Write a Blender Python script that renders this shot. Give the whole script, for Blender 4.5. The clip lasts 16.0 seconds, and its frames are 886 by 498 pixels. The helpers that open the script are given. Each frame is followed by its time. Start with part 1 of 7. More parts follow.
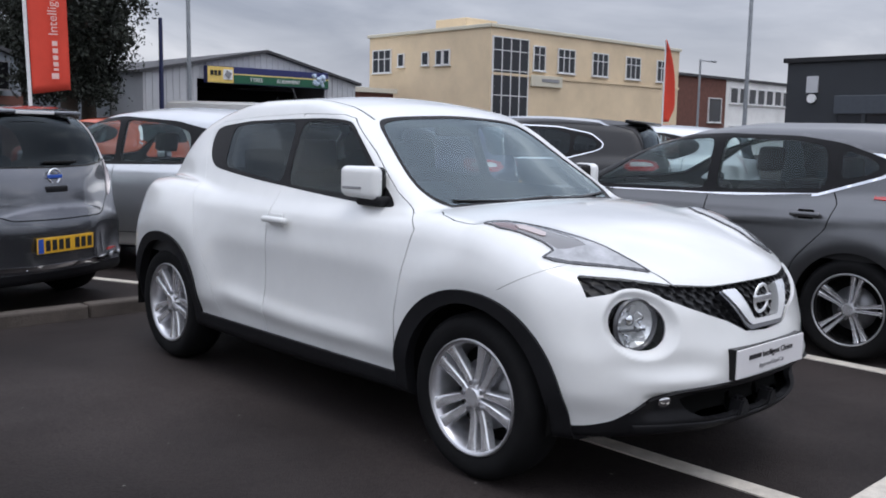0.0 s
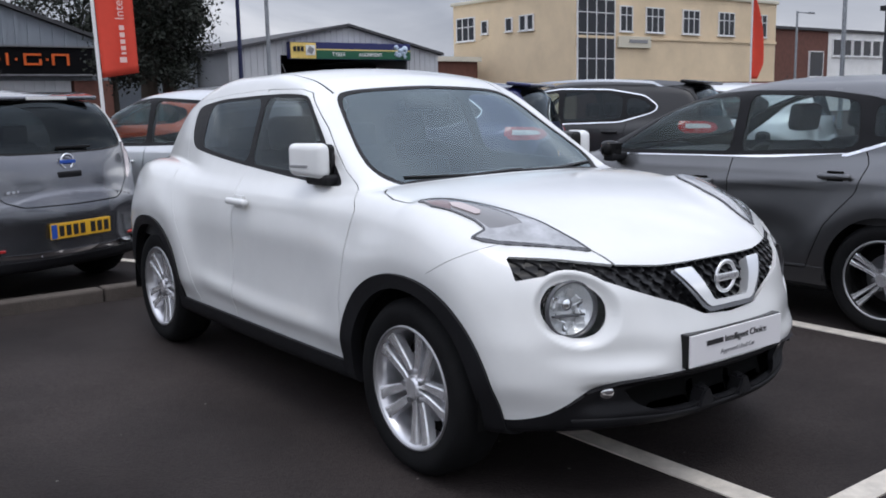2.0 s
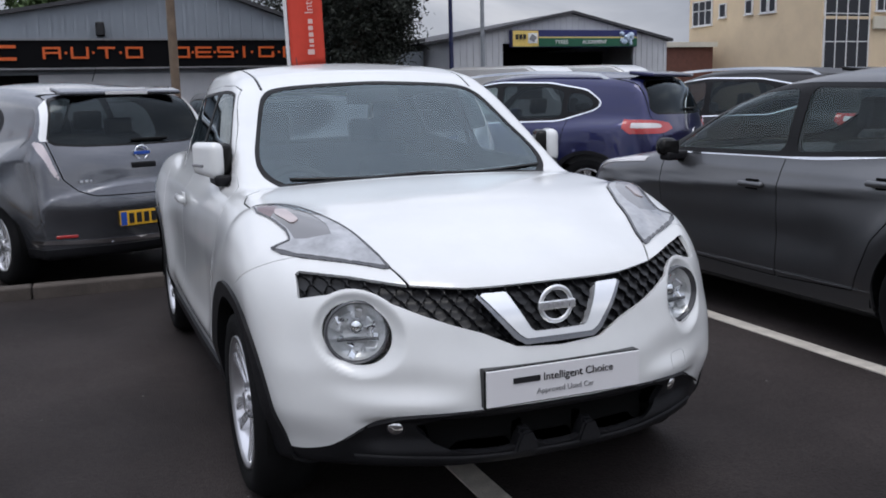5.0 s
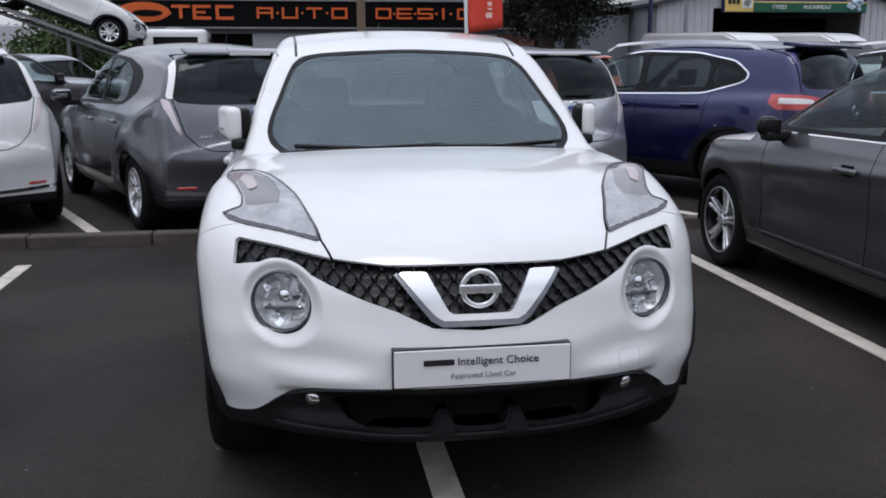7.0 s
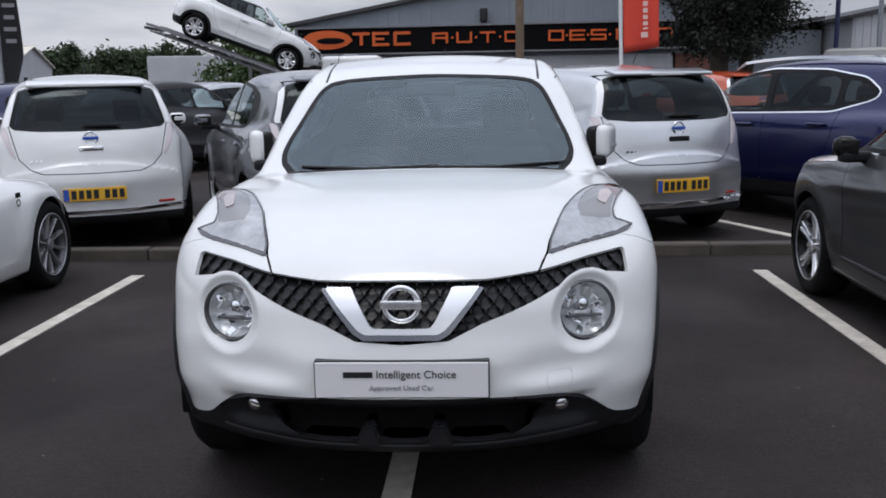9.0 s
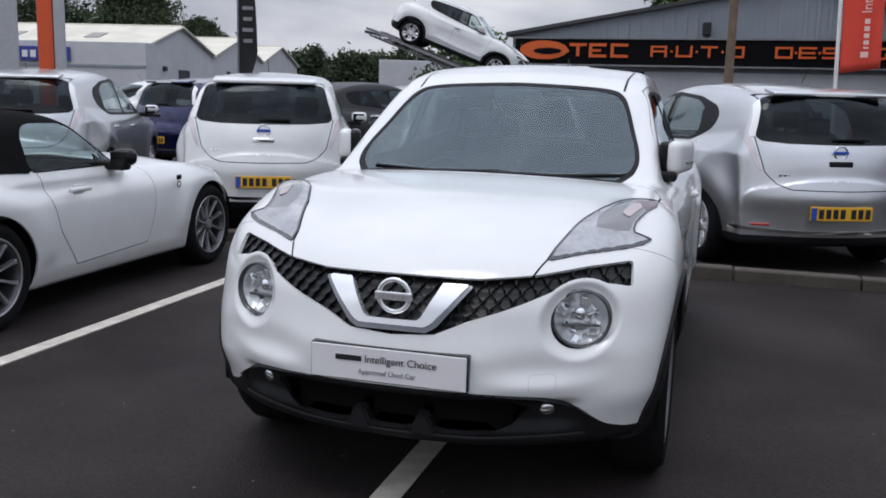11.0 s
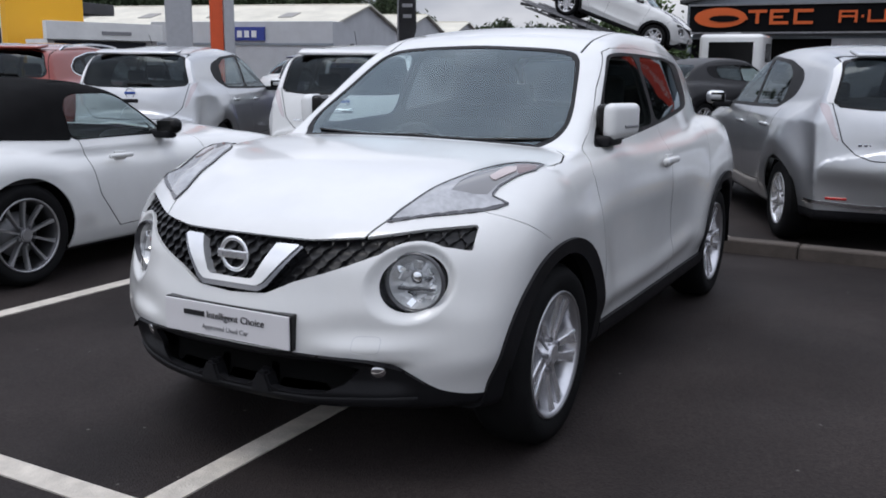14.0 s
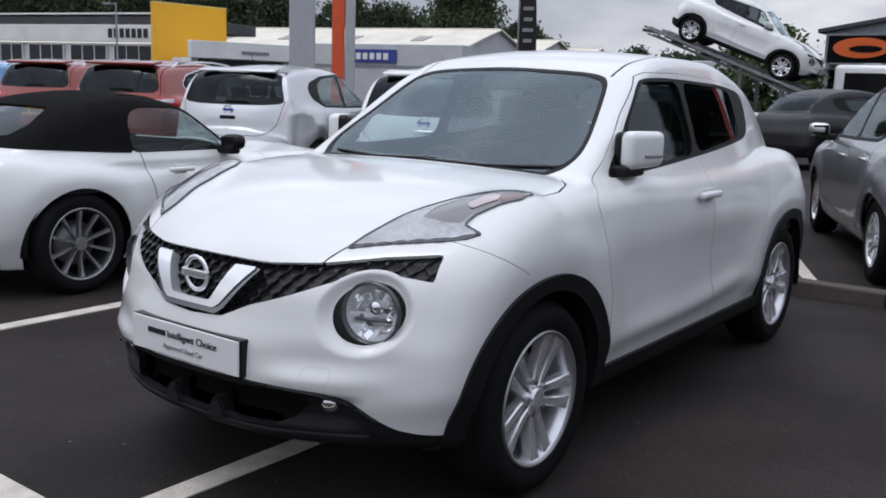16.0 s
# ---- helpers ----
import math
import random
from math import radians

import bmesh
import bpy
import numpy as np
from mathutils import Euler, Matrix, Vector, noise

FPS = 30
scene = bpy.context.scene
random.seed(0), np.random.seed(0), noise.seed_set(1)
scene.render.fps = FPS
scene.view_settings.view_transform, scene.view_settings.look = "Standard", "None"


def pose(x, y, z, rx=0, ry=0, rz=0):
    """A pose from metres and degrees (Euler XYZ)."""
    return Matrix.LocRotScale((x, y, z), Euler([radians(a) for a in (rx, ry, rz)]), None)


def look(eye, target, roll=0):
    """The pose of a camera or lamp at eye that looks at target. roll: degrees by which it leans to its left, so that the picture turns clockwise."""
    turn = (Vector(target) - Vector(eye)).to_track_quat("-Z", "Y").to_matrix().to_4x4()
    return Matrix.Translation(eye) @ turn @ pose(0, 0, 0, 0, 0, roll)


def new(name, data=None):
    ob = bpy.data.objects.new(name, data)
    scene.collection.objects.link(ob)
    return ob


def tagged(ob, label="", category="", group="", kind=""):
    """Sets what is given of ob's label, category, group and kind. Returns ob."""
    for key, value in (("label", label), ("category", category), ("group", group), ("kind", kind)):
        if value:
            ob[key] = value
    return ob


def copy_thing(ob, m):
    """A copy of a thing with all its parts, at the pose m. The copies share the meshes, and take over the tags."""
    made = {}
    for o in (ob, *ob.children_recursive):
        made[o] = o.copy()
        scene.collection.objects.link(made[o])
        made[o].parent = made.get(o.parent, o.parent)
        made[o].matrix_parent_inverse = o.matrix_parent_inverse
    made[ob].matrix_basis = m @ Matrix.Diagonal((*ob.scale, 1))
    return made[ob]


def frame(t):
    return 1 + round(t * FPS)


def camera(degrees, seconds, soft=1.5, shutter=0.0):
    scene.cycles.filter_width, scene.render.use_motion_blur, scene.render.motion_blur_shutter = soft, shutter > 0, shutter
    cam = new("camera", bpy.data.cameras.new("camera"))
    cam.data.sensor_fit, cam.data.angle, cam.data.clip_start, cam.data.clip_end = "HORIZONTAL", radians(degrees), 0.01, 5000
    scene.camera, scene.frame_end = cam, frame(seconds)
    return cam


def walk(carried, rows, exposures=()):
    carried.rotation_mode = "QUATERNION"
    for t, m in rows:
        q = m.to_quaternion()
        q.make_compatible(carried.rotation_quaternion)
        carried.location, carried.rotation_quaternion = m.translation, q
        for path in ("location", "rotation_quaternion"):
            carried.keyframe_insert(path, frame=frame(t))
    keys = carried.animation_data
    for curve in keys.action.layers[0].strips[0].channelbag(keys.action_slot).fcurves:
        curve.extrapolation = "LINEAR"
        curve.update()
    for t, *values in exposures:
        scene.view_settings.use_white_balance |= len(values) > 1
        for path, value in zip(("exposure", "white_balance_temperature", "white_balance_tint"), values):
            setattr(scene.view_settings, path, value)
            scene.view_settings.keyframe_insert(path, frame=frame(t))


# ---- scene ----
cam = camera(51.5, 16.0, soft=1.8)

PATH = [
    (0, (-3.299, -3.673, 1.344), (-1.937, -2.23, 1.094), 1.1),
    (0.5, (-3.205, -3.744, 1.345), (-1.824, -2.315, 1.125), -0.6),
    (1, (-3.07, -3.866, 1.349), (-1.751, -2.384, 1.094), -0.2),
    (1.5, (-2.923, -3.907, 1.348), (-1.68, -2.367, 1.063), -1.6),
    (2, (-2.674, -3.876, 1.355), (-1.481, -2.303, 1.038), -1.2),
    (2.5, (-2.449, -4.041, 1.348), (-1.324, -2.415, 1.046), -3.4),
    (3, (-2.24, -4.205, 1.358), (-1.211, -2.516, 1.062), -3.0),
    (3.5, (-2.014, -4.169, 1.349), (-1.04, -2.448, 1.046), -0.2),
    (6, (-0.899, -4.516, 1.375), (-0.431, -2.604, 1.023), -3.4),
    (6.5, (-0.707, -4.562, 1.377), (-0.381, -2.625, 1.002), -2.3),
    (7, (-0.518, -4.503, 1.383), (-0.214, -2.568, 0.981), -0.1),
    (7.5, (-0.313, -4.537, 1.379), (-0.115, -2.583, 1.003), -2.5),
    (8, (-0.063, -4.718, 1.391), (-0.017, -2.752, 1.03), -2.6),
    (8.5, (0.087, -4.683, 1.382), (0.029, -2.714, 1.035), -1.1),
    (9, (0.252, -4.636, 1.384), (0.15, -2.67, 1.031), -1.1),
    (9.5, (0.512, -4.713, 1.377), (0.252, -2.759, 1.04), -2.1),
    (10, (0.683, -4.722, 1.371), (0.31, -2.784, 1.047), -0.3),
    (12.5, (1.465, -4.45, 1.374), (0.655, -2.655, 1.026), -1.6),
    (13, (1.721, -4.416, 1.356), (0.858, -2.644, 1.015), -2.7),
    (13.5, (1.913, -4.362, 1.361), (1.012, -2.61, 1.018), -2.3),
    (14, (1.963, -4.197, 1.344), (1.022, -2.477, 0.95), 0.6),
    (14.5, (2.046, -4.096, 1.351), (1.052, -2.41, 0.943), 0.2),
    (15, (2.265, -4.048, 1.355), (1.18, -2.405, 1.005), 0.4),
    (15.5, (2.296, -3.911, 1.343), (1.147, -2.307, 1.012), 0.7),
    (16, (2.28, -3.774, 1.34), (1.103, -2.196, 0.991), 1.9),
]
walk(cam, [(t, look(eye, target, roll)) for t, eye, target, roll in PATH], [(0.0, 0.37), (2.0, 0.34), (3.5, 0.30), (6.0, 0.10), (8.0, 0.12), (10.0, 0.12), (16.0, 0.15)])

# ---- light ----
def build_world():
    w = bpy.data.worlds.new("overcast_sky")
    scene.world = w
    w.use_nodes = True
    nt = w.node_tree
    nt.nodes.clear()
    N = nt.nodes.new
    L = nt.links.new
    out = N("ShaderNodeOutputWorld")
    bg = N("ShaderNodeBackground")
    sky = N("ShaderNodeTexSky")
    sky.sky_type = "NISHITA"
    sky.sun_disc = False
    sky.sun_elevation = radians(52)
    sky.sun_rotation = radians(200)
    sky.air_density, sky.dust_density = 1.5, 3.0
    dim = N("ShaderNodeMix")
    dim.data_type, dim.blend_type = "RGBA", "MULTIPLY"
    dim.inputs[0].default_value = 1.0
    dim.inputs[7].default_value = (0.10, 0.10, 0.10, 1)
    L(sky.outputs[0], dim.inputs[6])
    tc = N("ShaderNodeTexCoord")
    mp = N("ShaderNodeMapping")
    mp.inputs["Scale"].default_value = (1.1, 1.1, 3.2)
    L(tc.outputs["Generated"], mp.inputs["Vector"])
    n1 = N("ShaderNodeTexNoise")
    n1.inputs["Scale"].default_value = 2.3
    n1.inputs["Detail"].default_value = 7
    n1.inputs["Roughness"].default_value = 0.52
    n1.inputs["Distortion"].default_value = 0.4
    L(mp.outputs[0], n1.inputs["Vector"])
    ramp = N("ShaderNodeValToRGB")
    e = ramp.color_ramp.elements
    e[0].position, e[0].color = 0.34, (0.275, 0.305, 0.392, 1)
    e[1].position, e[1].color = 0.68, (0.955, 0.965, 1.035, 1)
    m = ramp.color_ramp.elements.new(0.52)
    m.color = (0.495, 0.525, 0.615, 1)
    L(n1.outputs["Fac"], ramp.inputs[0])
    # brighter band low over the horizon
    sep = N("ShaderNodeSeparateXYZ")
    L(tc.outputs["Generated"], sep.inputs[0])
    mr = N("ShaderNodeMapRange")
    mr.inputs["From Min"].default_value, mr.inputs["From Max"].default_value = 0.0, 0.16
    mr.inputs["To Min"].default_value, mr.inputs["To Max"].default_value = 0.5, 0.0
    L(sep.outputs["Z"], mr.inputs["Value"])
    low = N("ShaderNodeMix")
    low.data_type = "RGBA"
    low.inputs[7].default_value = (0.50, 0.525, 0.60, 1)
    L(mr.outputs[0], low.inputs[0])
    L(ramp.outputs[0], low.inputs[6])
    # the cloud is even overhead
    mr = N("ShaderNodeMapRange")
    mr.inputs["From Min"].default_value, mr.inputs["From Max"].default_value = 0.22, 0.75
    mr.inputs["To Min"].default_value, mr.inputs["To Max"].default_value = 0.0, 0.75
    L(sep.outputs["Z"], mr.inputs["Value"])
    even = N("ShaderNodeMix")
    even.data_type = "RGBA"
    even.inputs[7].default_value = (0.535, 0.572, 0.680, 1)
    L(mr.outputs[0], even.inputs[0])
    L(low.outputs[2], even.inputs[6])
    zen = N("ShaderNodeMapRange")
    zen.inputs["From Min"].default_value, zen.inputs["From Max"].default_value = 0.08, 0.9
    zen.inputs["To Min"].default_value, zen.inputs["To Max"].default_value = 0.74, 1.85
    L(sep.outputs["Z"], zen.inputs["Value"])
    top = N("ShaderNodeVectorMath")
    top.operation = "SCALE"
    L(even.outputs[2], top.inputs[0])
    L(zen.outputs[0], top.inputs["Scale"])
    # thinner cloud towards the west
    west = N("ShaderNodeMapRange")
    west.inputs["From Min"].default_value, west.inputs["From Max"].default_value = -0.8, 0.7
    west.inputs["To Min"].default_value, west.inputs["To Max"].default_value = 1.18, 1.06
    L(sep.outputs["X"], west.inputs["Value"])
    thin = N("ShaderNodeVectorMath")
    thin.operation = "SCALE"
    L(top.outputs[0], thin.inputs[0])
    L(west.outputs[0], thin.inputs["Scale"])
    mix = N("ShaderNodeMix")
    mix.data_type = "RGBA"
    mix.inputs[0].default_value = 0.93
    L(dim.outputs[2], mix.inputs[6])
    L(thin.outputs[0], mix.inputs[7])
    L(mix.outputs[2], bg.inputs[0])
    bg.inputs[1].default_value = SKY
    L(bg.outputs[0], out.inputs[0])


SKY = 1.04
build_world()
sun = new("sun", bpy.data.lights.new("sun", "SUN"))
sun.data.energy, sun.data.angle, sun.data.color = 0.7, radians(25), (1.0, 0.97, 0.93)
sun.matrix_world = look((0, 0, 30), (3, 8, 0))
scene.view_settings.exposure = 0.0


# ---- materials ----
def mat(name, color, rough=0.5, metal=0.0, spec=0.5, coat=0.0, var=0.0, scale=8.0, bump=0.0, bscale=60.0, island=0.0, flake=0.0, emit=0.0):
    m = bpy.data.materials.new(name)
    m.use_nodes = True
    nt = m.node_tree
    b = nt.nodes["Principled BSDF"]
    col = (*color, 1)
    b.inputs["Base Color"].default_value = col
    b.inputs["Roughness"].default_value = rough
    b.inputs["Metallic"].default_value = metal
    b.inputs["Specular IOR Level"].default_value = spec
    b.inputs["Coat Weight"].default_value = coat
    b.inputs["Coat Roughness"].default_value = 0.03
    if emit:
        b.inputs["Emission Color"].default_value = col
        b.inputs["Emission Strength"].default_value = emit
    N, L = nt.nodes.new, nt.links.new
    tc = N("ShaderNodeTexCoord")
    if var or island:
        n = N("ShaderNodeTexNoise")
        n.inputs["Scale"].default_value = scale
        n.inputs["Detail"].default_value = 6
        n.inputs["Roughness"].default_value = 0.65
        L(tc.outputs["Object"], n.inputs["Vector"])
        mr = N("ShaderNodeMapRange")
        mr.inputs["From Min"].default_value, mr.inputs["From Max"].default_value = 0.3, 0.7
        mr.inputs["To Min"].default_value, mr.inputs["To Max"].default_value = 1 - var, 1 + var
        L(n.outputs["Fac"], mr.inputs["Value"])
        val = mr.outputs[0]
        if island:
            oi = N("ShaderNodeObjectInfo")
            gi = N("ShaderNodeNewGeometry")
            ad = N("ShaderNodeMath")
            ad.operation = "ADD"
            L(oi.outputs["Random"], ad.inputs[0])
            L(gi.outputs["Random Per Island"], ad.inputs[1])
            fr = N("ShaderNodeMath")
            fr.operation = "FRACT"
            L(ad.outputs[0], fr.inputs[0])
            m2 = N("ShaderNodeMapRange")
            m2.inputs["To Min"].default_value, m2.inputs["To Max"].default_value = 1 - island, 1 + island
            L(fr.outputs[0], m2.inputs["Value"])
            mu = N("ShaderNodeMath")
            mu.operation = "MULTIPLY"
            L(val, mu.inputs[0])
            L(m2.outputs[0], mu.inputs[1])
            val = mu.outputs[0]
        mx = N("ShaderNodeVectorMath")
        mx.operation = "SCALE"
        mx.inputs[0].default_value = color
        L(val, mx.inputs["Scale"])
        L(mx.outputs[0], b.inputs["Base Color"])
    if bump:
        n = N("ShaderNodeTexNoise")
        n.inputs["Scale"].default_value = bscale
        n.inputs["Detail"].default_value = 4
        L(tc.outputs["Object"], n.inputs["Vector"])
        bp = N("ShaderNodeBump")
        bp.inputs["Strength"].default_value = bump
        bp.inputs["Distance"].default_value = 0.01
        L(n.outputs["Fac"], bp.inputs["Height"])
        L(bp.outputs[0], b.inputs["Normal"])
    return m


def paint(name, color, metal=0.0, rough=0.35, coat=1.0):
    """Car lacquer: base coat under a clear coat, with faint road film."""
    m = mat(name, color, rough=rough, metal=metal, coat=coat, var=0.05, scale=2.2)
    nt = m.node_tree
    b = nt.nodes["Principled BSDF"]
    n = nt.nodes.new("ShaderNodeTexNoise")
    n.inputs["Scale"].default_value = 5.0
    n.inputs["Detail"].default_value = 5
    mr = nt.nodes.new("ShaderNodeMapRange")
    mr.inputs["To Min"].default_value, mr.inputs["To Max"].default_value = 0.02, 0.14
    nt.links.new(n.outputs["Fac"], mr.inputs["Value"])
    nt.links.new(mr.outputs[0], b.inputs["Coat Roughness"])
    return m


def glass(name, tint, gloss=(1.0, 1.0, 1.0), rough=0.0, ior=1.62):
    """Thin pane: it lets light through, tinted, and mirrors by Fresnel."""
    m = bpy.data.materials.new(name)
    m.use_nodes = True
    nt = m.node_tree
    nt.nodes.clear()
    N, L = nt.nodes.new, nt.links.new
    out = N("ShaderNodeOutputMaterial")
    tr = N("ShaderNodeBsdfTransparent")
    tr.inputs[0].default_value = (*tint, 1)
    gl = N("ShaderNodeBsdfGlossy")
    gl.inputs[0].default_value = (*gloss, 1)
    gl.inputs["Roughness"].default_value = rough
    # mirroring grows towards glancing angles, alike from both sides
    f0 = ((ior - 1) / (ior + 1)) ** 2
    lw = N("ShaderNodeLayerWeight")
    lw.inputs["Blend"].default_value = 0.5
    pw = N("ShaderNodeMath")
    pw.operation = "POWER"
    pw.inputs[1].default_value = 5.0
    L(lw.outputs["Facing"], pw.inputs[0])
    ma = N("ShaderNodeMath")
    ma.operation = "MULTIPLY_ADD"
    ma.inputs[1].default_value, ma.inputs[2].default_value = 1 - f0, f0
    L(pw.outputs[0], ma.inputs[0])
    mx = N("ShaderNodeMixShader")
    L(ma.outputs[0], mx.inputs[0])
    L(tr.outputs[0], mx.inputs[1])
    L(gl.outputs[0], mx.inputs[2])
    L(mx.outputs[0], out.inputs[0])
    return m


def asphalt():
    m = bpy.data.materials.new("asphalt")
    m.use_nodes = True
    nt = m.node_tree
    b = nt.nodes["Principled BSDF"]
    N, L = nt.nodes.new, nt.links.new
    tc = N("ShaderNodeTexCoord")

    def noise_tex(scale, detail=5):
        n = N("ShaderNodeTexNoise")
        n.inputs["Scale"].default_value, n.inputs["Detail"].default_value = scale, detail
        L(tc.outputs["Object"], n.inputs["Vector"])
        return n.outputs["Fac"]
    ramp = N("ShaderNodeValToRGB")
    e = ramp.color_ramp.elements
    e[0].position, e[0].color = 0.34, (0.0150, 0.0119, 0.0114, 1)
    e[1].position, e[1].color = 0.70, (0.0415, 0.0340, 0.0322, 1)
    L(noise_tex(0.7, 8), ramp.inputs[0])
    vor = N("ShaderNodeTexVoronoi")
    vor.inputs["Scale"].default_value = 140
    L(tc.outputs["Object"], vor.inputs["Vector"])
    gr = N("ShaderNodeMapRange")
    gr.inputs["To Min"].default_value, gr.inputs["To Max"].default_value = 0.7, 1.45
    sepc = N("ShaderNodeSeparateColor")
    L(vor.outputs["Color"], sepc.inputs[0])
    L(sepc.outputs[0], gr.inputs["Value"])
    mu = N("ShaderNodeVectorMath")
    mu.operation = "SCALE"
    L(ramp.outputs[0], mu.inputs[0])
    L(gr.outputs[0], mu.inputs["Scale"])
    # pale specks of grit
    sp = N("ShaderNodeTexVoronoi")
    sp.inputs["Scale"].default_value = 5.5
    L(tc.outputs["Object"], sp.inputs["Vector"])
    lt = N("ShaderNodeMath")
    lt.operation = "LESS_THAN"
    lt.inputs[1].default_value = 0.035
    L(sp.outputs["Distance"], lt.inputs[0])
    mx = N("ShaderNodeMix")
    mx.data_type = "RGBA"
    mx.inputs[7].default_value = (0.22, 0.21, 0.2, 1)
    sc = N("ShaderNodeMath")
    sc.operation = "MULTIPLY"
    sc.inputs[1].default_value = 0.6
    L(lt.outputs[0], sc.inputs[0])
    L(sc.outputs[0], mx.inputs[0])
    L(mu.outputs[0], mx.inputs[6])
    L(mx.outputs[2], b.inputs["Base Color"])
    rr = N("ShaderNodeMapRange")
    rr.inputs["To Min"].default_value, rr.inputs["To Max"].default_value = 0.55, 0.9
    L(noise_tex(1.1), rr.inputs["Value"])
    L(rr.outputs[0], b.inputs["Roughness"])
    b.inputs["Specular IOR Level"].default_value = 0.17
    bp = N("ShaderNodeBump")
    bp.inputs["Strength"].default_value, bp.inputs["Distance"].default_value = 0.5, 0.006
    L(vor.outputs["Distance"], bp.inputs["Height"])
    L(bp.outputs[0], b.inputs["Normal"])
    return m


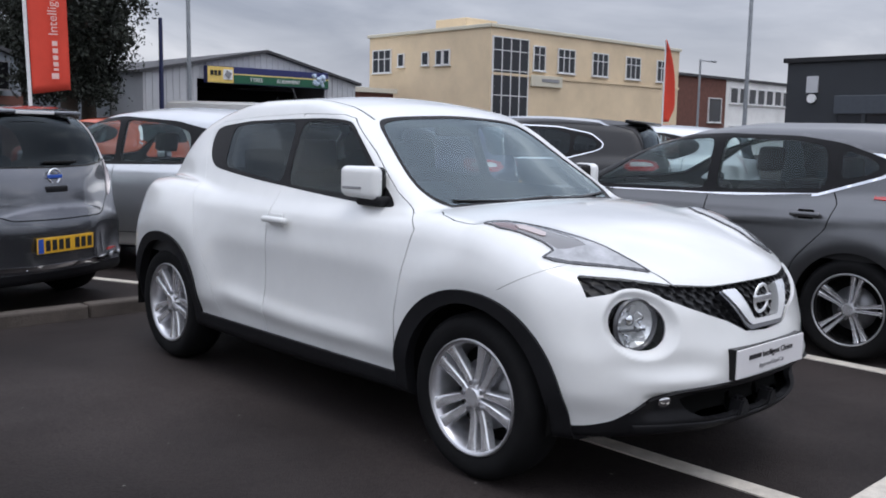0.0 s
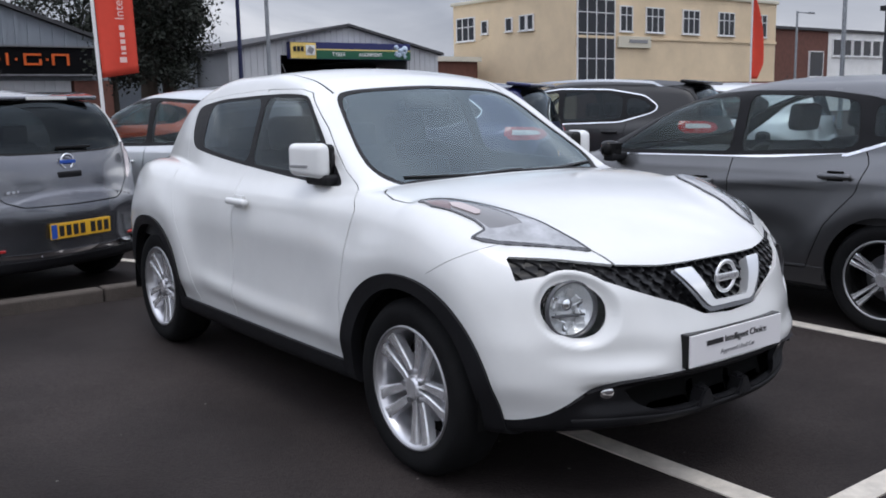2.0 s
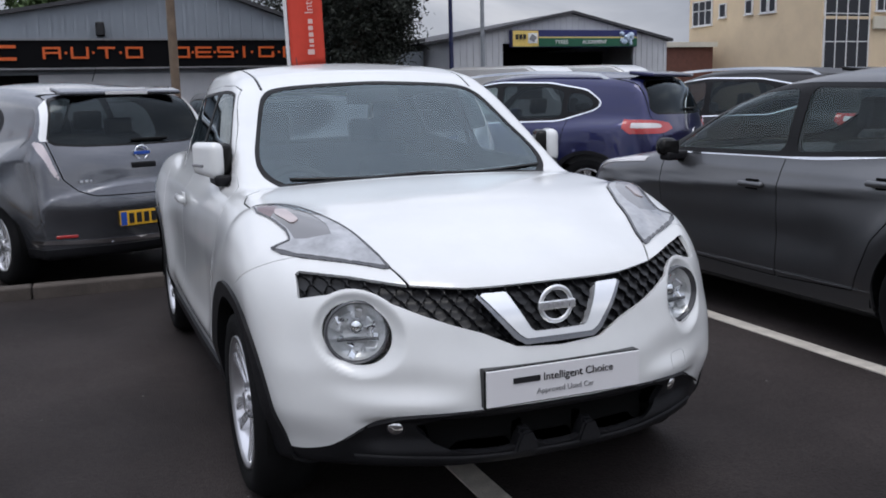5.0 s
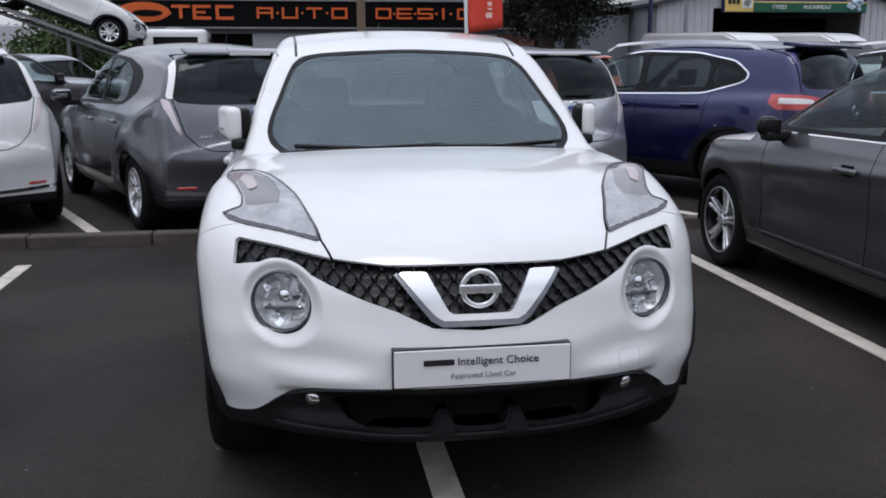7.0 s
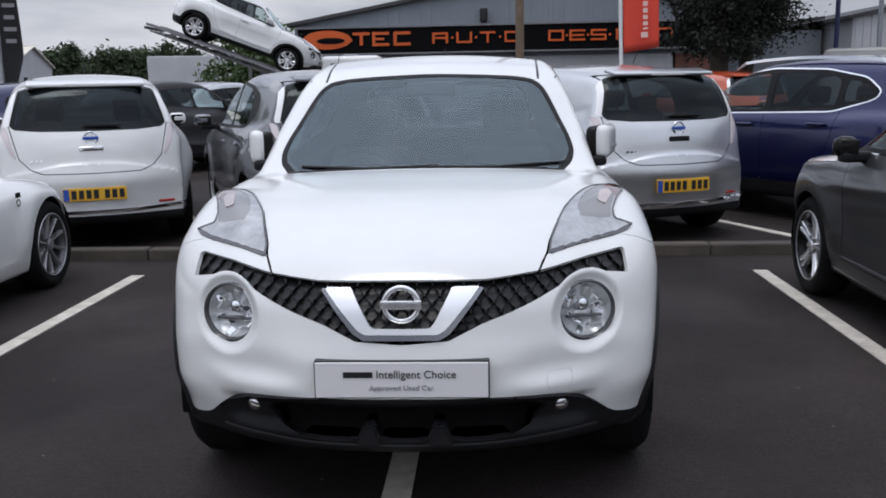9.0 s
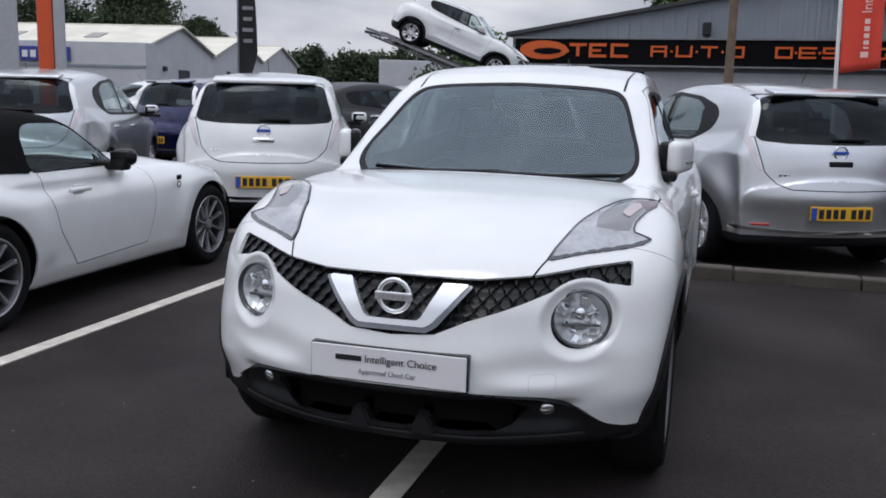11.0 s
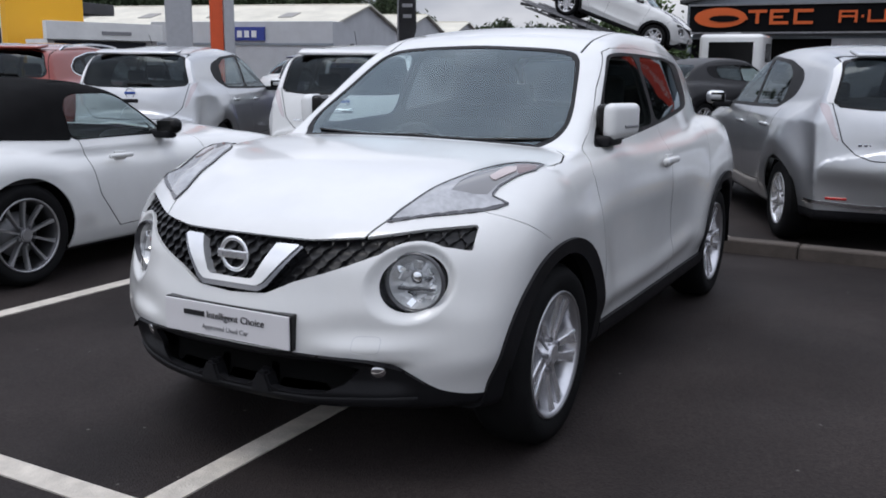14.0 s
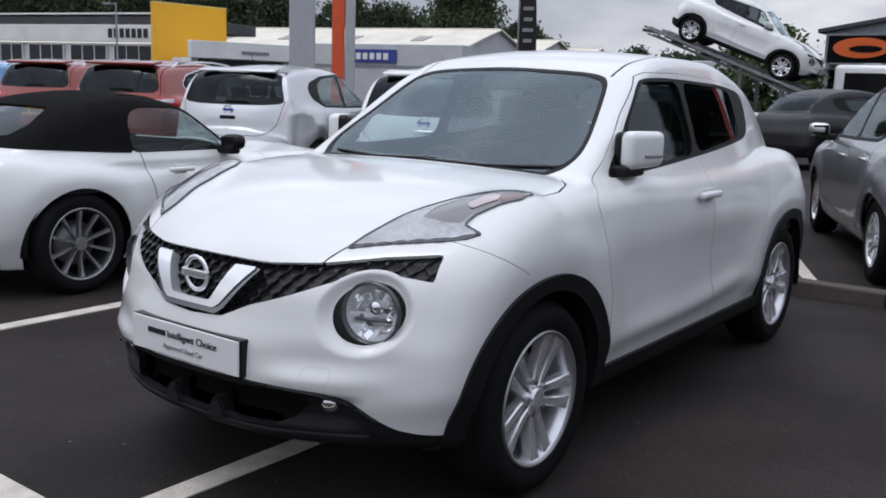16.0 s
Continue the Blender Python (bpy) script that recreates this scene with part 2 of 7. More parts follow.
M = dict(
    asphalt=asphalt(),
    white=paint("white_lacquer", (0.705, 0.711, 0.703)),
    silver=paint("silver_lacquer", (0.58, 0.59, 0.60), metal=0.9, rough=0.36),
    gunmetal=paint("gunmetal_lacquer", (0.135, 0.140, 0.155), metal=0.8, rough=0.26),
    grey=paint("grey_lacquer", (0.135, 0.137, 0.143), metal=0.85, rough=0.34, coat=0.5),
    blue=paint("blue_lacquer", (0.008, 0.010, 0.070), metal=0.6, rough=0.3),
    black=paint("black_lacquer", (0.010, 0.010, 0.012), rough=0.5, coat=0.15),
    red=paint("red_lacquer", (0.26, 0.035, 0.02), metal=0.3, rough=0.35),
    orange=paint("orange_lacquer", (0.55, 0.08, 0.02)),
    lightblue=paint("light_blue_lacquer", (0.10, 0.30, 0.55)),
    plastic=mat("black_plastic", (0.0125, 0.0125, 0.014), rough=0.5, spec=0.14, var=0.2, scale=5, bump=0.15, bscale=260),
    tyre_dark=mat("brake_cavity", (0.02, 0.02, 0.021), rough=0.6),
    gloss_black=mat("gloss_black", (0.008, 0.008, 0.008), rough=0.2, spec=0.22),
    # near-black: shade of deep recesses put into colour; also shut lines
    void=mat("shade_and_joint_black", (0.007, 0.007, 0.007), rough=0.9, spec=0.05),
    cloth=mat("soft_top_cloth", (0.008, 0.008, 0.0085), rough=0.9, spec=0.06, bump=0.3, bscale=400, var=0.2),
    trim=mat("interior_trim", (0.018, 0.018, 0.019), rough=0.8, var=0.2, scale=4),
    seat=mat("seat_cloth", (0.03, 0.03, 0.032), rough=0.95, var=0.25, scale=20),
    rubber=mat("tyre_rubber", (0.0085, 0.0085, 0.009), rough=0.8, spec=0.12, var=0.25, scale=7, bump=0.2, bscale=90),
    alloy=mat("machined_alloy", (0.88, 0.88, 0.90), rough=0.22, metal=0.75, var=0.06),
    rimedge=mat("rim_edge", (0.42, 0.42, 0.43), rough=0.35, metal=0.8),
    darkalloy=mat("dark_alloy", (0.10, 0.10, 0.105), rough=0.35, metal=0.8),
    chrome=mat("chrome", (0.82, 0.83, 0.85), rough=0.07, metal=1.0),
    ramp_steel=mat("dark_ramp_steel", (0.12, 0.12, 0.122), rough=0.5, metal=0.4, var=0.2),
    steel=mat("worn_steel", (0.28, 0.28, 0.29), rough=0.45, metal=0.8, var=0.2),
    line=mat("road_paint", (0.58, 0.535, 0.47), rough=0.8, var=0.22, scale=9, bump=0.5, bscale=120),
    kerb=mat("kerb_concrete", (0.075, 0.062, 0.053), rough=0.9, var=0.25, scale=6, bump=0.5, bscale=70, island=0.12),
    plate_y=mat("yellow_plate", (0.75, 0.42, 0.03), rough=0.35),
    plate_w=mat("white_plate", (0.72, 0.71, 0.72), rough=0.35),
    ink=mat("black_ink", (0.01, 0.01, 0.012), rough=0.5),
    greyink=mat("grey_ink", (0.25, 0.25, 0.26), rough=0.5),
    euro=mat("blue_strip", (0.02, 0.08, 0.4), rough=0.4),
    redlamp=mat("red_lamp", (0.42, 0.02, 0.02), rough=0.12, coat=1.0),
    clearlamp=mat("clear_lamp", (0.62, 0.60, 0.60), rough=0.1, coat=1.0),
    strip_lamp=mat("white_strip_lamp", (0.88, 0.88, 0.88), rough=0.15, coat=1.0),
    rosy=mat("rosy_clear_lamp", (0.62, 0.55, 0.56), rough=0.1, metal=0.2, coat=1.0),
    smoke=mat("smoked_lamp", (0.06, 0.06, 0.066), rough=0.2, coat=0.25),
    drl=mat("running_lamp_reflector", (0.36, 0.365, 0.375), rough=0.2, metal=0.3, coat=1.0, var=0.3, scale=14),
    drl_dark=mat("running_lamp_cavity", (0.15, 0.147, 0.15), rough=0.15, coat=1.0),
    reflector=mat("lamp_reflector", (0.82, 0.83, 0.84), rough=0.2, metal=0.6, bump=0.5, bscale=45),
    blink=mat("indicator_lens", (0.46, 0.385, 0.37), rough=0.12, metal=0.3, coat=1.0),
    lamp_rear=mat("dark_red_lamp_bowl", (0.12, 0.055, 0.055), rough=0.15, metal=0.4, coat=1.0),
    barrel=mat("rim_barrel", (0.62, 0.62, 0.64), rough=0.3, metal=0.85, var=0.12),
    satin=mat("satin_chrome", (0.86, 0.87, 0.88), rough=0.2, metal=0.7),
    dark_chrome=mat("dark_chrome", (0.22, 0.225, 0.24), rough=0.18, metal=1.0),
    screen=glass("windscreen_glass", (0.74, 0.83, 0.83), (0.84, 0.98, 1.03), ior=2.05),
    privacy=glass("privacy_glass", (0.14, 0.155, 0.165), (0.8, 0.9, 0.95), ior=1.42),
    pane=glass("side_glass", (0.66, 0.73, 0.73), (0.9, 0.98, 1.0), ior=1.45),
    lens=glass("lamp_lens", (0.97, 0.98, 0.98), ior=1.35),
    render_y=mat("cream_render", (0.72, 0.575, 0.39), rough=0.9, var=0.09, scale=0.5, bump=0.3, bscale=30),
    render_w=mat("white_render", (0.80, 0.80, 0.78), rough=0.85, var=0.1, scale=0.6),
    pale_clad=mat("pale_grey_cladding", (0.52, 0.53, 0.55), rough=0.6, var=0.1, scale=0.5),
    blue_clad=mat("blue_grey_cladding", (0.26, 0.29, 0.325), rough=0.6, var=0.1, scale=0.5),
    dark_clad=mat("charcoal_cladding", (0.028, 0.032, 0.038), rough=0.55, var=0.12, scale=0.5),
    dark_clad2=mat("slate_shutter", (0.06, 0.07, 0.085), rough=0.5, var=0.1),
    roof_felt=mat("dark_roof", (0.06, 0.06, 0.065), rough=0.85, var=0.2, scale=0.6),
    roof_pale=mat("fibre_cement_roof", (0.66, 0.63, 0.54), rough=0.9, var=0.15, scale=0.4),
    brick=mat("brown_brick", (0.14, 0.06, 0.045), rough=0.9, var=0.2, scale=3),
    frame_w=mat("white_frame", (0.75, 0.75, 0.75), rough=0.4),
    winglass=mat("window_glass", (0.022, 0.024, 0.03), rough=0.12, spec=0.4),
    sign_k=mat("black_sign", (0.006, 0.006, 0.007), rough=0.6, spec=0.06),
    sign_o=mat("orange_sign", (0.68, 0.115, 0.018), rough=0.5),
    banner=mat("red_banner_cloth", (0.72, 0.07, 0.04), rough=0.8, var=0.08, scale=2),
    banner_k=mat("black_banner_cloth", (0.02, 0.02, 0.022), rough=0.8, var=0.1),
    letter=mat("white_letter", (0.8, 0.8, 0.8), rough=0.6),
    letter_p=mat("pink_letter", (0.82, 0.55, 0.5), rough=0.6),
    sign_blue=mat("blue_sign", (0.03, 0.05, 0.28), rough=0.4),
    panel_o=mat("orange_red_panel", (0.72, 0.10, 0.025), rough=0.5, var=0.05),
    roof_light=mat("dull_roof_light", (0.30, 0.29, 0.27), rough=0.6, var=0.2),
    sign_b=mat("navy_sign", (0.02, 0.025, 0.12), rough=0.4),
    sign_g=mat("green_sign", (0.01, 0.10, 0.05), rough=0.4),
    sign_y=mat("yellow_sign", (0.92, 0.47, 0.02), rough=0.45),
    sign_yw=mat("faded_yellow_sign", (0.80, 0.58, 0.16), rough=0.5, var=0.1),
    pale_figure=mat("pale_blue_emblem", (0.50, 0.60, 0.72), rough=0.5),
    sign_yp=mat("pale_yellow_sign", (0.78, 0.62, 0.2), rough=0.45),
    navy=mat("navy_paint", (0.012, 0.018, 0.07), rough=0.4),
    galv=mat("galvanised_steel", (0.30, 0.32, 0.34), rough=0.5, metal=0.5, var=0.15),
    tower_grey=mat("grey_cladding_panel", (0.42, 0.43, 0.45), rough=0.45, var=0.08),
    wood=mat("weathered_pole_wood", (0.17, 0.125, 0.088), rough=0.9, var=0.25, scale=4, bump=0.5, bscale=20),
    bark=mat("dark_bark", (0.04, 0.03, 0.022), rough=0.95, var=0.3, scale=5, bump=0.8, bscale=16),
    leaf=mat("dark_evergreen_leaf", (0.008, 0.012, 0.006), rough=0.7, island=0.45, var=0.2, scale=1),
    leaf_far=mat("far_wood_leaf", (0.035, 0.055, 0.022), rough=0.8, island=0.45, var=0.2, scale=0.6),
    leaf_mid=mat("shrub_leaf", (0.06, 0.10, 0.03), rough=0.7, island=0.4, var=0.2, scale=1),
    sill_yellow=mat("cream_sign_board", (0.62, 0.58, 0.47), rough=0.6),
)


# ---- mesh tools ----
def mesh_object(name, V, F, material, parent=None, normals=None, label="", smooth=True):
    me = bpy.data.meshes.new(name)
    if isinstance(F, np.ndarray):
        n, k = F.shape
        me.vertices.add(len(V))
        me.vertices.foreach_set("co", np.asarray(V, np.float32).ravel())
        me.loops.add(n * k)
        me.loops.foreach_set("vertex_index", F.astype(np.int32).ravel())
        me.polygons.add(n)
        me.polygons.foreach_set("loop_start", np.arange(0, n * k, k, dtype=np.int32))
        me.update(calc_edges=True)
    else:
        me.from_pydata([tuple(v) for v in V], [], F)
    me.polygons.foreach_set("use_smooth", [smooth] * len(me.polygons))
    me.materials.append(material)
    if normals is not None:
        me.normals_split_custom_set_from_vertices([tuple(v) for v in normals])
    ob = new(name, me)
    if parent is not None:
        ob.parent = parent
    if label:
        tagged(ob, label)
    return ob


def part(name, bm, material, parent, label="", smooth=False):
    """Links a bmesh as one mesh object under a thing or a part."""
    me = bpy.data.meshes.new(name)
    bm.to_mesh(me)
    bm.free()
    me.materials.append(material)
    if smooth:
        me.polygons.foreach_set("use_smooth", [True] * len(me.polygons))
        me.set_sharp_from_angle(angle=radians(38))
    ob = new(name, me)
    if parent is not None:
        ob.parent = parent
    if label:
        tagged(ob, label)
    return ob


def thing(name, label, category, group="", kind="", at=None):
    e = new(name)
    e.empty_display_size = 0.2
    if at is not None:
        e.matrix_world = at
    return tagged(e, label, category, group, kind)


def box(size, at=(0, 0, 0), bevel=0.0, rot=(0, 0, 0), segs=2, bm=None):
    own = bmesh.new()
    bmesh.ops.create_cube(own, size=1.0)
    bmesh.ops.scale(own, vec=size, verts=own.verts)
    if bevel:
        bmesh.ops.bevel(own, geom=own.edges[:], offset=bevel, segments=segs, profile=0.5, affect="EDGES")
    bmesh.ops.transform(own, matrix=pose(*at, *rot), verts=own.verts)
    return join(bm, own)


def join(bm, own):
    if bm is None:
        return own
    me = bpy.data.meshes.new("tmp")
    own.to_mesh(me)
    own.free()
    bm.from_mesh(me)
    bpy.data.meshes.remove(me)
    return bm


def tube(r, h, at=(0, 0, 0), rot=(0, 0, 0), n=20, r2=None, bm=None, bevel=0.0):
    own = bmesh.new()
    bmesh.ops.create_cone(own, cap_ends=True, segments=n, radius1=r, radius2=r if r2 is None else r2, depth=h)
    if bevel:
        bmesh.ops.bevel(own, geom=[e for e in own.edges if len(e.link_faces) == 2 and any(len(f.verts) > 4 for f in e.link_faces)], offset=bevel, segments=2, affect="EDGES")
    bmesh.ops.transform(own, matrix=pose(*at, *rot), verts=own.verts)
    return join(bm, own)


def prism(pts, y0, y1, bm=None):
    """A polygon in x and z, drawn out along y."""
    own = bmesh.new()
    a = [own.verts.new((x, y0, z)) for x, z in pts]
    b = [own.verts.new((x, y1, z)) for x, z in pts]
    own.faces.new(a)
    own.faces.new(b[::-1])
    k = len(pts)
    for i in range(k):
        own.faces.new((a[i], b[i], b[(i + 1) % k], a[(i + 1) % k]))
    bmesh.ops.recalc_face_normals(own, faces=own.faces)
    return join(bm, own)


def lathe(profile, n=48, axis="x"):
    """Turns (radius, along) pairs about the x axis."""
    pr = np.array(profile, float)
    a = np.linspace(0, 2 * np.pi, n, endpoint=False)
    V = np.stack([np.repeat(pr[None, :, 1], n, 0), pr[None, :, 0] * np.cos(a)[:, None], pr[None, :, 0] * np.sin(a)[:, None]], -1).reshape(-1, 3)
    m = len(pr)
    i, j = np.meshgrid(np.arange(n), np.arange(m - 1), indexing="ij")
    i2 = (i + 1) % n
    F = np.stack([i * m + j, i * m + j + 1, i2 * m + j + 1, i2 * m + j], -1).reshape(-1, 4)
    return V, F


def words(name, text, size, material, parent, m, label="", depth=0.003, align="CENTER"):
    cu = bpy.data.curves.new(name, "FONT")
    cu.body, cu.size, cu.extrude, cu.align_x, cu.align_y = text, size, depth, align, "CENTER"
    tmp = new(name + "_tmp", cu)
    me = bpy.data.meshes.new_from_object(tmp.evaluated_get(bpy.context.evaluated_depsgraph_get()))
    bpy.data.objects.remove(tmp)
    me.materials.clear()
    me.materials.append(material)
    ob = new(name, me)
    ob.parent = parent
    ob.matrix_basis = m
    if label:
        tagged(ob, label)
    return ob


# ---- surfaces by smooth fields ----
def smax(a, b, k):
    h = np.clip(0.5 + 0.5 * (a - b) / k, 0, 1)
    return b + (a - b) * h + k * h * (1 - h)


def smin(a, b, k):
    return -smax(-a, -b, k)


def step(a, b, x):
    t = np.clip((x - a) / (b - a), 0, 1)
    return t * t * (3 - 2 * t)


def bell(x, c, w):
    return np.exp(-((x - c) / w) ** 2)


def curve(pairs):
    """A smooth curve through (x, value) pairs, held level outside them."""
    x, y = np.array(pairs, float).T
    h = np.diff(x)
    d = np.diff(y) / h
    m = np.zeros(len(x))
    m[0], m[-1] = d[0], d[-1]
    for i in range(1, len(x) - 1):
        if d[i - 1] * d[i] > 0:
            w1, w2 = 2 * h[i] + h[i - 1], h[i] + 2 * h[i - 1]
            m[i] = (w1 + w2) / (w1 / d[i - 1] + w2 / d[i])

    def at(q):
        q = np.clip(q, x[0], x[-1])
        i = np.clip(np.searchsorted(x, q) - 1, 0, len(x) - 2)
        t = (q - x[i]) / h[i]
        t2, t3 = t * t, t * t * t
        return (2 * t3 - 3 * t2 + 1) * y[i] + (t3 - 2 * t2 + t) * h[i] * m[i] + (3 * t2 - 2 * t3) * y[i + 1] + (t3 - t2) * h[i] * m[i + 1]
    return at


def outline(pts, u, v):
    """Signed distance to a polygon, below zero inside."""
    p = np.array(pts, float)
    d = np.full(u.shape, 1e9)
    s = np.ones(u.shape)
    k = len(p)
    for i in range(k):
        a, b = p[i], p[(i - 1) % k]
        ex, ey = b - a
        wx, wy = u - a[0], v - a[1]
        t = np.clip((wx * ex + wy * ey) / (ex * ex + ey * ey + 1e-12), 0, 1)
        d = np.minimum(d, (wx - ex * t) ** 2 + (wy - ey * t) ** 2)
        c1, c2, c3 = v >= a[1], v < b[1], ex * wy > ey * wx
        s = np.where((c1 & c2 & c3) | (~c1 & ~c2 & ~c3), -s, s)
    return s * np.sqrt(d)


def both(pts):
    """Closes a half outline (x from 0 up) with its mirror image."""
    return list(pts) + [(-x, z) for x, z in pts[::-1] if x > 0.001]


def rounded(pts, n=2, r=0.035):
    """Cuts the corners of a polygon, so that they read as round."""
    p = np.array(pts, float)
    for _ in range(n):
        q = np.roll(p, -1, 0)
        d = np.linalg.norm(q - p, axis=1, keepdims=True) + 1e-9
        t = np.minimum(0.3, r / d)
        p = np.stack([p + (q - p) * t, q + (p - q) * t], 1).reshape(-1, 2)
        r *= 0.4
    return p


def shell(f, y0, y1, z0, nt, nm, nc):
    """A closed skin where f is zero, met by rays from a spine along y."""
    th = np.linspace(-np.pi / 2, 1.5 * np.pi, nt, endpoint=False)
    ph = np.linspace(0.002, np.pi / 2, nc)
    O, D = [], []
    for p in ph:
        O.append(np.tile((0, y0, z0), (nt, 1)))
        D.append(np.stack([np.cos(th) * np.sin(p), np.full(nt, -np.cos(p)), np.sin(th) * np.sin(p)], 1))
    for y in np.linspace(y0, y1, nm)[1:-1]:
        O.append(np.tile((0, y, z0), (nt, 1)))
        D.append(np.stack([np.cos(th), np.zeros(nt), np.sin(th)], 1))
    for p in ph[::-1]:
        O.append(np.tile((0, y1, z0), (nt, 1)))
        D.append(np.stack([np.cos(th) * np.sin(p), np.full(nt, np.cos(p)), np.sin(th) * np.sin(p)], 1))
    rows = len(O)
    O, D = np.concatenate(O), np.concatenate(D)
    lo, hi = np.zeros(len(O)), np.full(len(O), 2.4)
    for _ in range(24):
        mid = (lo + hi) / 2
        inside = f(O + D * mid[:, None]) < 0
        lo, hi = np.where(inside, mid, lo), np.where(inside, hi, mid)
    V = O + D * lo[:, None]
    N = grad(f, V)
    r, c = np.meshgrid(np.arange(rows - 1), np.arange(nt), indexing="ij")
    c2 = (c + 1) % nt
    a, b, cc, d = r * nt + c, r * nt + c2, (r + 1) * nt + c2, (r + 1) * nt + c
    F = np.concatenate([np.stack([a, d, cc], -1).reshape(-1, 3), np.stack([a, cc, b], -1).reshape(-1, 3)])
    return V, N, F


def grad(f, V, e=0.004):
    G = np.stack([f(V + np.eye(3)[i] * e) - f(V - np.eye(3)[i] * e) for i in range(3)], 1)
    return G / (np.linalg.norm(G, axis=1, keepdims=True) + 1e-9)


def compress(V, N, F):
    u, inv = np.unique(F, return_inverse=True)
    return V[u], N[u], inv.reshape(-1, 3)


def cut(mesh, g):
    """Splits a skin along g = 0: (inside, outside)."""
    V, N, F = mesh
    if len(F) == 0:
        return mesh, mesh
    g = np.where(np.abs(g) < 1e-7, 1e-7, g)
    s = g < 0
    cnt = s[F].sum(1)
    mix = F[(cnt == 1) | (cnt == 2)]
    if len(mix) == 0:
        return compress(V, N, F[cnt == 3]), compress(V, N, F[cnt == 0])
    lone_in = s[mix].sum(1) == 1
    li = np.argmax(s[mix] == lone_in[:, None], 1)
    ar = np.arange(len(mix))
    a, b, c = mix[ar, li], mix[ar, (li + 1) % 3], mix[ar, (li + 2) % 3]
    n = len(V)
    e = np.concatenate([np.stack([a, b], 1), np.stack([a, c], 1)])
    key = np.minimum(e[:, 0], e[:, 1]) * n + np.maximum(e[:, 0], e[:, 1])
    uk, inv = np.unique(key, return_inverse=True)
    i, j = uk // n, uk % n
    t = (g[i] / (g[i] - g[j]))[:, None]
    V2 = np.concatenate([V, V[i] + (V[j] - V[i]) * t])
    nn = N[i] + (N[j] - N[i]) * t
    N2 = np.concatenate([N, nn / (np.linalg.norm(nn, axis=1, keepdims=True) + 1e-9)])
    ab, ac = n + inv[:len(a)], n + inv[len(a):]
    tri = np.stack([a, ab, ac], 1)
    q = np.concatenate([np.stack([ab, b, c], 1), np.stack([ab, c, ac], 1)])
    qi = np.concatenate([lone_in, lone_in])
    inn = np.concatenate([F[cnt == 3], tri[lone_in], q[~qi]])
    out = np.concatenate([F[cnt == 0], tri[~lone_in], q[qi]])
    return compress(V2, N2, inn), compress(V2, N2, out)


def cut_all(mesh, fs):
    """Cuts by one field or, one after the other, by several: (inside all, the rest)."""
    if callable(fs):
        return cut(mesh, fs(mesh[0]))
    rest = []
    for g in fs:
        mesh, out = cut(mesh, g(mesh[0]))
        rest.append(out)
    V, N, F, n = [], [], [], 0
    for v, m, t in rest:
        V.append(v), N.append(m), F.append(t + n)
        n += len(v)
    return mesh, (np.concatenate(V), np.concatenate(N), np.concatenate(F))


def runs(mesh):
    """The separate runs of a skin that hang together, small crumbs left out."""
    V, N, F = mesh
    if len(F) == 0:
        return []
    mark = np.arange(len(V))
    for _ in range(4000):
        low = mark[F].min(1)
        fresh = mark.copy()
        for k in range(3):
            np.minimum.at(fresh, F[:, k], low)
        fresh = fresh[fresh]
        if np.array_equal(fresh, mark):
            break
        mark = fresh
    kind = mark[F[:, 0]]
    return [compress(V, N, F[kind == k]) for k in np.unique(kind) if (kind == k).sum() > 6]


def band(h, w, *limits):
    """A narrow band along h = 0, within the limits."""
    return [lambda P: h(P) - w, lambda P: -h(P) - w, *limits]


def skin(name, mesh, material, parent, lift=0.0, depth=0.012, label=""):
    """A part from a piece of skin, lifted and given an edge."""
    V, N, F = mesh
    if len(F) == 0:
        return None
    e = np.concatenate([F[:, [0, 1]], F[:, [1, 2]], F[:, [2, 0]]])
    n = len(V)
    k1, k2 = e[:, 0] * n + e[:, 1], e[:, 1] * n + e[:, 0]
    rim = e[~np.isin(k1, k2)]
    P = V + N * lift
    if depth and len(rim):
        a, b = rim[:, 0], rim[:, 1]
        top_a, top_b = P[a], P[b]
        low_a, low_b = P[a] - N[a] * depth, P[b] - N[b] * depth
        side = np.cross(top_b - top_a, N[a])
        side /= np.linalg.norm(side, axis=1, keepdims=True) + 1e-9
        m = len(rim)
        V2 = np.concatenate([P, top_a, top_b, low_b, low_a])
        N2 = np.concatenate([N, side, side, side, side])
        i = n + np.arange(m)
        F2 = np.concatenate([F, np.stack([i + m, i, i + 3 * m], 1), np.stack([i + m, i + 3 * m, i + 2 * m], 1)])
        return mesh_object(name, V2, F2, material, parent, N2, label)
    return mesh_object(name, P, F, material, parent, N, label)


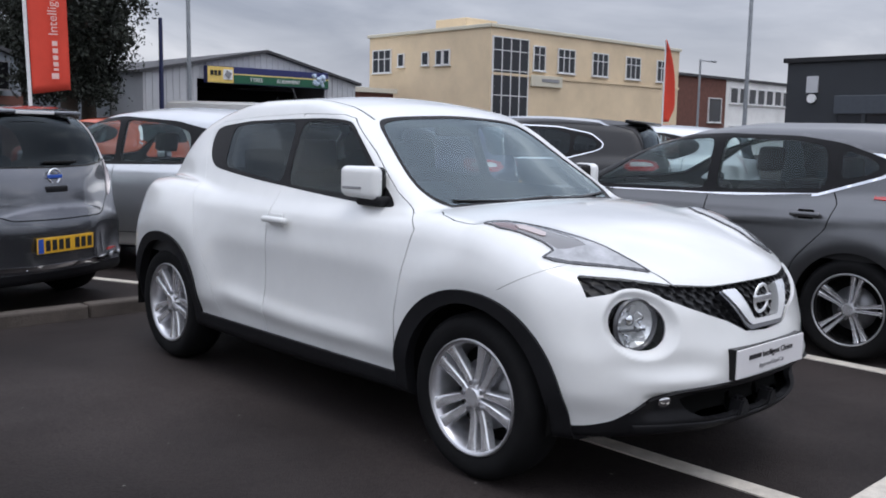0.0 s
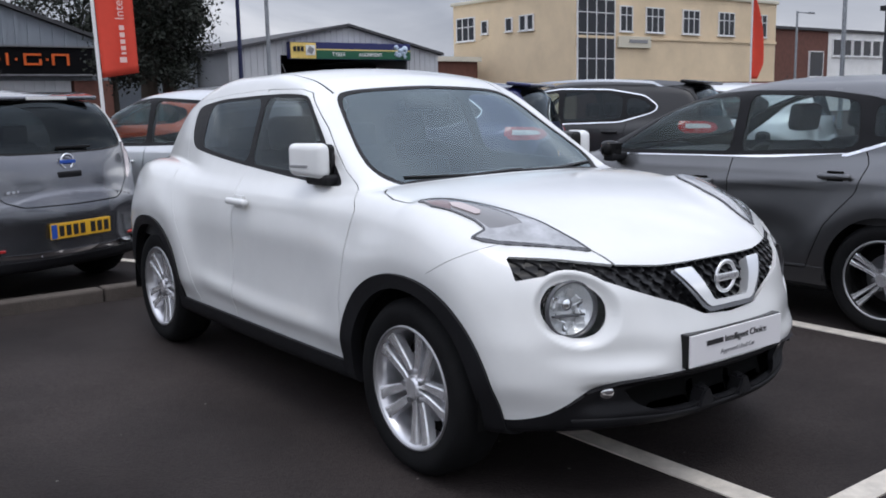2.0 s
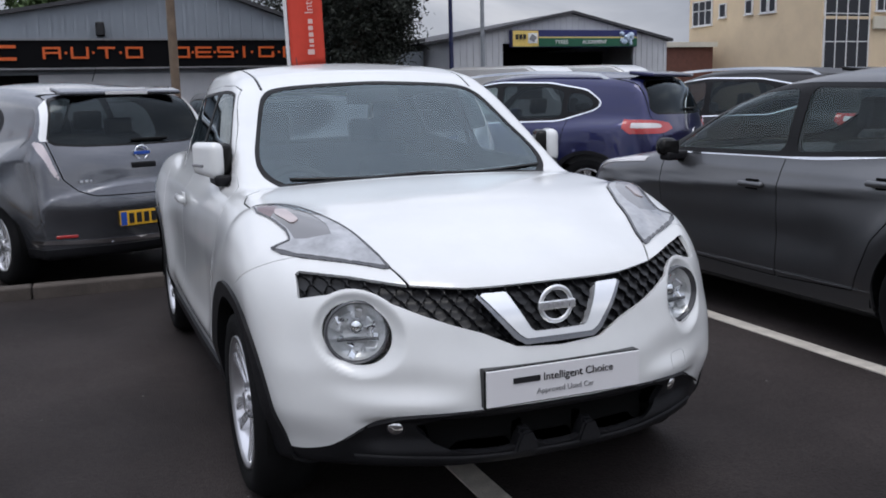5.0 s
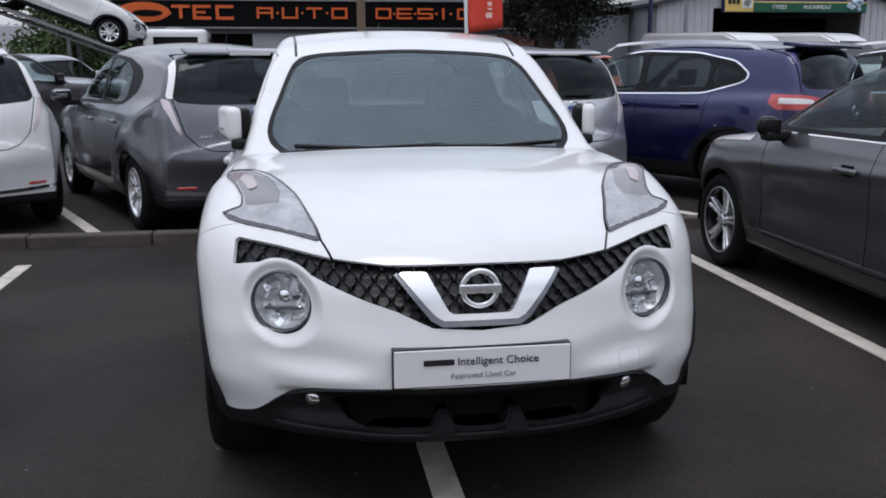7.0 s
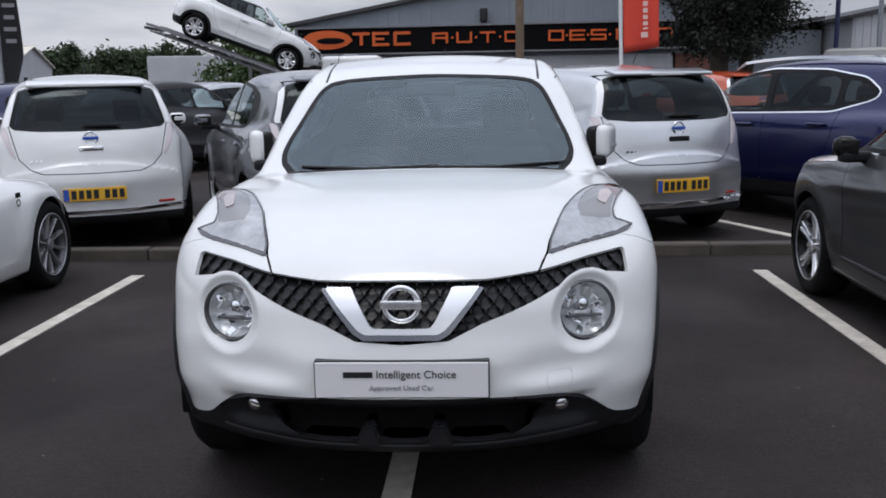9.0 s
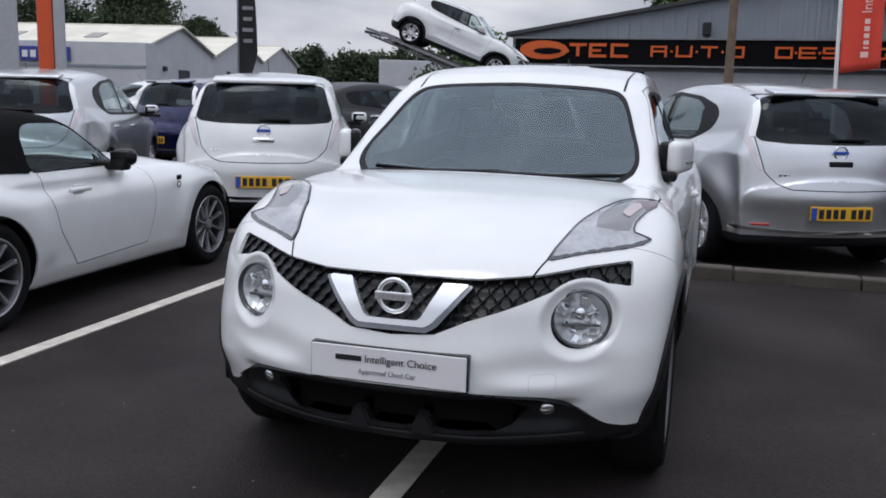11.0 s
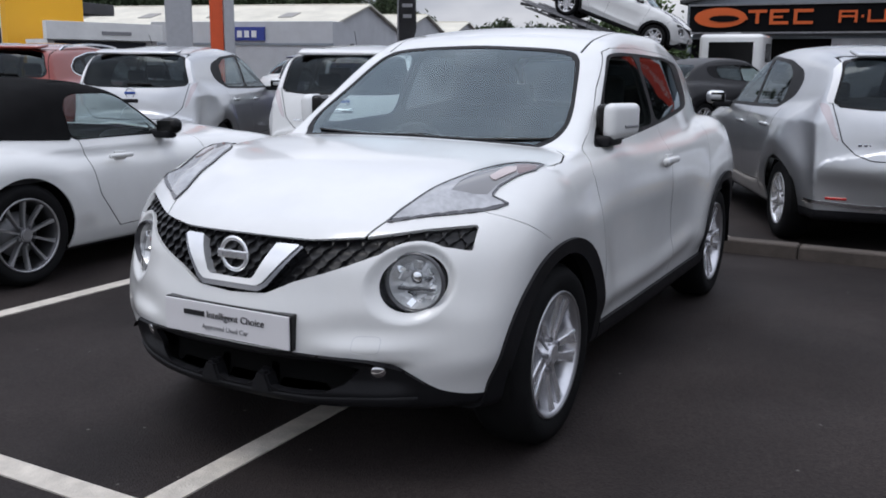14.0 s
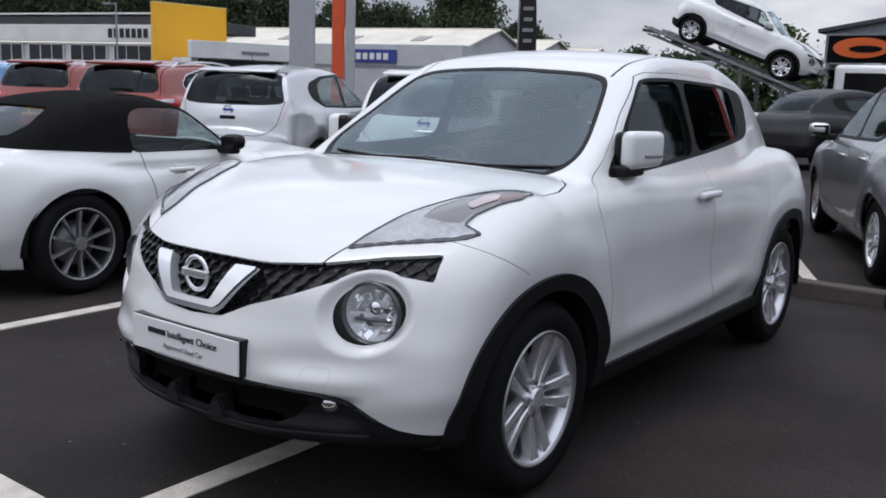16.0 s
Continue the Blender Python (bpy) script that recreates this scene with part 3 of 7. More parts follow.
# ---- cars: y runs from the nose (below zero) to the tail ----
def car_field(s):
    top, roof, front, rear = curve(s["top"]), curve(s["roof"]), curve(s["front"]), curve(s["rear"])
    width, barrel, cabw, taper = curve(s["width"]), curve(s["barrel"]), curve(s["cabw"]), curve(s["taper"])
    cf, cr, pf, pr = s["cf"], s["cr"], s.get("pf", 2.4), s.get("pr", 2.6)
    k1, k2 = s.get("k", 0.10), s.get("kc", 0.09)
    extra = s.get("extra")

    def f(p):
        x, y, z = np.abs(p[:, 0]), p[:, 1], p[:, 2]
        ty = y - s.get("nose", 0.0) * (x / 0.6) ** pf * step(-1.1, -1.8, y)
        t = (z - (top(ty) - s["crown"] * (x / 0.8) ** 2)) * 0.93
        fr = (front(z) + cf * (x / 0.6) ** pf - y) * 0.85
        re = (y - (rear(z) - cr * (x / 0.6) ** pr)) * 0.85
        si = x - (width(y) - barrel(z))
        low = smax(smax(fr, re, 0.1), smax(t, si, k1), k1)
        low = smax(low, (s.get("floor", 0.2) - z), 0.05)
        yy = y - x * x * (s["bow"] * step(0.6, -0.4, y) - s.get("bowr", 0.35) * step(0.4, 1.4, y))
        rz = roof(yy)
        sl = (roof(yy + 0.02) - roof(yy - 0.02)) / 0.04
        cab = (z - (rz - s.get("rcrown", 0.05) * (x / 0.6) ** 2)) / np.sqrt(1 + np.minimum(sl * sl, 9))
        cs = (x - (cabw(z) - taper(y))) * 0.95
        cab = smax(cab, cs, k2)
        cab = np.maximum(cab, np.maximum(s["roof"][0][0] - yy, yy - s["roof"][-1][0]))
        d = smin(low, cab, s.get("kj", 0.03))
        d = smax(d, s.get("floor", 0.2) - z, 0.05)
        if extra:
            d = extra(d, x, y, z)
        return d
    return f


def on_front(f, x, z, y0=-2.6, y1=-0.3, sign=1):
    """Where lines along y first meet the skin."""
    x, z = np.broadcast_arrays(np.asarray(x, float), np.asarray(z, float))
    lo, hi = np.full(x.size, y0), np.full(x.size, y1)
    X, Z = x.ravel(), z.ravel()
    for _ in range(26):
        mid = (lo + hi) / 2
        ins = f(np.stack([X, mid, Z], 1)) < 0
        hi, lo = np.where(ins, mid, hi), np.where(ins, lo, mid)
    return hi.reshape(x.shape)


def wheel(parent, x, y, z, R, r, side, style, w=0.205):
    """A tyre, its rim with spokes, and the parts behind the spokes. The outer face is at x."""
    hub = thing("wheel", "", "")
    for key in list(hub.keys()):
        del hub[key]
    hub.parent = parent
    hub.matrix_basis = pose(x, y, z) @ Matrix.Diagonal((side, 1, 1, 1)) @ Matrix.Rotation(-side * style.get("turn", 0.0), 4, "X")
    hw = w
    V, F = lathe([(r - 0.012, -hw), (r + 0.03, -hw - 0.004), (R - 0.03, -hw - 0.002), (R - 0.004, -hw + 0.035), (R, -hw * 0.5), (R - 0.004, -0.035), (R - 0.03, 0.0), (r + 0.05, 0.006), (r + 0.012, -0.002), (r - 0.008, -0.016)], 56)
    mesh_object("tyre", V, F, M["rubber"], hub)
    V, F = lathe([(r + 0.004, -0.008), (r - 0.004, -0.004), (r - 0.014, -0.012), (r - 0.02, -0.05), (r - 0.035, -0.1), (r - 0.035, -hw)], 56)
    rim = mesh_object("rim", V, F, style.get("barrel", style["mat"]), hub)
    V, F = lathe([(r + 0.003, -0.009), (r + 0.002, -0.001), (r - 0.005, -0.002), (r - 0.010, -0.012)], 56)
    mesh_object("rim_lip", V, F, M["rimedge"], rim)
    V, F = lathe([(0.0, -0.105), (r * 0.62, -0.105), (r * 0.62, -0.12)], 40)
    mesh_object("brake_disc", V, F, M["steel"], hub)
    # added near-black disc stands in for the shade behind the spokes
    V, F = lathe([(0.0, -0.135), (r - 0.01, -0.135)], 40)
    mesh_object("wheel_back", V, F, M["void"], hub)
    bm = None
    n, pair, wid = style["spokes"], style.get("pair", 0.0), style.get("w", 0.035)
    for i in range(n):
        a0 = 2 * math.pi * i / n
        for sgn in ((-1, 1) if pair else (0,)):
            own = bmesh.new()
            vs = []
            for rad, dep, ww in ((0.032, -0.030, wid * 0.62), (r * 0.36, -0.032, wid * 0.74), (r * 0.60, -0.026, wid * 0.88), (r * 0.82, -0.018, wid * 1.02), (r * 0.93, -0.013, wid * 1.35), (r - 0.004, -0.010, wid * 1.9)):
                off = sgn * pair * (0.30 + 0.70 * rad / r)
                for du, dx in ((-ww / 2, -0.036), (-ww * 0.46, -0.004), (-ww * 0.34, 0.0), (0.0, -0.0015), (ww * 0.34, 0.0), (ww * 0.46, -0.004), (ww / 2, -0.036)):
                    vs.append(own.verts.new((dep + dx, off + du, rad)))
            for q in range(5):
                for c in range(6):
                    own.faces.new((vs[q * 7 + c], vs[q * 7 + c + 1], vs[q * 7 + 8 + c], vs[q * 7 + 7 + c]))
            bmesh.ops.recalc_face_normals(own, faces=own.faces)
            bmesh.ops.transform(own, matrix=Matrix.Rotation(a0, 4, "X"), verts=own.verts)
            bm = join(bm, own)
    part("spokes", bm, style["mat"], rim, smooth=True)
    bm = tube(0.042, 0.03, (-0.028, 0, 0), (0, 90, 0), 24, bevel=0.008)
    part("hub_cap", bm, style["mat"], rim, smooth=True)
    nut = None
    for i in range(5):
        a = 2 * math.pi * (i + 0.5) / 5
        at = (-0.028, 0.056 * math.sin(a), 0.056 * math.cos(a))
        if nut is None:
            nut = part("wheel_nut", tube(0.010, 0.02, (0, 0, 0), (0, 90, 0), 6), M["steel"], rim)
            nut.location = at
        else:
            o = new("wheel_nut", nut.data)
            o.parent, o.location = rim, at
    return hub


def lamp_on(f, x, z, profile, n=28, y0=None):
    """A turned shape whose axis stands square on the nose at (x, z)."""
    y = float(on_front(f, x, z))
    q = Vector(grad(f, np.array([[x, y, z]]))[0])
    V, F = lathe(profile, n)
    m = Matrix.Translation((x, y, z)) @ q.to_track_quat("X", "Z").to_matrix().to_4x4()
    return np.array([m @ Vector(v) for v in V]), F


JUKE_RIM = dict(spokes=5, pair=0.044, w=0.045, mat=M["alloy"], barrel=M["barrel"], turn=0.43)


def rounded_block(parent, name, size, at, material, rot=(0, 0, 0), r=0.35, label=""):
    bm = box(size, (0, 0, 0), min(size) * r, segs=4)
    bmesh.ops.transform(bm, matrix=pose(*at, *rot), verts=bm.verts)
    return part(name, bm, material, parent, label, smooth=True)


def seat(parent, x, y, z=0.42, back=0.62):
    s = rounded_block(parent, "car_seat", (0.46, 0.5, 0.16), (x, y, z), M["seat"])
    rounded_block(s, "backrest", (0.46, 0.16, back), (x, y + 0.30, z + back / 2 + 0.02), M["seat"], (-14, 0, 0))
    rounded_block(s, "headrest", (0.25, 0.10, 0.17), (x, y + 0.42, z + back + 0.17), M["seat"], (-10, 0, 0))
    return s


def cabin_fittings(car, y_dash, z_dash, y_front, y_back, right=True):
    rounded_block(car, "dashboard", (1.30, 0.46, 0.22), (0, y_dash, z_dash), M["trim"], (-6, 0, 0))
    for x in (-0.36, 0.36):
        seat(car, x, y_front)
    rounded_block(car, "rear_bench", (1.15, 0.18, 0.62), (0, y_back, 0.80), M["seat"], (-14, 0, 0), 0.3)
    for x in (-0.36, 0.36):
        rounded_block(car, "rear_headrest", (0.24, 0.09, 0.15), (x, y_back + 0.1, 1.16), M["seat"])
    x = -0.36 if right else 0.36
    V, F = lathe([(0.185 + 0.016 * math.cos(a), 0.016 * math.sin(a)) for a in np.linspace(0, 2 * math.pi, 9)], 28)
    V = V[:, [1, 0, 2]]
    c, s_ = math.cos(radians(-25)), math.sin(radians(-25))
    V = np.stack([V[:, 0], c * V[:, 1] - s_ * V[:, 2], s_ * V[:, 1] + c * V[:, 2]], 1) + (x, y_dash + 0.34, z_dash - 0.02)
    mesh_object("steering_wheel", V, F, M["trim"], car)


def number_plate(car, y, z, material, facing=1, x=0.0, tilt=0.0, w=0.52, h=0.111):
    """facing 1: read from behind (+y)."""
    pl = part("number_plate", box((w, 0.012, h), (0, 0, 0), 0.003), material, car)
    pl.matrix_basis = pose(x, y, z, tilt, 0, 0 if facing < 0 else 180)
    part("plate_strip", box((0.045, 0.004, h - 0.012), (-w / 2 + 0.028, -0.008, 0)), M["euro"], pl)
    bar = None
    for i, u in enumerate((-0.165, -0.105, -0.045, 0.015, 0.105, 0.165, 0.225)):
        if bar is None:
            bar = part("registration_bar", box((0.040, 0.003, 0.074)), M["ink"], pl)
            bar.location = (u - 0.005, -0.008, 0)
        else:
            o = new("registration_bar", bar.data)
            o.parent, o.location = pl, (u - 0.005, -0.008, 0)
    return pl


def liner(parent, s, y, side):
    """The inside of a wheel arch, its deep shade put into near-black colour."""
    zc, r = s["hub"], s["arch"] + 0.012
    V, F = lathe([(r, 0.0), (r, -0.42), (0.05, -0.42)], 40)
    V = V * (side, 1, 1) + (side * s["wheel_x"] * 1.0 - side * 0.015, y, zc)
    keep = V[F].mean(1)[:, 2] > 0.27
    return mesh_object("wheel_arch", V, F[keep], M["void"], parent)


def folded_mirror(root, sd, m, body):
    """A door mirror folded back: shell outwards, dark glass towards the door."""
    x, y, z, sx, sy, sz = m
    turn = -sd * 20

    def shaped(width, length, height, off, bevel):
        bm = box((width, length, height), (0, 0, 0), bevel, segs=5)
        for v in bm.verts:
            u = (v.co.y / sy + 0.5)
            v.co.x *= 1.0 - 0.25 * u
            v.co.z = v.co.z * (1.0 - 0.12 * u) + 0.008 * u
        bmesh.ops.transform(bm, matrix=pose(sd * x, y, z, 0, 0, turn) @ pose(sd * off, 0, 0), verts=bm.verts)
        return bm
    ob = part("door_mirror", shaped(sx * 0.66, sy, sz, sx * 0.20, 0.032), body, root, smooth=True)
    part("mirror_glass", shaped(sx * 0.58, sy * 0.95, sz * 0.93, -sx * 0.21, 0.024), M["gloss_black"], ob, "black inner face of the folded mirror", smooth=True)
    rounded_block(ob, "mirror_foot", (0.13, 0.17, 0.045), (sd * (x - 0.055), y - 0.035, z - sz * 0.52), M["plastic"])
    bm = box((0.008, 0.10, 0.012), (0, 0, 0), 0.003)
    bmesh.ops.transform(bm, matrix=pose(sd * x, y, z, 0, 0, turn) @ pose(sd * sx * 0.485, 0.03, -0.02, 0, 0, sd * 4), verts=bm.verts)
    part("mirror_blinker", bm, M["greyink"], ob)


def car(s, name, label, body, at=None, fine=1.0, rim=None, interior=True, group=""):
    """Builds a car from its profile s in the lacquer body."""
    root = thing(name, label, "car", group)
    f = car_field(s)
    S = shell(f, s["spine"][0], s["spine"][1], s["spine"][2], int(s.get("nt", 200) * fine), int(s.get("nm", 96) * fine), int(s.get("nc", 46) * fine))
    full = S
    for ya in s["axles"]:
        d = lambda P: np.hypot(P[:, 1] - ya, P[:, 2] - s["hub"])
        _, S = cut(S, np.maximum(d(S[0]) - s["arch"], 0.45 - np.abs(S[0][:, 0])))
        if s.get("clad"):
            for sd in (-1, 1):
                g = np.maximum(d(S[0]) - s["clad"] - 0.02 * step(0.0, 0.4, np.abs(S[0][:, 1] - ya)), 0.5 - sd * S[0][:, 0])
                piece, S = cut(S, np.maximum(g, 0.16 - S[0][:, 2]))
                skin("arch_cladding", piece, M["plastic"], root, 0.012, 0.05, "matt black plastic wheel arch trim")
    glass_cuts = []
    for spec in s["parts"]:
        nm, gf, material, lift, depth, lab = spec[:6]
        piece, S = cut_all(S, gf)
        if material is None:
            continue
        if nm.endswith("_gap"):
            for run in runs(piece):
                skin(nm, run, M[material], root, lift, depth, lab)
            continue
        ob = skin(nm, piece, body if material == "body" else M[material], root, lift, depth, lab)
        if ob and material in ("screen", "privacy", "pane", "lens"):
            ob.visible_shadow = False
            if material != "lens":
                glass_cuts.append(gf)
    skin("body", S, body, root, 0.0, 0.014)
    if interior:
        V, N, F = full
        I = (V - N * 0.035, N, F)
        I = cut(I, 0.62 - I[0][:, 2])[0]
        I = cut(I, s["axles"][0] + 0.30 - I[0][:, 1])[0]
        for gf in glass_cuts:
            I = cut_all(I, gf)[1]
        skin("interior_lining", I, M["trim"], root, 0, 0)
        if s.get("fit"):
            cabin_fittings(root, *s["fit"])
    for ya in s["axles"]:
        for sd in (-1, 1):
            liner(root, s, ya, sd)
            wheel(root, sd * (s["wheel_x"] - (s.get("rear_in", 0.0) if ya > 0 else 0.0)), ya, s["hub"], s["hub"] + 0.004, s.get("rim", 0.225), sd, rim or s["style"])
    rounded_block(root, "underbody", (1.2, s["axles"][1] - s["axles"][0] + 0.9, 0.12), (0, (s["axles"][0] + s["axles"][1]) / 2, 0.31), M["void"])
    for m in s.get("mirrors", ()):
        for sd in (-1, 1):
            x, y, z, sx, sy, sz = m
            if s.get("folded"):
                folded_mirror(root, sd, m, body)
                continue
            ob = rounded_block(root, "door_mirror", (sx, sy, sz), (sd * x, y, z), body if not s.get("dark_mirror") else M["gloss_black"], (0, 0, sd * -12), 0.42)
            rounded_block(ob, "mirror_foot", (0.19, 0.10, 0.06), (sd * (x - 0.065), y + 0.01, z - sz * 0.50), M["plastic"])
            # glass coloured black for the dark reflection it would show
            gl = rounded_block(ob, "mirror_glass", (sx * 0.72, 0.012, sz * 0.7), (sd * (x - 0.008), y + sy * 0.46, z), M["gloss_black"], (0, 0, sd * -12))
    for x, y, z in s.get("handles", ()):
        for sd in (-1, 1):
            ob = rounded_block(root, "door_handle", (0.034, 0.20, 0.032), (sd * (x + 0.012), y, z), body if not s.get("chrome_handle") else M["chrome"], (0, 0, 0), 0.45)
            # recess block in body colour, or black with the shade painted in
            rounded_block(ob, "handle_recess", (0.010, 0.10, 0.060), (sd * (x - 0.003), y, z), M["void"] if s.get("recess_shade") else body, (0, 0, 0), 0.3)
    if s.get("finish"):
        s["finish"](root, f, body)
    if at is not None:
        root.matrix_world = at
    return root


def side_cut(pts, sd, grow=0.0):
    pts = rounded(pts, 2)
    return [lambda P: 0.3 - sd * P[:, 0], lambda P: outline(pts, P[:, 1], P[:, 2]) - grow]


def front_cut(pts, y_lim):
    return [lambda P: P[:, 1] - y_lim, lambda P: outline(pts, P[:, 0], P[:, 2])]


def rear_cut(pts, y_lim):
    return [lambda P: y_lim - P[:, 1], lambda P: outline(pts, P[:, 0], P[:, 2])]


# ---- the white crossover ----
HEAD = (0.570, 0.678)
GRILLE = both([(0, 0.803), (0.26, 0.802), (0.42, 0.815), (0.57, 0.838), (0.705, 0.850), (0.714, 0.775), (0.66, 0.785), (0.57, 0.800), (0.47, 0.765), (0.40, 0.735), (0.33, 0.708), (0.24, 0.678), (0.14, 0.632), (0.0, 0.622)])
DAYLAMP = [(0.449, -1.785), (0.458, -1.713), (0.488, -1.615), (0.520, -1.50), (0.562, -1.395), (0.60, -1.305), (0.655, -1.235), (0.745, -1.20), (0.748, -1.29), (0.720, -1.365), (0.692, -1.462), (0.690, -1.512), (0.752, -1.512), (0.728, -1.555), (0.675, -1.605), (0.60, -1.665), (0.54, -1.711)]
LAMP_SHADOW = [(0.449, -1.785), (0.54, -1.711), (0.60, -1.665), (0.675, -1.605), (0.728, -1.555), (0.752, -1.512), (0.735, -1.526), (0.669, -1.592), (0.597, -1.652), (0.537, -1.700), (0.460, -1.758)]
LAMP_TAIL = [(0.690, -1.330), (0.672, -1.285), (0.735, -1.235), (0.742, -1.29), (0.716, -1.365)]
LAMP_BACK = [(0.570, -1.572), (0.566, -1.50), (0.588, -1.41), (0.622, -1.325), (0.668, -1.268), (0.735, -1.235), (0.738, -1.29), (0.710, -1.365), (0.682, -1.462), (0.675, -1.52), (0.640, -1.545)]
BLINKER = [(0.640, -1.435), (0.664, -1.452), (0.700, -1.352), (0.688, -1.315), (0.660, -1.340)]
BONNET = both([(0, -2.15), (0.36, -2.15), (0.408, -1.875), (0.446, -1.778), (0.458, -1.713), (0.488, -1.615), (0.520, -1.50), (0.562, -1.395), (0.60, -1.305), (0.655, -1.235), (0.742, -1.185), (0.745, -1.05), (0.715, -0.95), (0.64, -0.86), (0, -0.7)])
F_WIN = [(-0.535, 1.052), (-0.395, 1.222), (-0.205, 1.368), (-0.15, 1.388), (0.19, 1.394), (0.165, 1.080)]
R_WIN = [(0.212, 1.084), (0.238, 1.392), (0.70, 1.376), (0.872, 1.358), (0.845, 1.146)]
WIN_ALL = [(-0.655, 1.035), (-0.645, 1.018), (-0.29, 1.037), (-0.10, 1.050), (0.14, 1.066), (0.40, 1.084), (0.93, 1.130), (1.02, 1.155), (1.10, 1.225), (1.115, 1.330), (1.04, 1.360), (0.70, 1.390), (0.3, 1.403), (0.0, 1.407), (-0.16, 1.399), (-0.215, 1.382), (-0.40, 1.242)]
F_DOOR = [(-0.65, 1.085), (-0.80, 1.005), (-0.865, 0.95), (-0.83, 0.78), (-0.80, 0.60), (-0.80, 0.30), (0.215, 0.30), (0.205, 1.43), (-0.12, 1.424), (-0.192, 1.407), (-0.424, 1.256)]
R_DOOR = [(0.205, 1.43), (0.215, 0.30), (0.62, 0.30), (0.70, 0.50), (0.86, 0.74), (0.97, 0.95), (1.10, 1.14), (1.15, 1.22), (1.16, 1.34), (1.05, 1.385), (0.6, 1.414)]


def juke_extra(d, x, y, z):
    w = step(-1.25, -1.5, y)
    dh = np.hypot(x - HEAD[0], z - HEAD[1])
    d = d + w * (0.024 * step(0.124, 0.086, dh))
    d = d - w * 0.010 * bell(z, 0.480, 0.030) * step(0.25, 0.42, x) * step(0.68, 0.50, x)
    d = d + w * 0.008 * bell(z, 0.545, 0.045) * step(0.28, 0.45, x) * step(0.74, 0.6, x)
    d = d + w * 0.030 * step(0.450, 0.415, z) * step(0.32, 0.37, z) * step(0.62, 0.50, x)
    along_lamp = step(-1.80, -1.55, y) * step(-1.12, -1.28, y) * step(0.80, 0.95, z)
    mid_lamp = 0.60 + 0.42 * (y + 1.5)
    d = d - 0.022 * along_lamp * bell(x, mid_lamp, 0.095)
    ra, rb = np.hypot(y + 1.2325, z - 0.325), np.hypot(y - 1.2975, z - 0.325)
    out = step(0.55, 0.72, x) * step(0.34, 0.45, z)
    d = d - out * (0.016 * bell(ra, 0.50, 0.10) + 0.022 * bell(rb, 0.54, 0.13))
    mid = step(-0.85, -0.5, y) * step(0.80, 0.45, y) * out
    d = d + mid * (0.011 * bell(z, 0.66, 0.16) - 0.016 * bell(z, 0.43 + 0.05 * step(-0.2, 0.7, y), 0.055))
    return d


def low_line(P):
    x, y, z = np.abs(P[:, 0]), P[:, 1], P[:, 2]
    fr = curve([(0, 0.462), (0.35, 0.458), (0.48, 0.450), (0.58, 0.405), (0.67, 0.335), (0.75, 0.315), (0.95, 0.31)])(x)
    return z - np.where(y < -1.3, fr, np.where(y > 1.5, 0.46, 0.342))


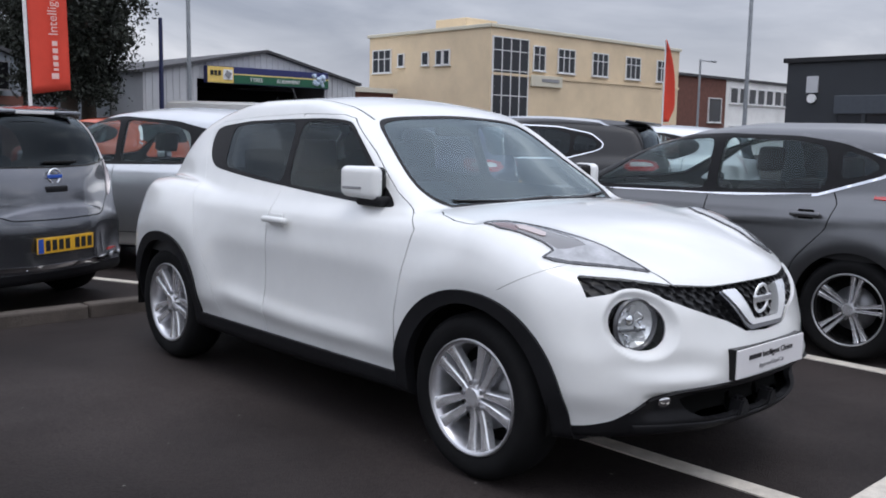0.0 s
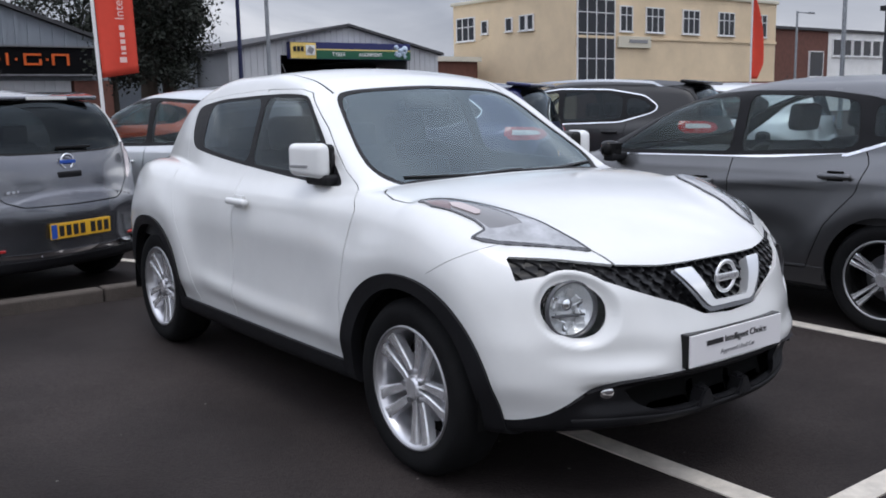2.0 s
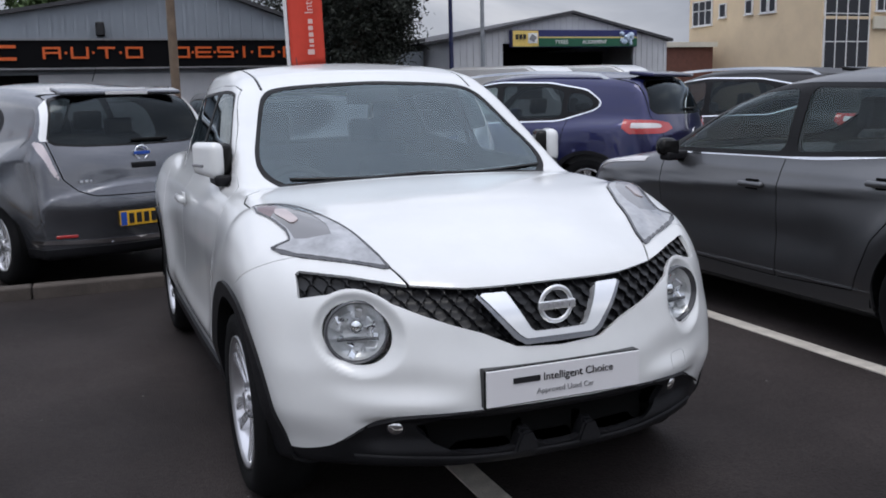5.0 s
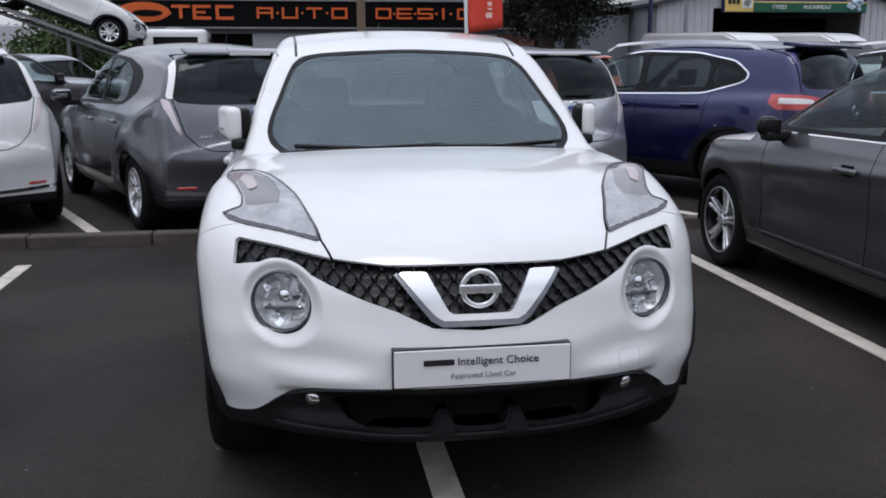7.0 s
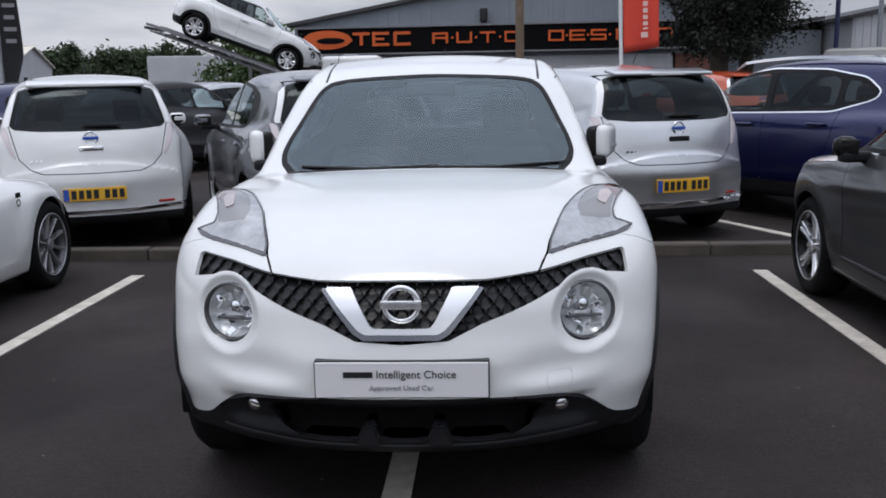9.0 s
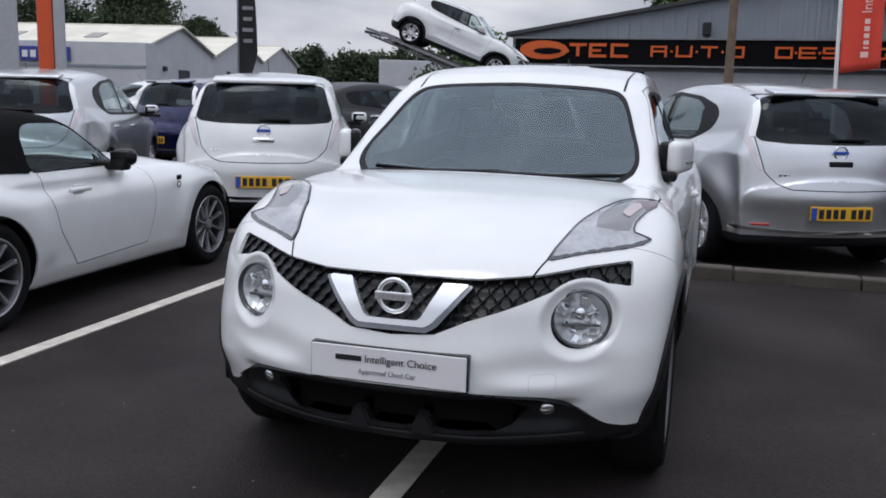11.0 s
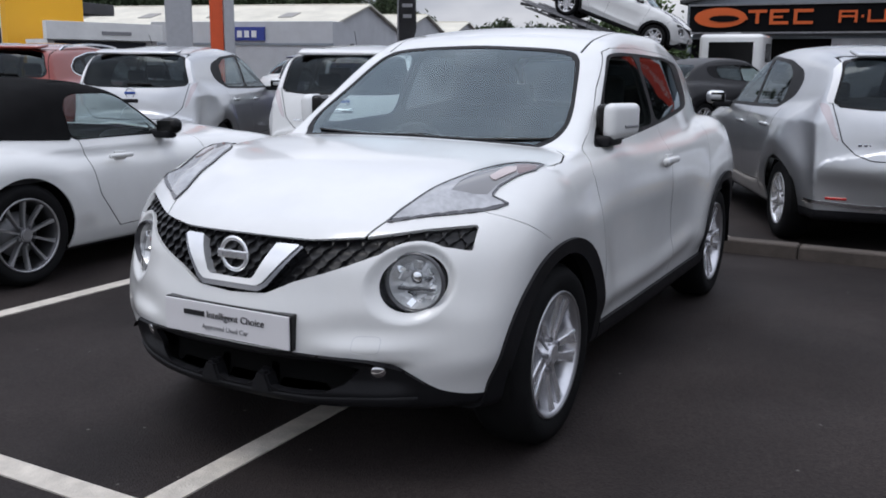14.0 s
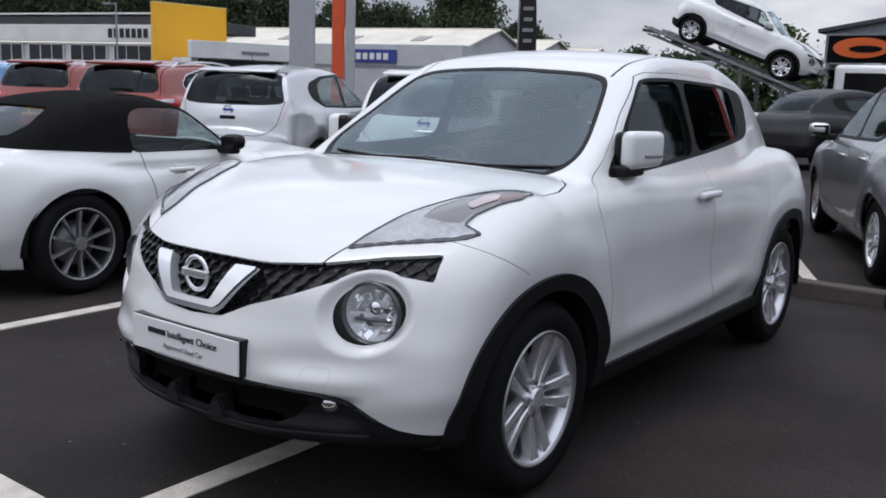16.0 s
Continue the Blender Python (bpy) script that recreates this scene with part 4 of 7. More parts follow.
def juke_parts():
    ws = both([(0, 0.98), (0.50, 1.012), (0.57, 1.052), (0.606, 1.085), (0.606, 1.14), (0.567, 1.225), (0.52, 1.335), (0.490, 1.376), (0.44, 1.400), (0.3, 1.412), (0, 1.423)])
    ws2 = both([(0, 0.97), (0.50, 0.995), (0.59, 1.035), (0.628, 1.075), (0.624, 1.14), (0.584, 1.225), (0.537, 1.34), (0.503, 1.388), (0.45, 1.412), (0.3, 1.424), (0, 1.435)])
    rw = both([(0, 1.40), (0.42, 1.385), (0.50, 1.34), (0.56, 1.16), (0.50, 1.11), (0, 1.09)])
    L = [("windscreen", front_cut(rounded(ws, 3, 0.05), -0.02) + [lambda P: -0.872 + 0.05 * (P[:, 0] / 0.6) ** 2 - P[:, 1]], "screen", -0.004, 0.0, "curved windscreen mirroring the clouds"),
         ("windscreen_seal", front_cut(rounded(ws2, 3, 0.05), -0.02) + [lambda P: -0.90 + 0.05 * (P[:, 0] / 0.6) ** 2 - P[:, 1]], "plastic", -0.002, 0.006, "black windscreen border")]
    for sd in (-1, 1):
        L += [("front_window", side_cut(F_WIN, sd), "pane", -0.004, 0.0, "front door glass"),
              ("rear_window", side_cut(R_WIN, sd), "privacy", -0.004, 0.0, "dark privacy glass"),
              ("window_surround", side_cut(WIN_ALL, sd), "plastic", -0.002, 0.008, "black window surround")]
    L += [("tailgate_glass", rear_cut(rw, 0.9), "privacy", -0.004, 0.0, "dark tailgate glass"),
          # sunken black skin: colour does the shade behind the grille
          ("grille_back", lambda P: np.maximum(np.maximum(outline(GRILLE, P[:, 0], P[:, 2]), 0.128 - np.hypot(np.abs(P[:, 0]) - HEAD[0], P[:, 2] - HEAD[1])), P[:, 1] + 1.3), "void", -0.045, 0.0, "dark void behind the grille")]
    for sd in (-1, 1):
        L += [("headlamp_lens", lambda P, sd=sd: np.maximum(np.hypot(sd * P[:, 0] - HEAD[0], P[:, 2] - HEAD[1]) - 0.089, P[:, 1] + 1.3), "lens", 0.004, 0.010, "round clear headlamp lens"),
              ("indicator", lambda P, sd=sd: np.maximum(outline(BLINKER, sd * P[:, 0], P[:, 1]), 0.6 - P[:, 2]), "blink", 0.007, 0.02, "pale pinkish indicator lens"),
              ("running_lamp_tail", lambda P, sd=sd: np.maximum(outline(LAMP_TAIL, sd * P[:, 0], P[:, 1]), 0.6 - P[:, 2]), "lamp_rear", 0.003, 0.0, "dark reddish lamp bowl"),
              ("running_lamp_cavity", lambda P, sd=sd: np.maximum(outline(LAMP_BACK, sd * P[:, 0], P[:, 1]), 0.6 - P[:, 2]), "drl_dark", 0.003, 0.0, "dark lamp cavity"),
              # shadow along the lamp's lower edge, drawn as a smoked strip
              ("running_lamp_base", lambda P, sd=sd: np.maximum(outline(LAMP_SHADOW, sd * P[:, 0], P[:, 1]), 0.6 - P[:, 2]), "smoke", 0.003, 0.0, "dark lower edge of the lamp"),
              ("running_lamp_front", lambda P, sd=sd: np.maximum(outline(DAYLAMP, sd * P[:, 0], P[:, 1]) + 0.006, 0.6 - P[:, 2]), "drl", 0.004, 0.0, "pale grey lamp reflector"),
              ("running_lamp", lambda P, sd=sd: np.maximum(outline(DAYLAMP, sd * P[:, 0], P[:, 1]), 0.6 - P[:, 2]), "smoke", 0.006, 0.02, "smoked clear running lamp on the wing")]
        L += [("wing_line", band(lambda P: P[:, 1] + 1.43 + 1.9 * (P[:, 2] - 0.80), 0.0022, lambda P, sd=sd: 0.55 - sd * P[:, 0], lambda P: 0.775 - P[:, 2], lambda P: P[:, 2] - 0.885), "void", -0.003, 0.0, "shut line")]
    tow = rounded([(0.436, 0.470), (0.514, 0.470), (0.514, 0.522), (0.436, 0.522)], 2, 0.009)
    L.append(("tow_eye_gap", band(lambda P: outline(tow, P[:, 0], P[:, 2]), 0.0011, lambda P: P[:, 1] + 1.5), "silver", -0.001, 0.0, "fine line round the tow eye cover"))
    intake = both([(0, 0.432), (0.36, 0.428), (0.44, 0.405), (0.385, 0.350), (0.32, 0.322), (0.26, 0.312), (0.18, 0.312), (0.142, 0.326), (0.124, 0.368), (0.092, 0.370), (0.072, 0.326), (0.045, 0.312), (0, 0.310)])
    # recessed skin in black, for the shade within the intake
    L.append(("lower_intake", lambda P: np.maximum(outline(intake, P[:, 0], P[:, 2]), P[:, 1] + 1.5), "void", -0.060, 0.0, "dark lower air intake"))
    L += [("lower_bumper", lambda P: np.maximum(low_line(P), P[:, 1] + 1.1), "plastic", 0.0, 0.02, "matt black lower bumper"),
          ("rear_lower_bumper", lambda P: np.maximum(low_line(P), 1.2 - P[:, 1]), "plastic", 0.004, 0.02, "matt black rear lower bumper")]
    for sd in (-1, 1):
        L.append(("sill", lambda P, sd=sd: np.maximum(low_line(P), -sd * P[:, 0]), "plastic", 0.014, 0.03, "matt black sill trim"))
    L.append(("bonnet_gap", band(lambda P: outline(BONNET, P[:, 0], P[:, 1]), 0.0032, lambda P: 0.80 - P[:, 2], lambda P: P[:, 1] + 0.875), "void", -0.005, 0.0, "shut line round the bonnet"))
    L.append(("bonnet", [lambda P: outline(BONNET, P[:, 0], P[:, 1]), lambda P: 0.78 - P[:, 2], lambda P: P[:, 1] + 0.875], "body", 0.0, 0.01, ""))
    for sd in (-1, 1):
        for nm, poly in (("front_door", F_DOOR), ("rear_door", R_DOOR)):
            gap = lambda P, poly=poly: outline(poly, P[:, 1], P[:, 2]) / (1.0 - 0.5 * step(0.93, 1.03, P[:, 2]))
            L.append((nm + "_gap", band(gap, 0.0026 if poly is F_DOOR else 0.0014, lambda P, sd=sd: 0.3 - sd * P[:, 0]), "void", -0.004, 0.0, "door shut line"))
            L.append((nm, side_cut(poly, sd), "body", 0.0, 0.01, ""))
        L.append(("roof_joint", band(lambda P, sd=sd: sd * P[:, 0] - (0.500 + 0.04 * step(-0.2, 1.0, P[:, 1])), 0.006, lambda P: 1.40 - P[:, 2], lambda P: -0.235 - P[:, 1], lambda P: P[:, 1] - 1.25), "gloss_black", -0.004, 0.0, "dark roof joint"))
        L.append(("tail_lamp", lambda P, sd=sd: np.maximum(outline([(0.50, 1.10), (0.74, 1.14), (0.82, 1.05), (0.80, 0.86), (0.70, 0.80), (0.66, 1.0)], sd * P[:, 0], P[:, 2]), 1.80 - P[:, 1]), "redlamp", 0.006, 0.02, "red boomerang tail lamp"))
    return L


def grille_mesh(root, f):
    """Staggered rows of dark cells, laid behind the opening."""
    xs = np.arange(-0.735, 0.7351, 0.0033)
    zs = np.arange(0.615, 0.861, 0.0035)
    X, Z = np.meshgrid(xs, zs, indexing="ij")
    Y = on_front(f, X, Z)
    # hexagonal cells, wider than tall, each funnel-shaped with a glossy rim
    px, pz = 0.046, 0.0265
    best, saw = np.full(X.shape, 9.0), np.zeros(X.shape)
    for odd in (0, 1):
        u = np.abs(X) / px + 0.5 * odd
        v = (Z - 0.60) / (2 * pz) + 0.5 * odd
        du, fv = np.abs(u - np.round(u)), (v - np.round(v)) * 2 * pz / px
        q = np.maximum(du, 0.5 * du + 0.797 * np.abs(fv))
        saw = np.where(q < best, step(0.15, -0.42, fv), saw)
        best = np.minimum(best, q)
    rim = step(0.36, 0.47, best)
    Y = Y + 0.034 - 0.024 * np.maximum(rim * 0.85, saw * 0.75)
    V = np.stack([X, Y, Z], -1).reshape(-1, 3)
    n, m = X.shape
    i, j = np.meshgrid(np.arange(n - 1), np.arange(m - 1), indexing="ij")
    F = np.stack([i * m + j, (i + 1) * m + j, (i + 1) * m + j + 1, i * m + j + 1], -1).reshape(-1, 4)
    c = V[F].mean(1)
    keep = np.maximum(outline(GRILLE, c[:, 0], c[:, 2]), 0.128 - np.hypot(np.abs(c[:, 0]) - HEAD[0], c[:, 2] - HEAD[1])) < 0.010
    mesh_object("grille", V, F[keep], M["gloss_grille"], root, None, "gloss black honeycomb grille", smooth=False)


def ribbon(f, path, w, proud, n=60):
    """A raised bar that follows the nose along a path in x and z."""
    p = np.array(path, float)
    seg = np.linalg.norm(np.diff(p, axis=0), axis=1)
    s = np.concatenate([[0], np.cumsum(seg)])
    q = np.linspace(0, s[-1], n)
    c = np.stack([np.interp(q, s, p[:, 0]), np.interp(q, s, p[:, 1])], 1)
    t = np.gradient(c, axis=0)
    t /= np.linalg.norm(t, axis=1, keepdims=True)
    nrm = np.stack([-t[:, 1], t[:, 0]], 1)
    ww = np.interp(q, s, w) if np.ndim(w) else np.full(n, w)
    rows = []
    for u, h in ((-0.5, -0.03), (-0.47, 0.6), (-0.3, 1.0), (0.3, 1.0), (0.47, 0.6), (0.5, -0.03)):
        xz = c + nrm * (u * ww)[:, None]
        y = on_front(f, xz[:, 0], xz[:, 1])
        rows.append(np.stack([xz[:, 0], y - proud * h + (0.04 if h < 0 else 0), xz[:, 1]], 1))
    V = np.stack(rows, 1).reshape(-1, 3)
    m = 6
    i, j = np.meshgrid(np.arange(n - 1), np.arange(m - 1), indexing="ij")
    F = np.stack([i * m + j, (i + 1) * m + j, (i + 1) * m + j + 1, i * m + j + 1], -1).reshape(-1, 4)
    return V, F


def ring(R, r, n=40, m=10):
    a, b = np.meshgrid(np.linspace(0, 2 * np.pi, n, endpoint=False), np.linspace(0, 2 * np.pi, m, endpoint=False), indexing="ij")
    V = np.stack([(R + r * np.cos(b)) * np.cos(a), 0.6 * r * np.sin(b), (R + r * np.cos(b)) * np.sin(a)], -1).reshape(-1, 3)
    i, j = np.meshgrid(np.arange(n), np.arange(m), indexing="ij")
    i2, j2 = (i + 1) % n, (j + 1) % m
    F = np.stack([i * m + j, i * m + j2, i2 * m + j2, i2 * m + j], -1).reshape(-1, 4)
    return V, F


def plate_on(root, f, name, pts, material, lift, label=""):
    """A raised plate with the given outline in x and z, following the nose."""
    p = np.array(pts)
    xs = np.arange(p[:, 0].min() - 0.02, p[:, 0].max() + 0.021, 0.008)
    zs = np.arange(p[:, 1].min() - 0.02, p[:, 1].max() + 0.021, 0.008)
    X, Z = np.meshgrid(xs, zs, indexing="ij")
    V = np.stack([X, on_front(f, X, Z), Z], -1).reshape(-1, 3)
    n, m = X.shape
    i, j = np.meshgrid(np.arange(n - 1), np.arange(m - 1), indexing="ij")
    a, b, c, d = i * m + j, (i + 1) * m + j, (i + 1) * m + j + 1, i * m + j + 1
    F = np.concatenate([np.stack([a, b, c], -1).reshape(-1, 3), np.stack([a, c, d], -1).reshape(-1, 3)])
    piece, _ = cut((V, grad(f, V, 0.012), F), outline(pts, V[:, 0], V[:, 2]))
    return skin(name, piece, M[material], root, lift, 0.035, label)


def headlamp(root, f, sd):
    """Bowl, projector, facets and bezel, square on the slanting nose."""
    x, z = sd * HEAD[0], HEAD[1]
    y = float(on_front(f, x, z))
    q = Vector((0.26 * sd, -0.96, 0.05))
    m = Matrix.Translation((x - 0.004 * sd, y + 0.020, z)) @ q.to_track_quat("X", "Z").to_matrix().to_4x4() @ Matrix.Diagonal((1, 0.98, 0.98, 1))
    put = lambda V: np.array([m @ Vector(v) for v in V])
    V, F = lathe([(0.093, 0.010), (0.088, -0.002), (0.080, -0.014), (0.064, -0.030), (0.040, -0.040), (0.034, -0.042), (0.0, -0.044)], 40)
    bowl = mesh_object("headlamp", put(V), F, M["reflector"], root, None, "round chrome-lined headlamp")
    V, F = lathe([(0.0, -0.012), (0.016, -0.015), (0.024, -0.024), (0.028, -0.042)], 28)
    mesh_object("projector", put(V + (0, 0, 0.014)), F, M["chrome"], bowl)
    V, F = lathe([(0.098, 0.002), (0.095, 0.016), (0.090, 0.016), (0.087, -0.006)], 40)
    mesh_object("headlamp_bezel", put(V), F, M["smoke"], bowl)
    rng = random.Random(5)
    for k in range(22):
        a, r = rng.uniform(0, 2 * math.pi), rng.uniform(0.040, 0.074)
        bm = box((0.008, rng.uniform(0.012, 0.030), rng.uniform(0.012, 0.034)), (0, 0, 0), 0.002, (0, 0, 0), 1)
        bmesh.ops.transform(bm, matrix=m @ Matrix.Rotation(a, 4, "X") @ pose(-0.046 + 0.42 * r, 0, r, rng.uniform(-40, 40), rng.uniform(10, 60), rng.uniform(-35, 35)), verts=bm.verts)
        part("reflector_facet", bm, M["chrome"] if k % 2 else M["reflector"], bowl)
    bm = box((0.022, 0.12, 0.009), (0, 0, 0), 0.003)
    bmesh.ops.transform(bm, matrix=m @ pose(-0.016, 0, -0.024), verts=bm.verts)
    part("lamp_shade", bm, M["smoke"], bowl)


def juke_finish(root, f, body):
    grille_mesh(root, f)
    vb = plate_on(root, f, "chrome_v", both([(0, 0.651), (0.109, 0.651), (0.130, 0.664), (0.235, 0.780), (0.152, 0.780), (0.095, 0.680), (0.083, 0.670), (0, 0.669)]), "satin", 0.014, "chrome v-shaped grille surround")
    plate_on(vb, f, "chrome_v_edge", both([(0, 0.634), (0.114, 0.634), (0.145, 0.653), (0.249, 0.780), (0.236, 0.780), (0.131, 0.664), (0.110, 0.650), (0, 0.650)]), "dark_chrome", 0.008, "darker lower edge of the chrome surround")
    yb = float(on_front(f, 0.0, 0.740)) - 0.008
    V, F = ring(0.0515, 0.0080)
    badge = mesh_object("badge", V + (0, yb, 0.740), F, M["satin"], root, None, "round chrome badge with a crossbar")
    part("badge_bar", box((0.124, 0.012, 0.026), (0, yb - 0.004, 0.740), 0.003), M["satin"], badge)
    bm = None
    for i in range(6):
        bm = box((0.010, 0.004, 0.012), (-0.043 + 0.0172 * i, yb - 0.010, 0.740), bm=bm)
    part("badge_lettering", bm, M["greyink"], badge)
    for sd in (-1, 1):
        headlamp(root, f, sd)
        V, F = lamp_on(f, sd * 0.488, 0.396, [(0.034, -0.02), (0.033, -0.002), (0.030, 0.000), (0.027, -0.006), (0.0, -0.014)])
        fog = mesh_object("fog_lamp", V, F, M["tyre_dark"], root, None, "small round fog lamp")
        V, F = lamp_on(f, sd * 0.488, 0.396, [(0.028, -0.007), (0.024, 0.001), (0.014, 0.006), (0.0, 0.008)])
        mesh_object("fog_lens", V, F, M["chrome"], fog)
    # display plate on a dark backing
    bp = part("plate_holder", box((0.524, 0.035, 0.116), (0, -2.015, 0.523), 0.004), M["gloss_black"], root)
    pl = part("display_plate", box((0.515, 0.008, 0.108), (0, -2.035, 0.524), 0.002), M["plate_w"], bp, "white display plate with dark lettering")
    part("brand_bar", box((0.088, 0.003, 0.017), (-0.129, -2.040, 0.541)), M["ink"], pl)
    words("plate_lettering", "Intelligent Choice", 0.0335, M["ink"], pl, pose(0.044, -2.0405, 0.541, 90, 0, 0), depth=0.001)
    words("plate_small_lettering", "Approved Used Car", 0.0235, M["greyink"], pl, pose(0, -2.0405, 0.500, 90, 0, 0), depth=0.001)
    # lower lip with two teeth standing up into the intake
    V, F = ribbon(f, [(-0.60, 0.300), (-0.42, 0.296), (-0.30, 0.288), (0, 0.284), (0.30, 0.288), (0.42, 0.296), (0.60, 0.300)], 0.040, 0.010, 60)
    lip = mesh_object("bumper_lip", V, F, M["plastic"], root)
    for x in (-0.108, 0.108):
        y = float(on_front(f, x, 0.33))
        bm = prism([(x - 0.046, 0.298), (x + 0.046, 0.298), (x + 0.034, 0.330), (x + 0.018, 0.366), (x - 0.018, 0.366), (x - 0.034, 0.330)], y - 0.006, y + 0.05)
        bmesh.ops.bevel(bm, geom=bm.edges[:], offset=0.008, segments=2, affect="EDGES")
        part("lip_tooth", bm, M["plastic"], lip, smooth=True)
    # wipers
    for x0, x1 in ((-0.52, 0.06), (0.02, 0.58)):
        V, F = ribbon(f, [(x0, 1.056), ((x0 + x1) / 2, 1.051), (x1, 1.060)], 0.006, 0.005, 30)
        mesh_object("wiper", V, F, M["gloss_black"], root)
    rounded_block(root, "rear_view_mirror", (0.24, 0.04, 0.07), (0, -0.27, 1.365), M["trim"], (0, 0, -8))
    bm = tube(0.004, 0.18, (0, 1.15, 1.53), (-35, 0, 0), 8, 0.002)
    part("aerial", bm, M["ink"], root)


M["gloss_grille"] = mat("gloss_black_grille", (0.006, 0.006, 0.007), rough=0.32, spec=0.3)
JUKE = dict(
    top=[(-2.05, 0.745), (-1.97, 0.80), (-1.90, 0.838), (-1.8, 0.882), (-1.6, 0.950), (-1.4, 0.995), (-1.2, 1.020), (-0.9, 1.045), (-0.5, 1.05), (0, 1.03), (0.6, 1.04), (1.0, 1.07), (1.4, 1.085), (1.75, 1.05), (1.95, 0.97), (2.1, 0.84)],
    roof=[(-1.15, 0.86), (-0.92, 1.025), (-0.55, 1.25), (-0.24, 1.435), (-0.08, 1.492), (0.25, 1.532), (0.65, 1.528), (1.05, 1.478), (1.40, 1.385), (1.58, 1.28), (1.75, 1.10), (1.88, 0.9)],
    front=[(0.18, -1.86), (0.26, -1.965), (0.34, -2.005), (0.45, -2.030), (0.55, -2.025), (0.65, -2.0), (0.75, -1.975), (0.82, -1.95), (0.95, -1.90)],
    rear=[(0.2, 1.95), (0.4, 2.06), (0.65, 2.06), (0.85, 2.0), (1.05, 1.93), (1.2, 1.85)],
    width=[(-2.1, 0.762), (-1.65, 0.812), (-1.23, 0.840), (-0.8, 0.834), (-0.3, 0.838), (0.3, 0.838), (0.8, 0.839), (1.3, 0.840), (1.7, 0.793), (2.1, 0.69)],
    barrel=[(0.18, 0.05), (0.32, 0.02), (0.5, 0.0), (0.75, 0.0), (0.9, 0.02), (1.0, 0.05), (1.1, 0.10)],
    cabw=[(0.95, 0.80), (1.03, 0.752), (1.2, 0.690), (1.4, 0.610), (1.5, 0.556), (1.56, 0.48)],
    taper=[(-1.0, 0.06), (-0.4, 0.01), (0.0, 0.0), (0.6, 0.005), (1.2, 0.07), (1.8, 0.205)],
    cf=0.170, pf=2.6, cr=0.15, crown=0.035, bow=0.08, k=0.085, kc=0.035, kj=0.02, floor=0.245, nose=0.13, rcrown=0.04,
    spine=(-1.15, 1.25, 0.66), hub=0.328, axles=(-1.2325, 1.2975), arch=0.372, clad=0.424, wheel_x=0.830, rim=0.228, style=JUKE_RIM,
    extra=juke_extra, parts=juke_parts(), finish=juke_finish, fit=(-0.62, 0.90, 0.02, 0.85),
    folded=True, nt=320, rear_in=0.02, mirrors=[(0.768, -0.490, 1.122, 0.105, 0.198, 0.150)], handles=[(0.832, 0.108, 0.913)], nm=130, nc=125)
juke = car(JUKE, "crossover_car", "white crossover car with black arch trim, parked across a bay line", M["white"], pose(-0.014, 0, 0), fine=1.25)


# ---- the other cars ----
def window_set(f_win, r_win, surround, glass_name="privacy", trim="gloss_black", quarter=None):
    L = []
    for sd in (-1, 1):
        L += [("front_window", side_cut(f_win, sd), "pane", -0.004, 0.0, "front door glass"),
              ("rear_window", side_cut(r_win, sd), glass_name, -0.004, 0.0, "rear door glass")]
        if quarter:
            L.append(("quarter_window", side_cut(quarter, sd), glass_name, -0.004, 0.0, "small quarter glass"))
        L.append(("window_surround", side_cut(surround, sd), "plastic", -0.002, 0.008, "black window frame"))
        if trim == "chrome":
            L.append(("chrome_window_strip", side_cut(surround, sd, 0.014), "chrome", 0.004, 0.010, "chrome strip round the side windows"))
    return L


def screens(ws, rw, y_ws, y_rw, rear_mat="privacy"):
    grown = lambda pts, d: [(x * (1 + d / 0.6), z + (d if z > np.mean([q[1] for q in pts]) else -d)) for x, z in pts]
    return [("windscreen", front_cut(both(ws), y_ws), "screen", -0.004, 0.0, "windscreen"),
            ("windscreen_seal", front_cut(both(grown(ws, 0.018)), y_ws), "gloss_black", -0.002, 0.006, "black windscreen border"),
            ("tailgate_glass", rear_cut(both(rw), y_rw), rear_mat, -0.004, 0.0, "dark tailgate glass"),
            ("tailgate_seal", rear_cut(both(grown(rw, 0.014)), y_rw), "gloss_black", -0.002, 0.006, "black glass border")]


def lamp(nm, pts, material, sd, lim, rear=True, label=""):
    g = [(lambda P: lim - P[:, 1]) if rear else (lambda P: P[:, 1] + lim), lambda P: outline(pts, sd * P[:, 0], P[:, 2])]
    return (nm, g, material, 0.005, 0.018, label)


def gap_side(nm, pts, sd, zmax, w=0.0035):
    return (nm, band(lambda P: outline(pts, P[:, 1], P[:, 2]), w, lambda P: 0.35 - sd * P[:, 0], lambda P: P[:, 2] - zmax), "void", -0.004, 0.0, "door shut line")


def gap_rear(nm, pts, lim, w=0.004):
    return (nm, band(lambda P: outline(pts, P[:, 0], P[:, 2]), w, lambda P: lim - P[:, 1]), "void", -0.004, 0.0, "tailgate shut line")


def low_band(zf, zs, zr, material="plastic"):
    def g(P):
        y = P[:, 1]
        return P[:, 2] - np.where(y < -1.5, zf, np.where(y > 1.6, zr, zs))
    return ("lower_trim", g, material, 0.004, 0.016, "black lower trim")


SILVER_RIM = dict(spokes=5, pair=0.0, w=0.075, mat=M["alloy"])
AERO_RIM = dict(spokes=5, pair=0.036, w=0.050, mat=M["alloy"], turn=0.4)
MIX_RIM = dict(spokes=5, pair=0.026, w=0.026, mat=M["alloy"], barrel=M["gloss_black"], turn=0.2)
TEN_RIM = dict(spokes=10, pair=0.0, w=0.021, mat=M["rimedge"], barrel=M["darkalloy"])


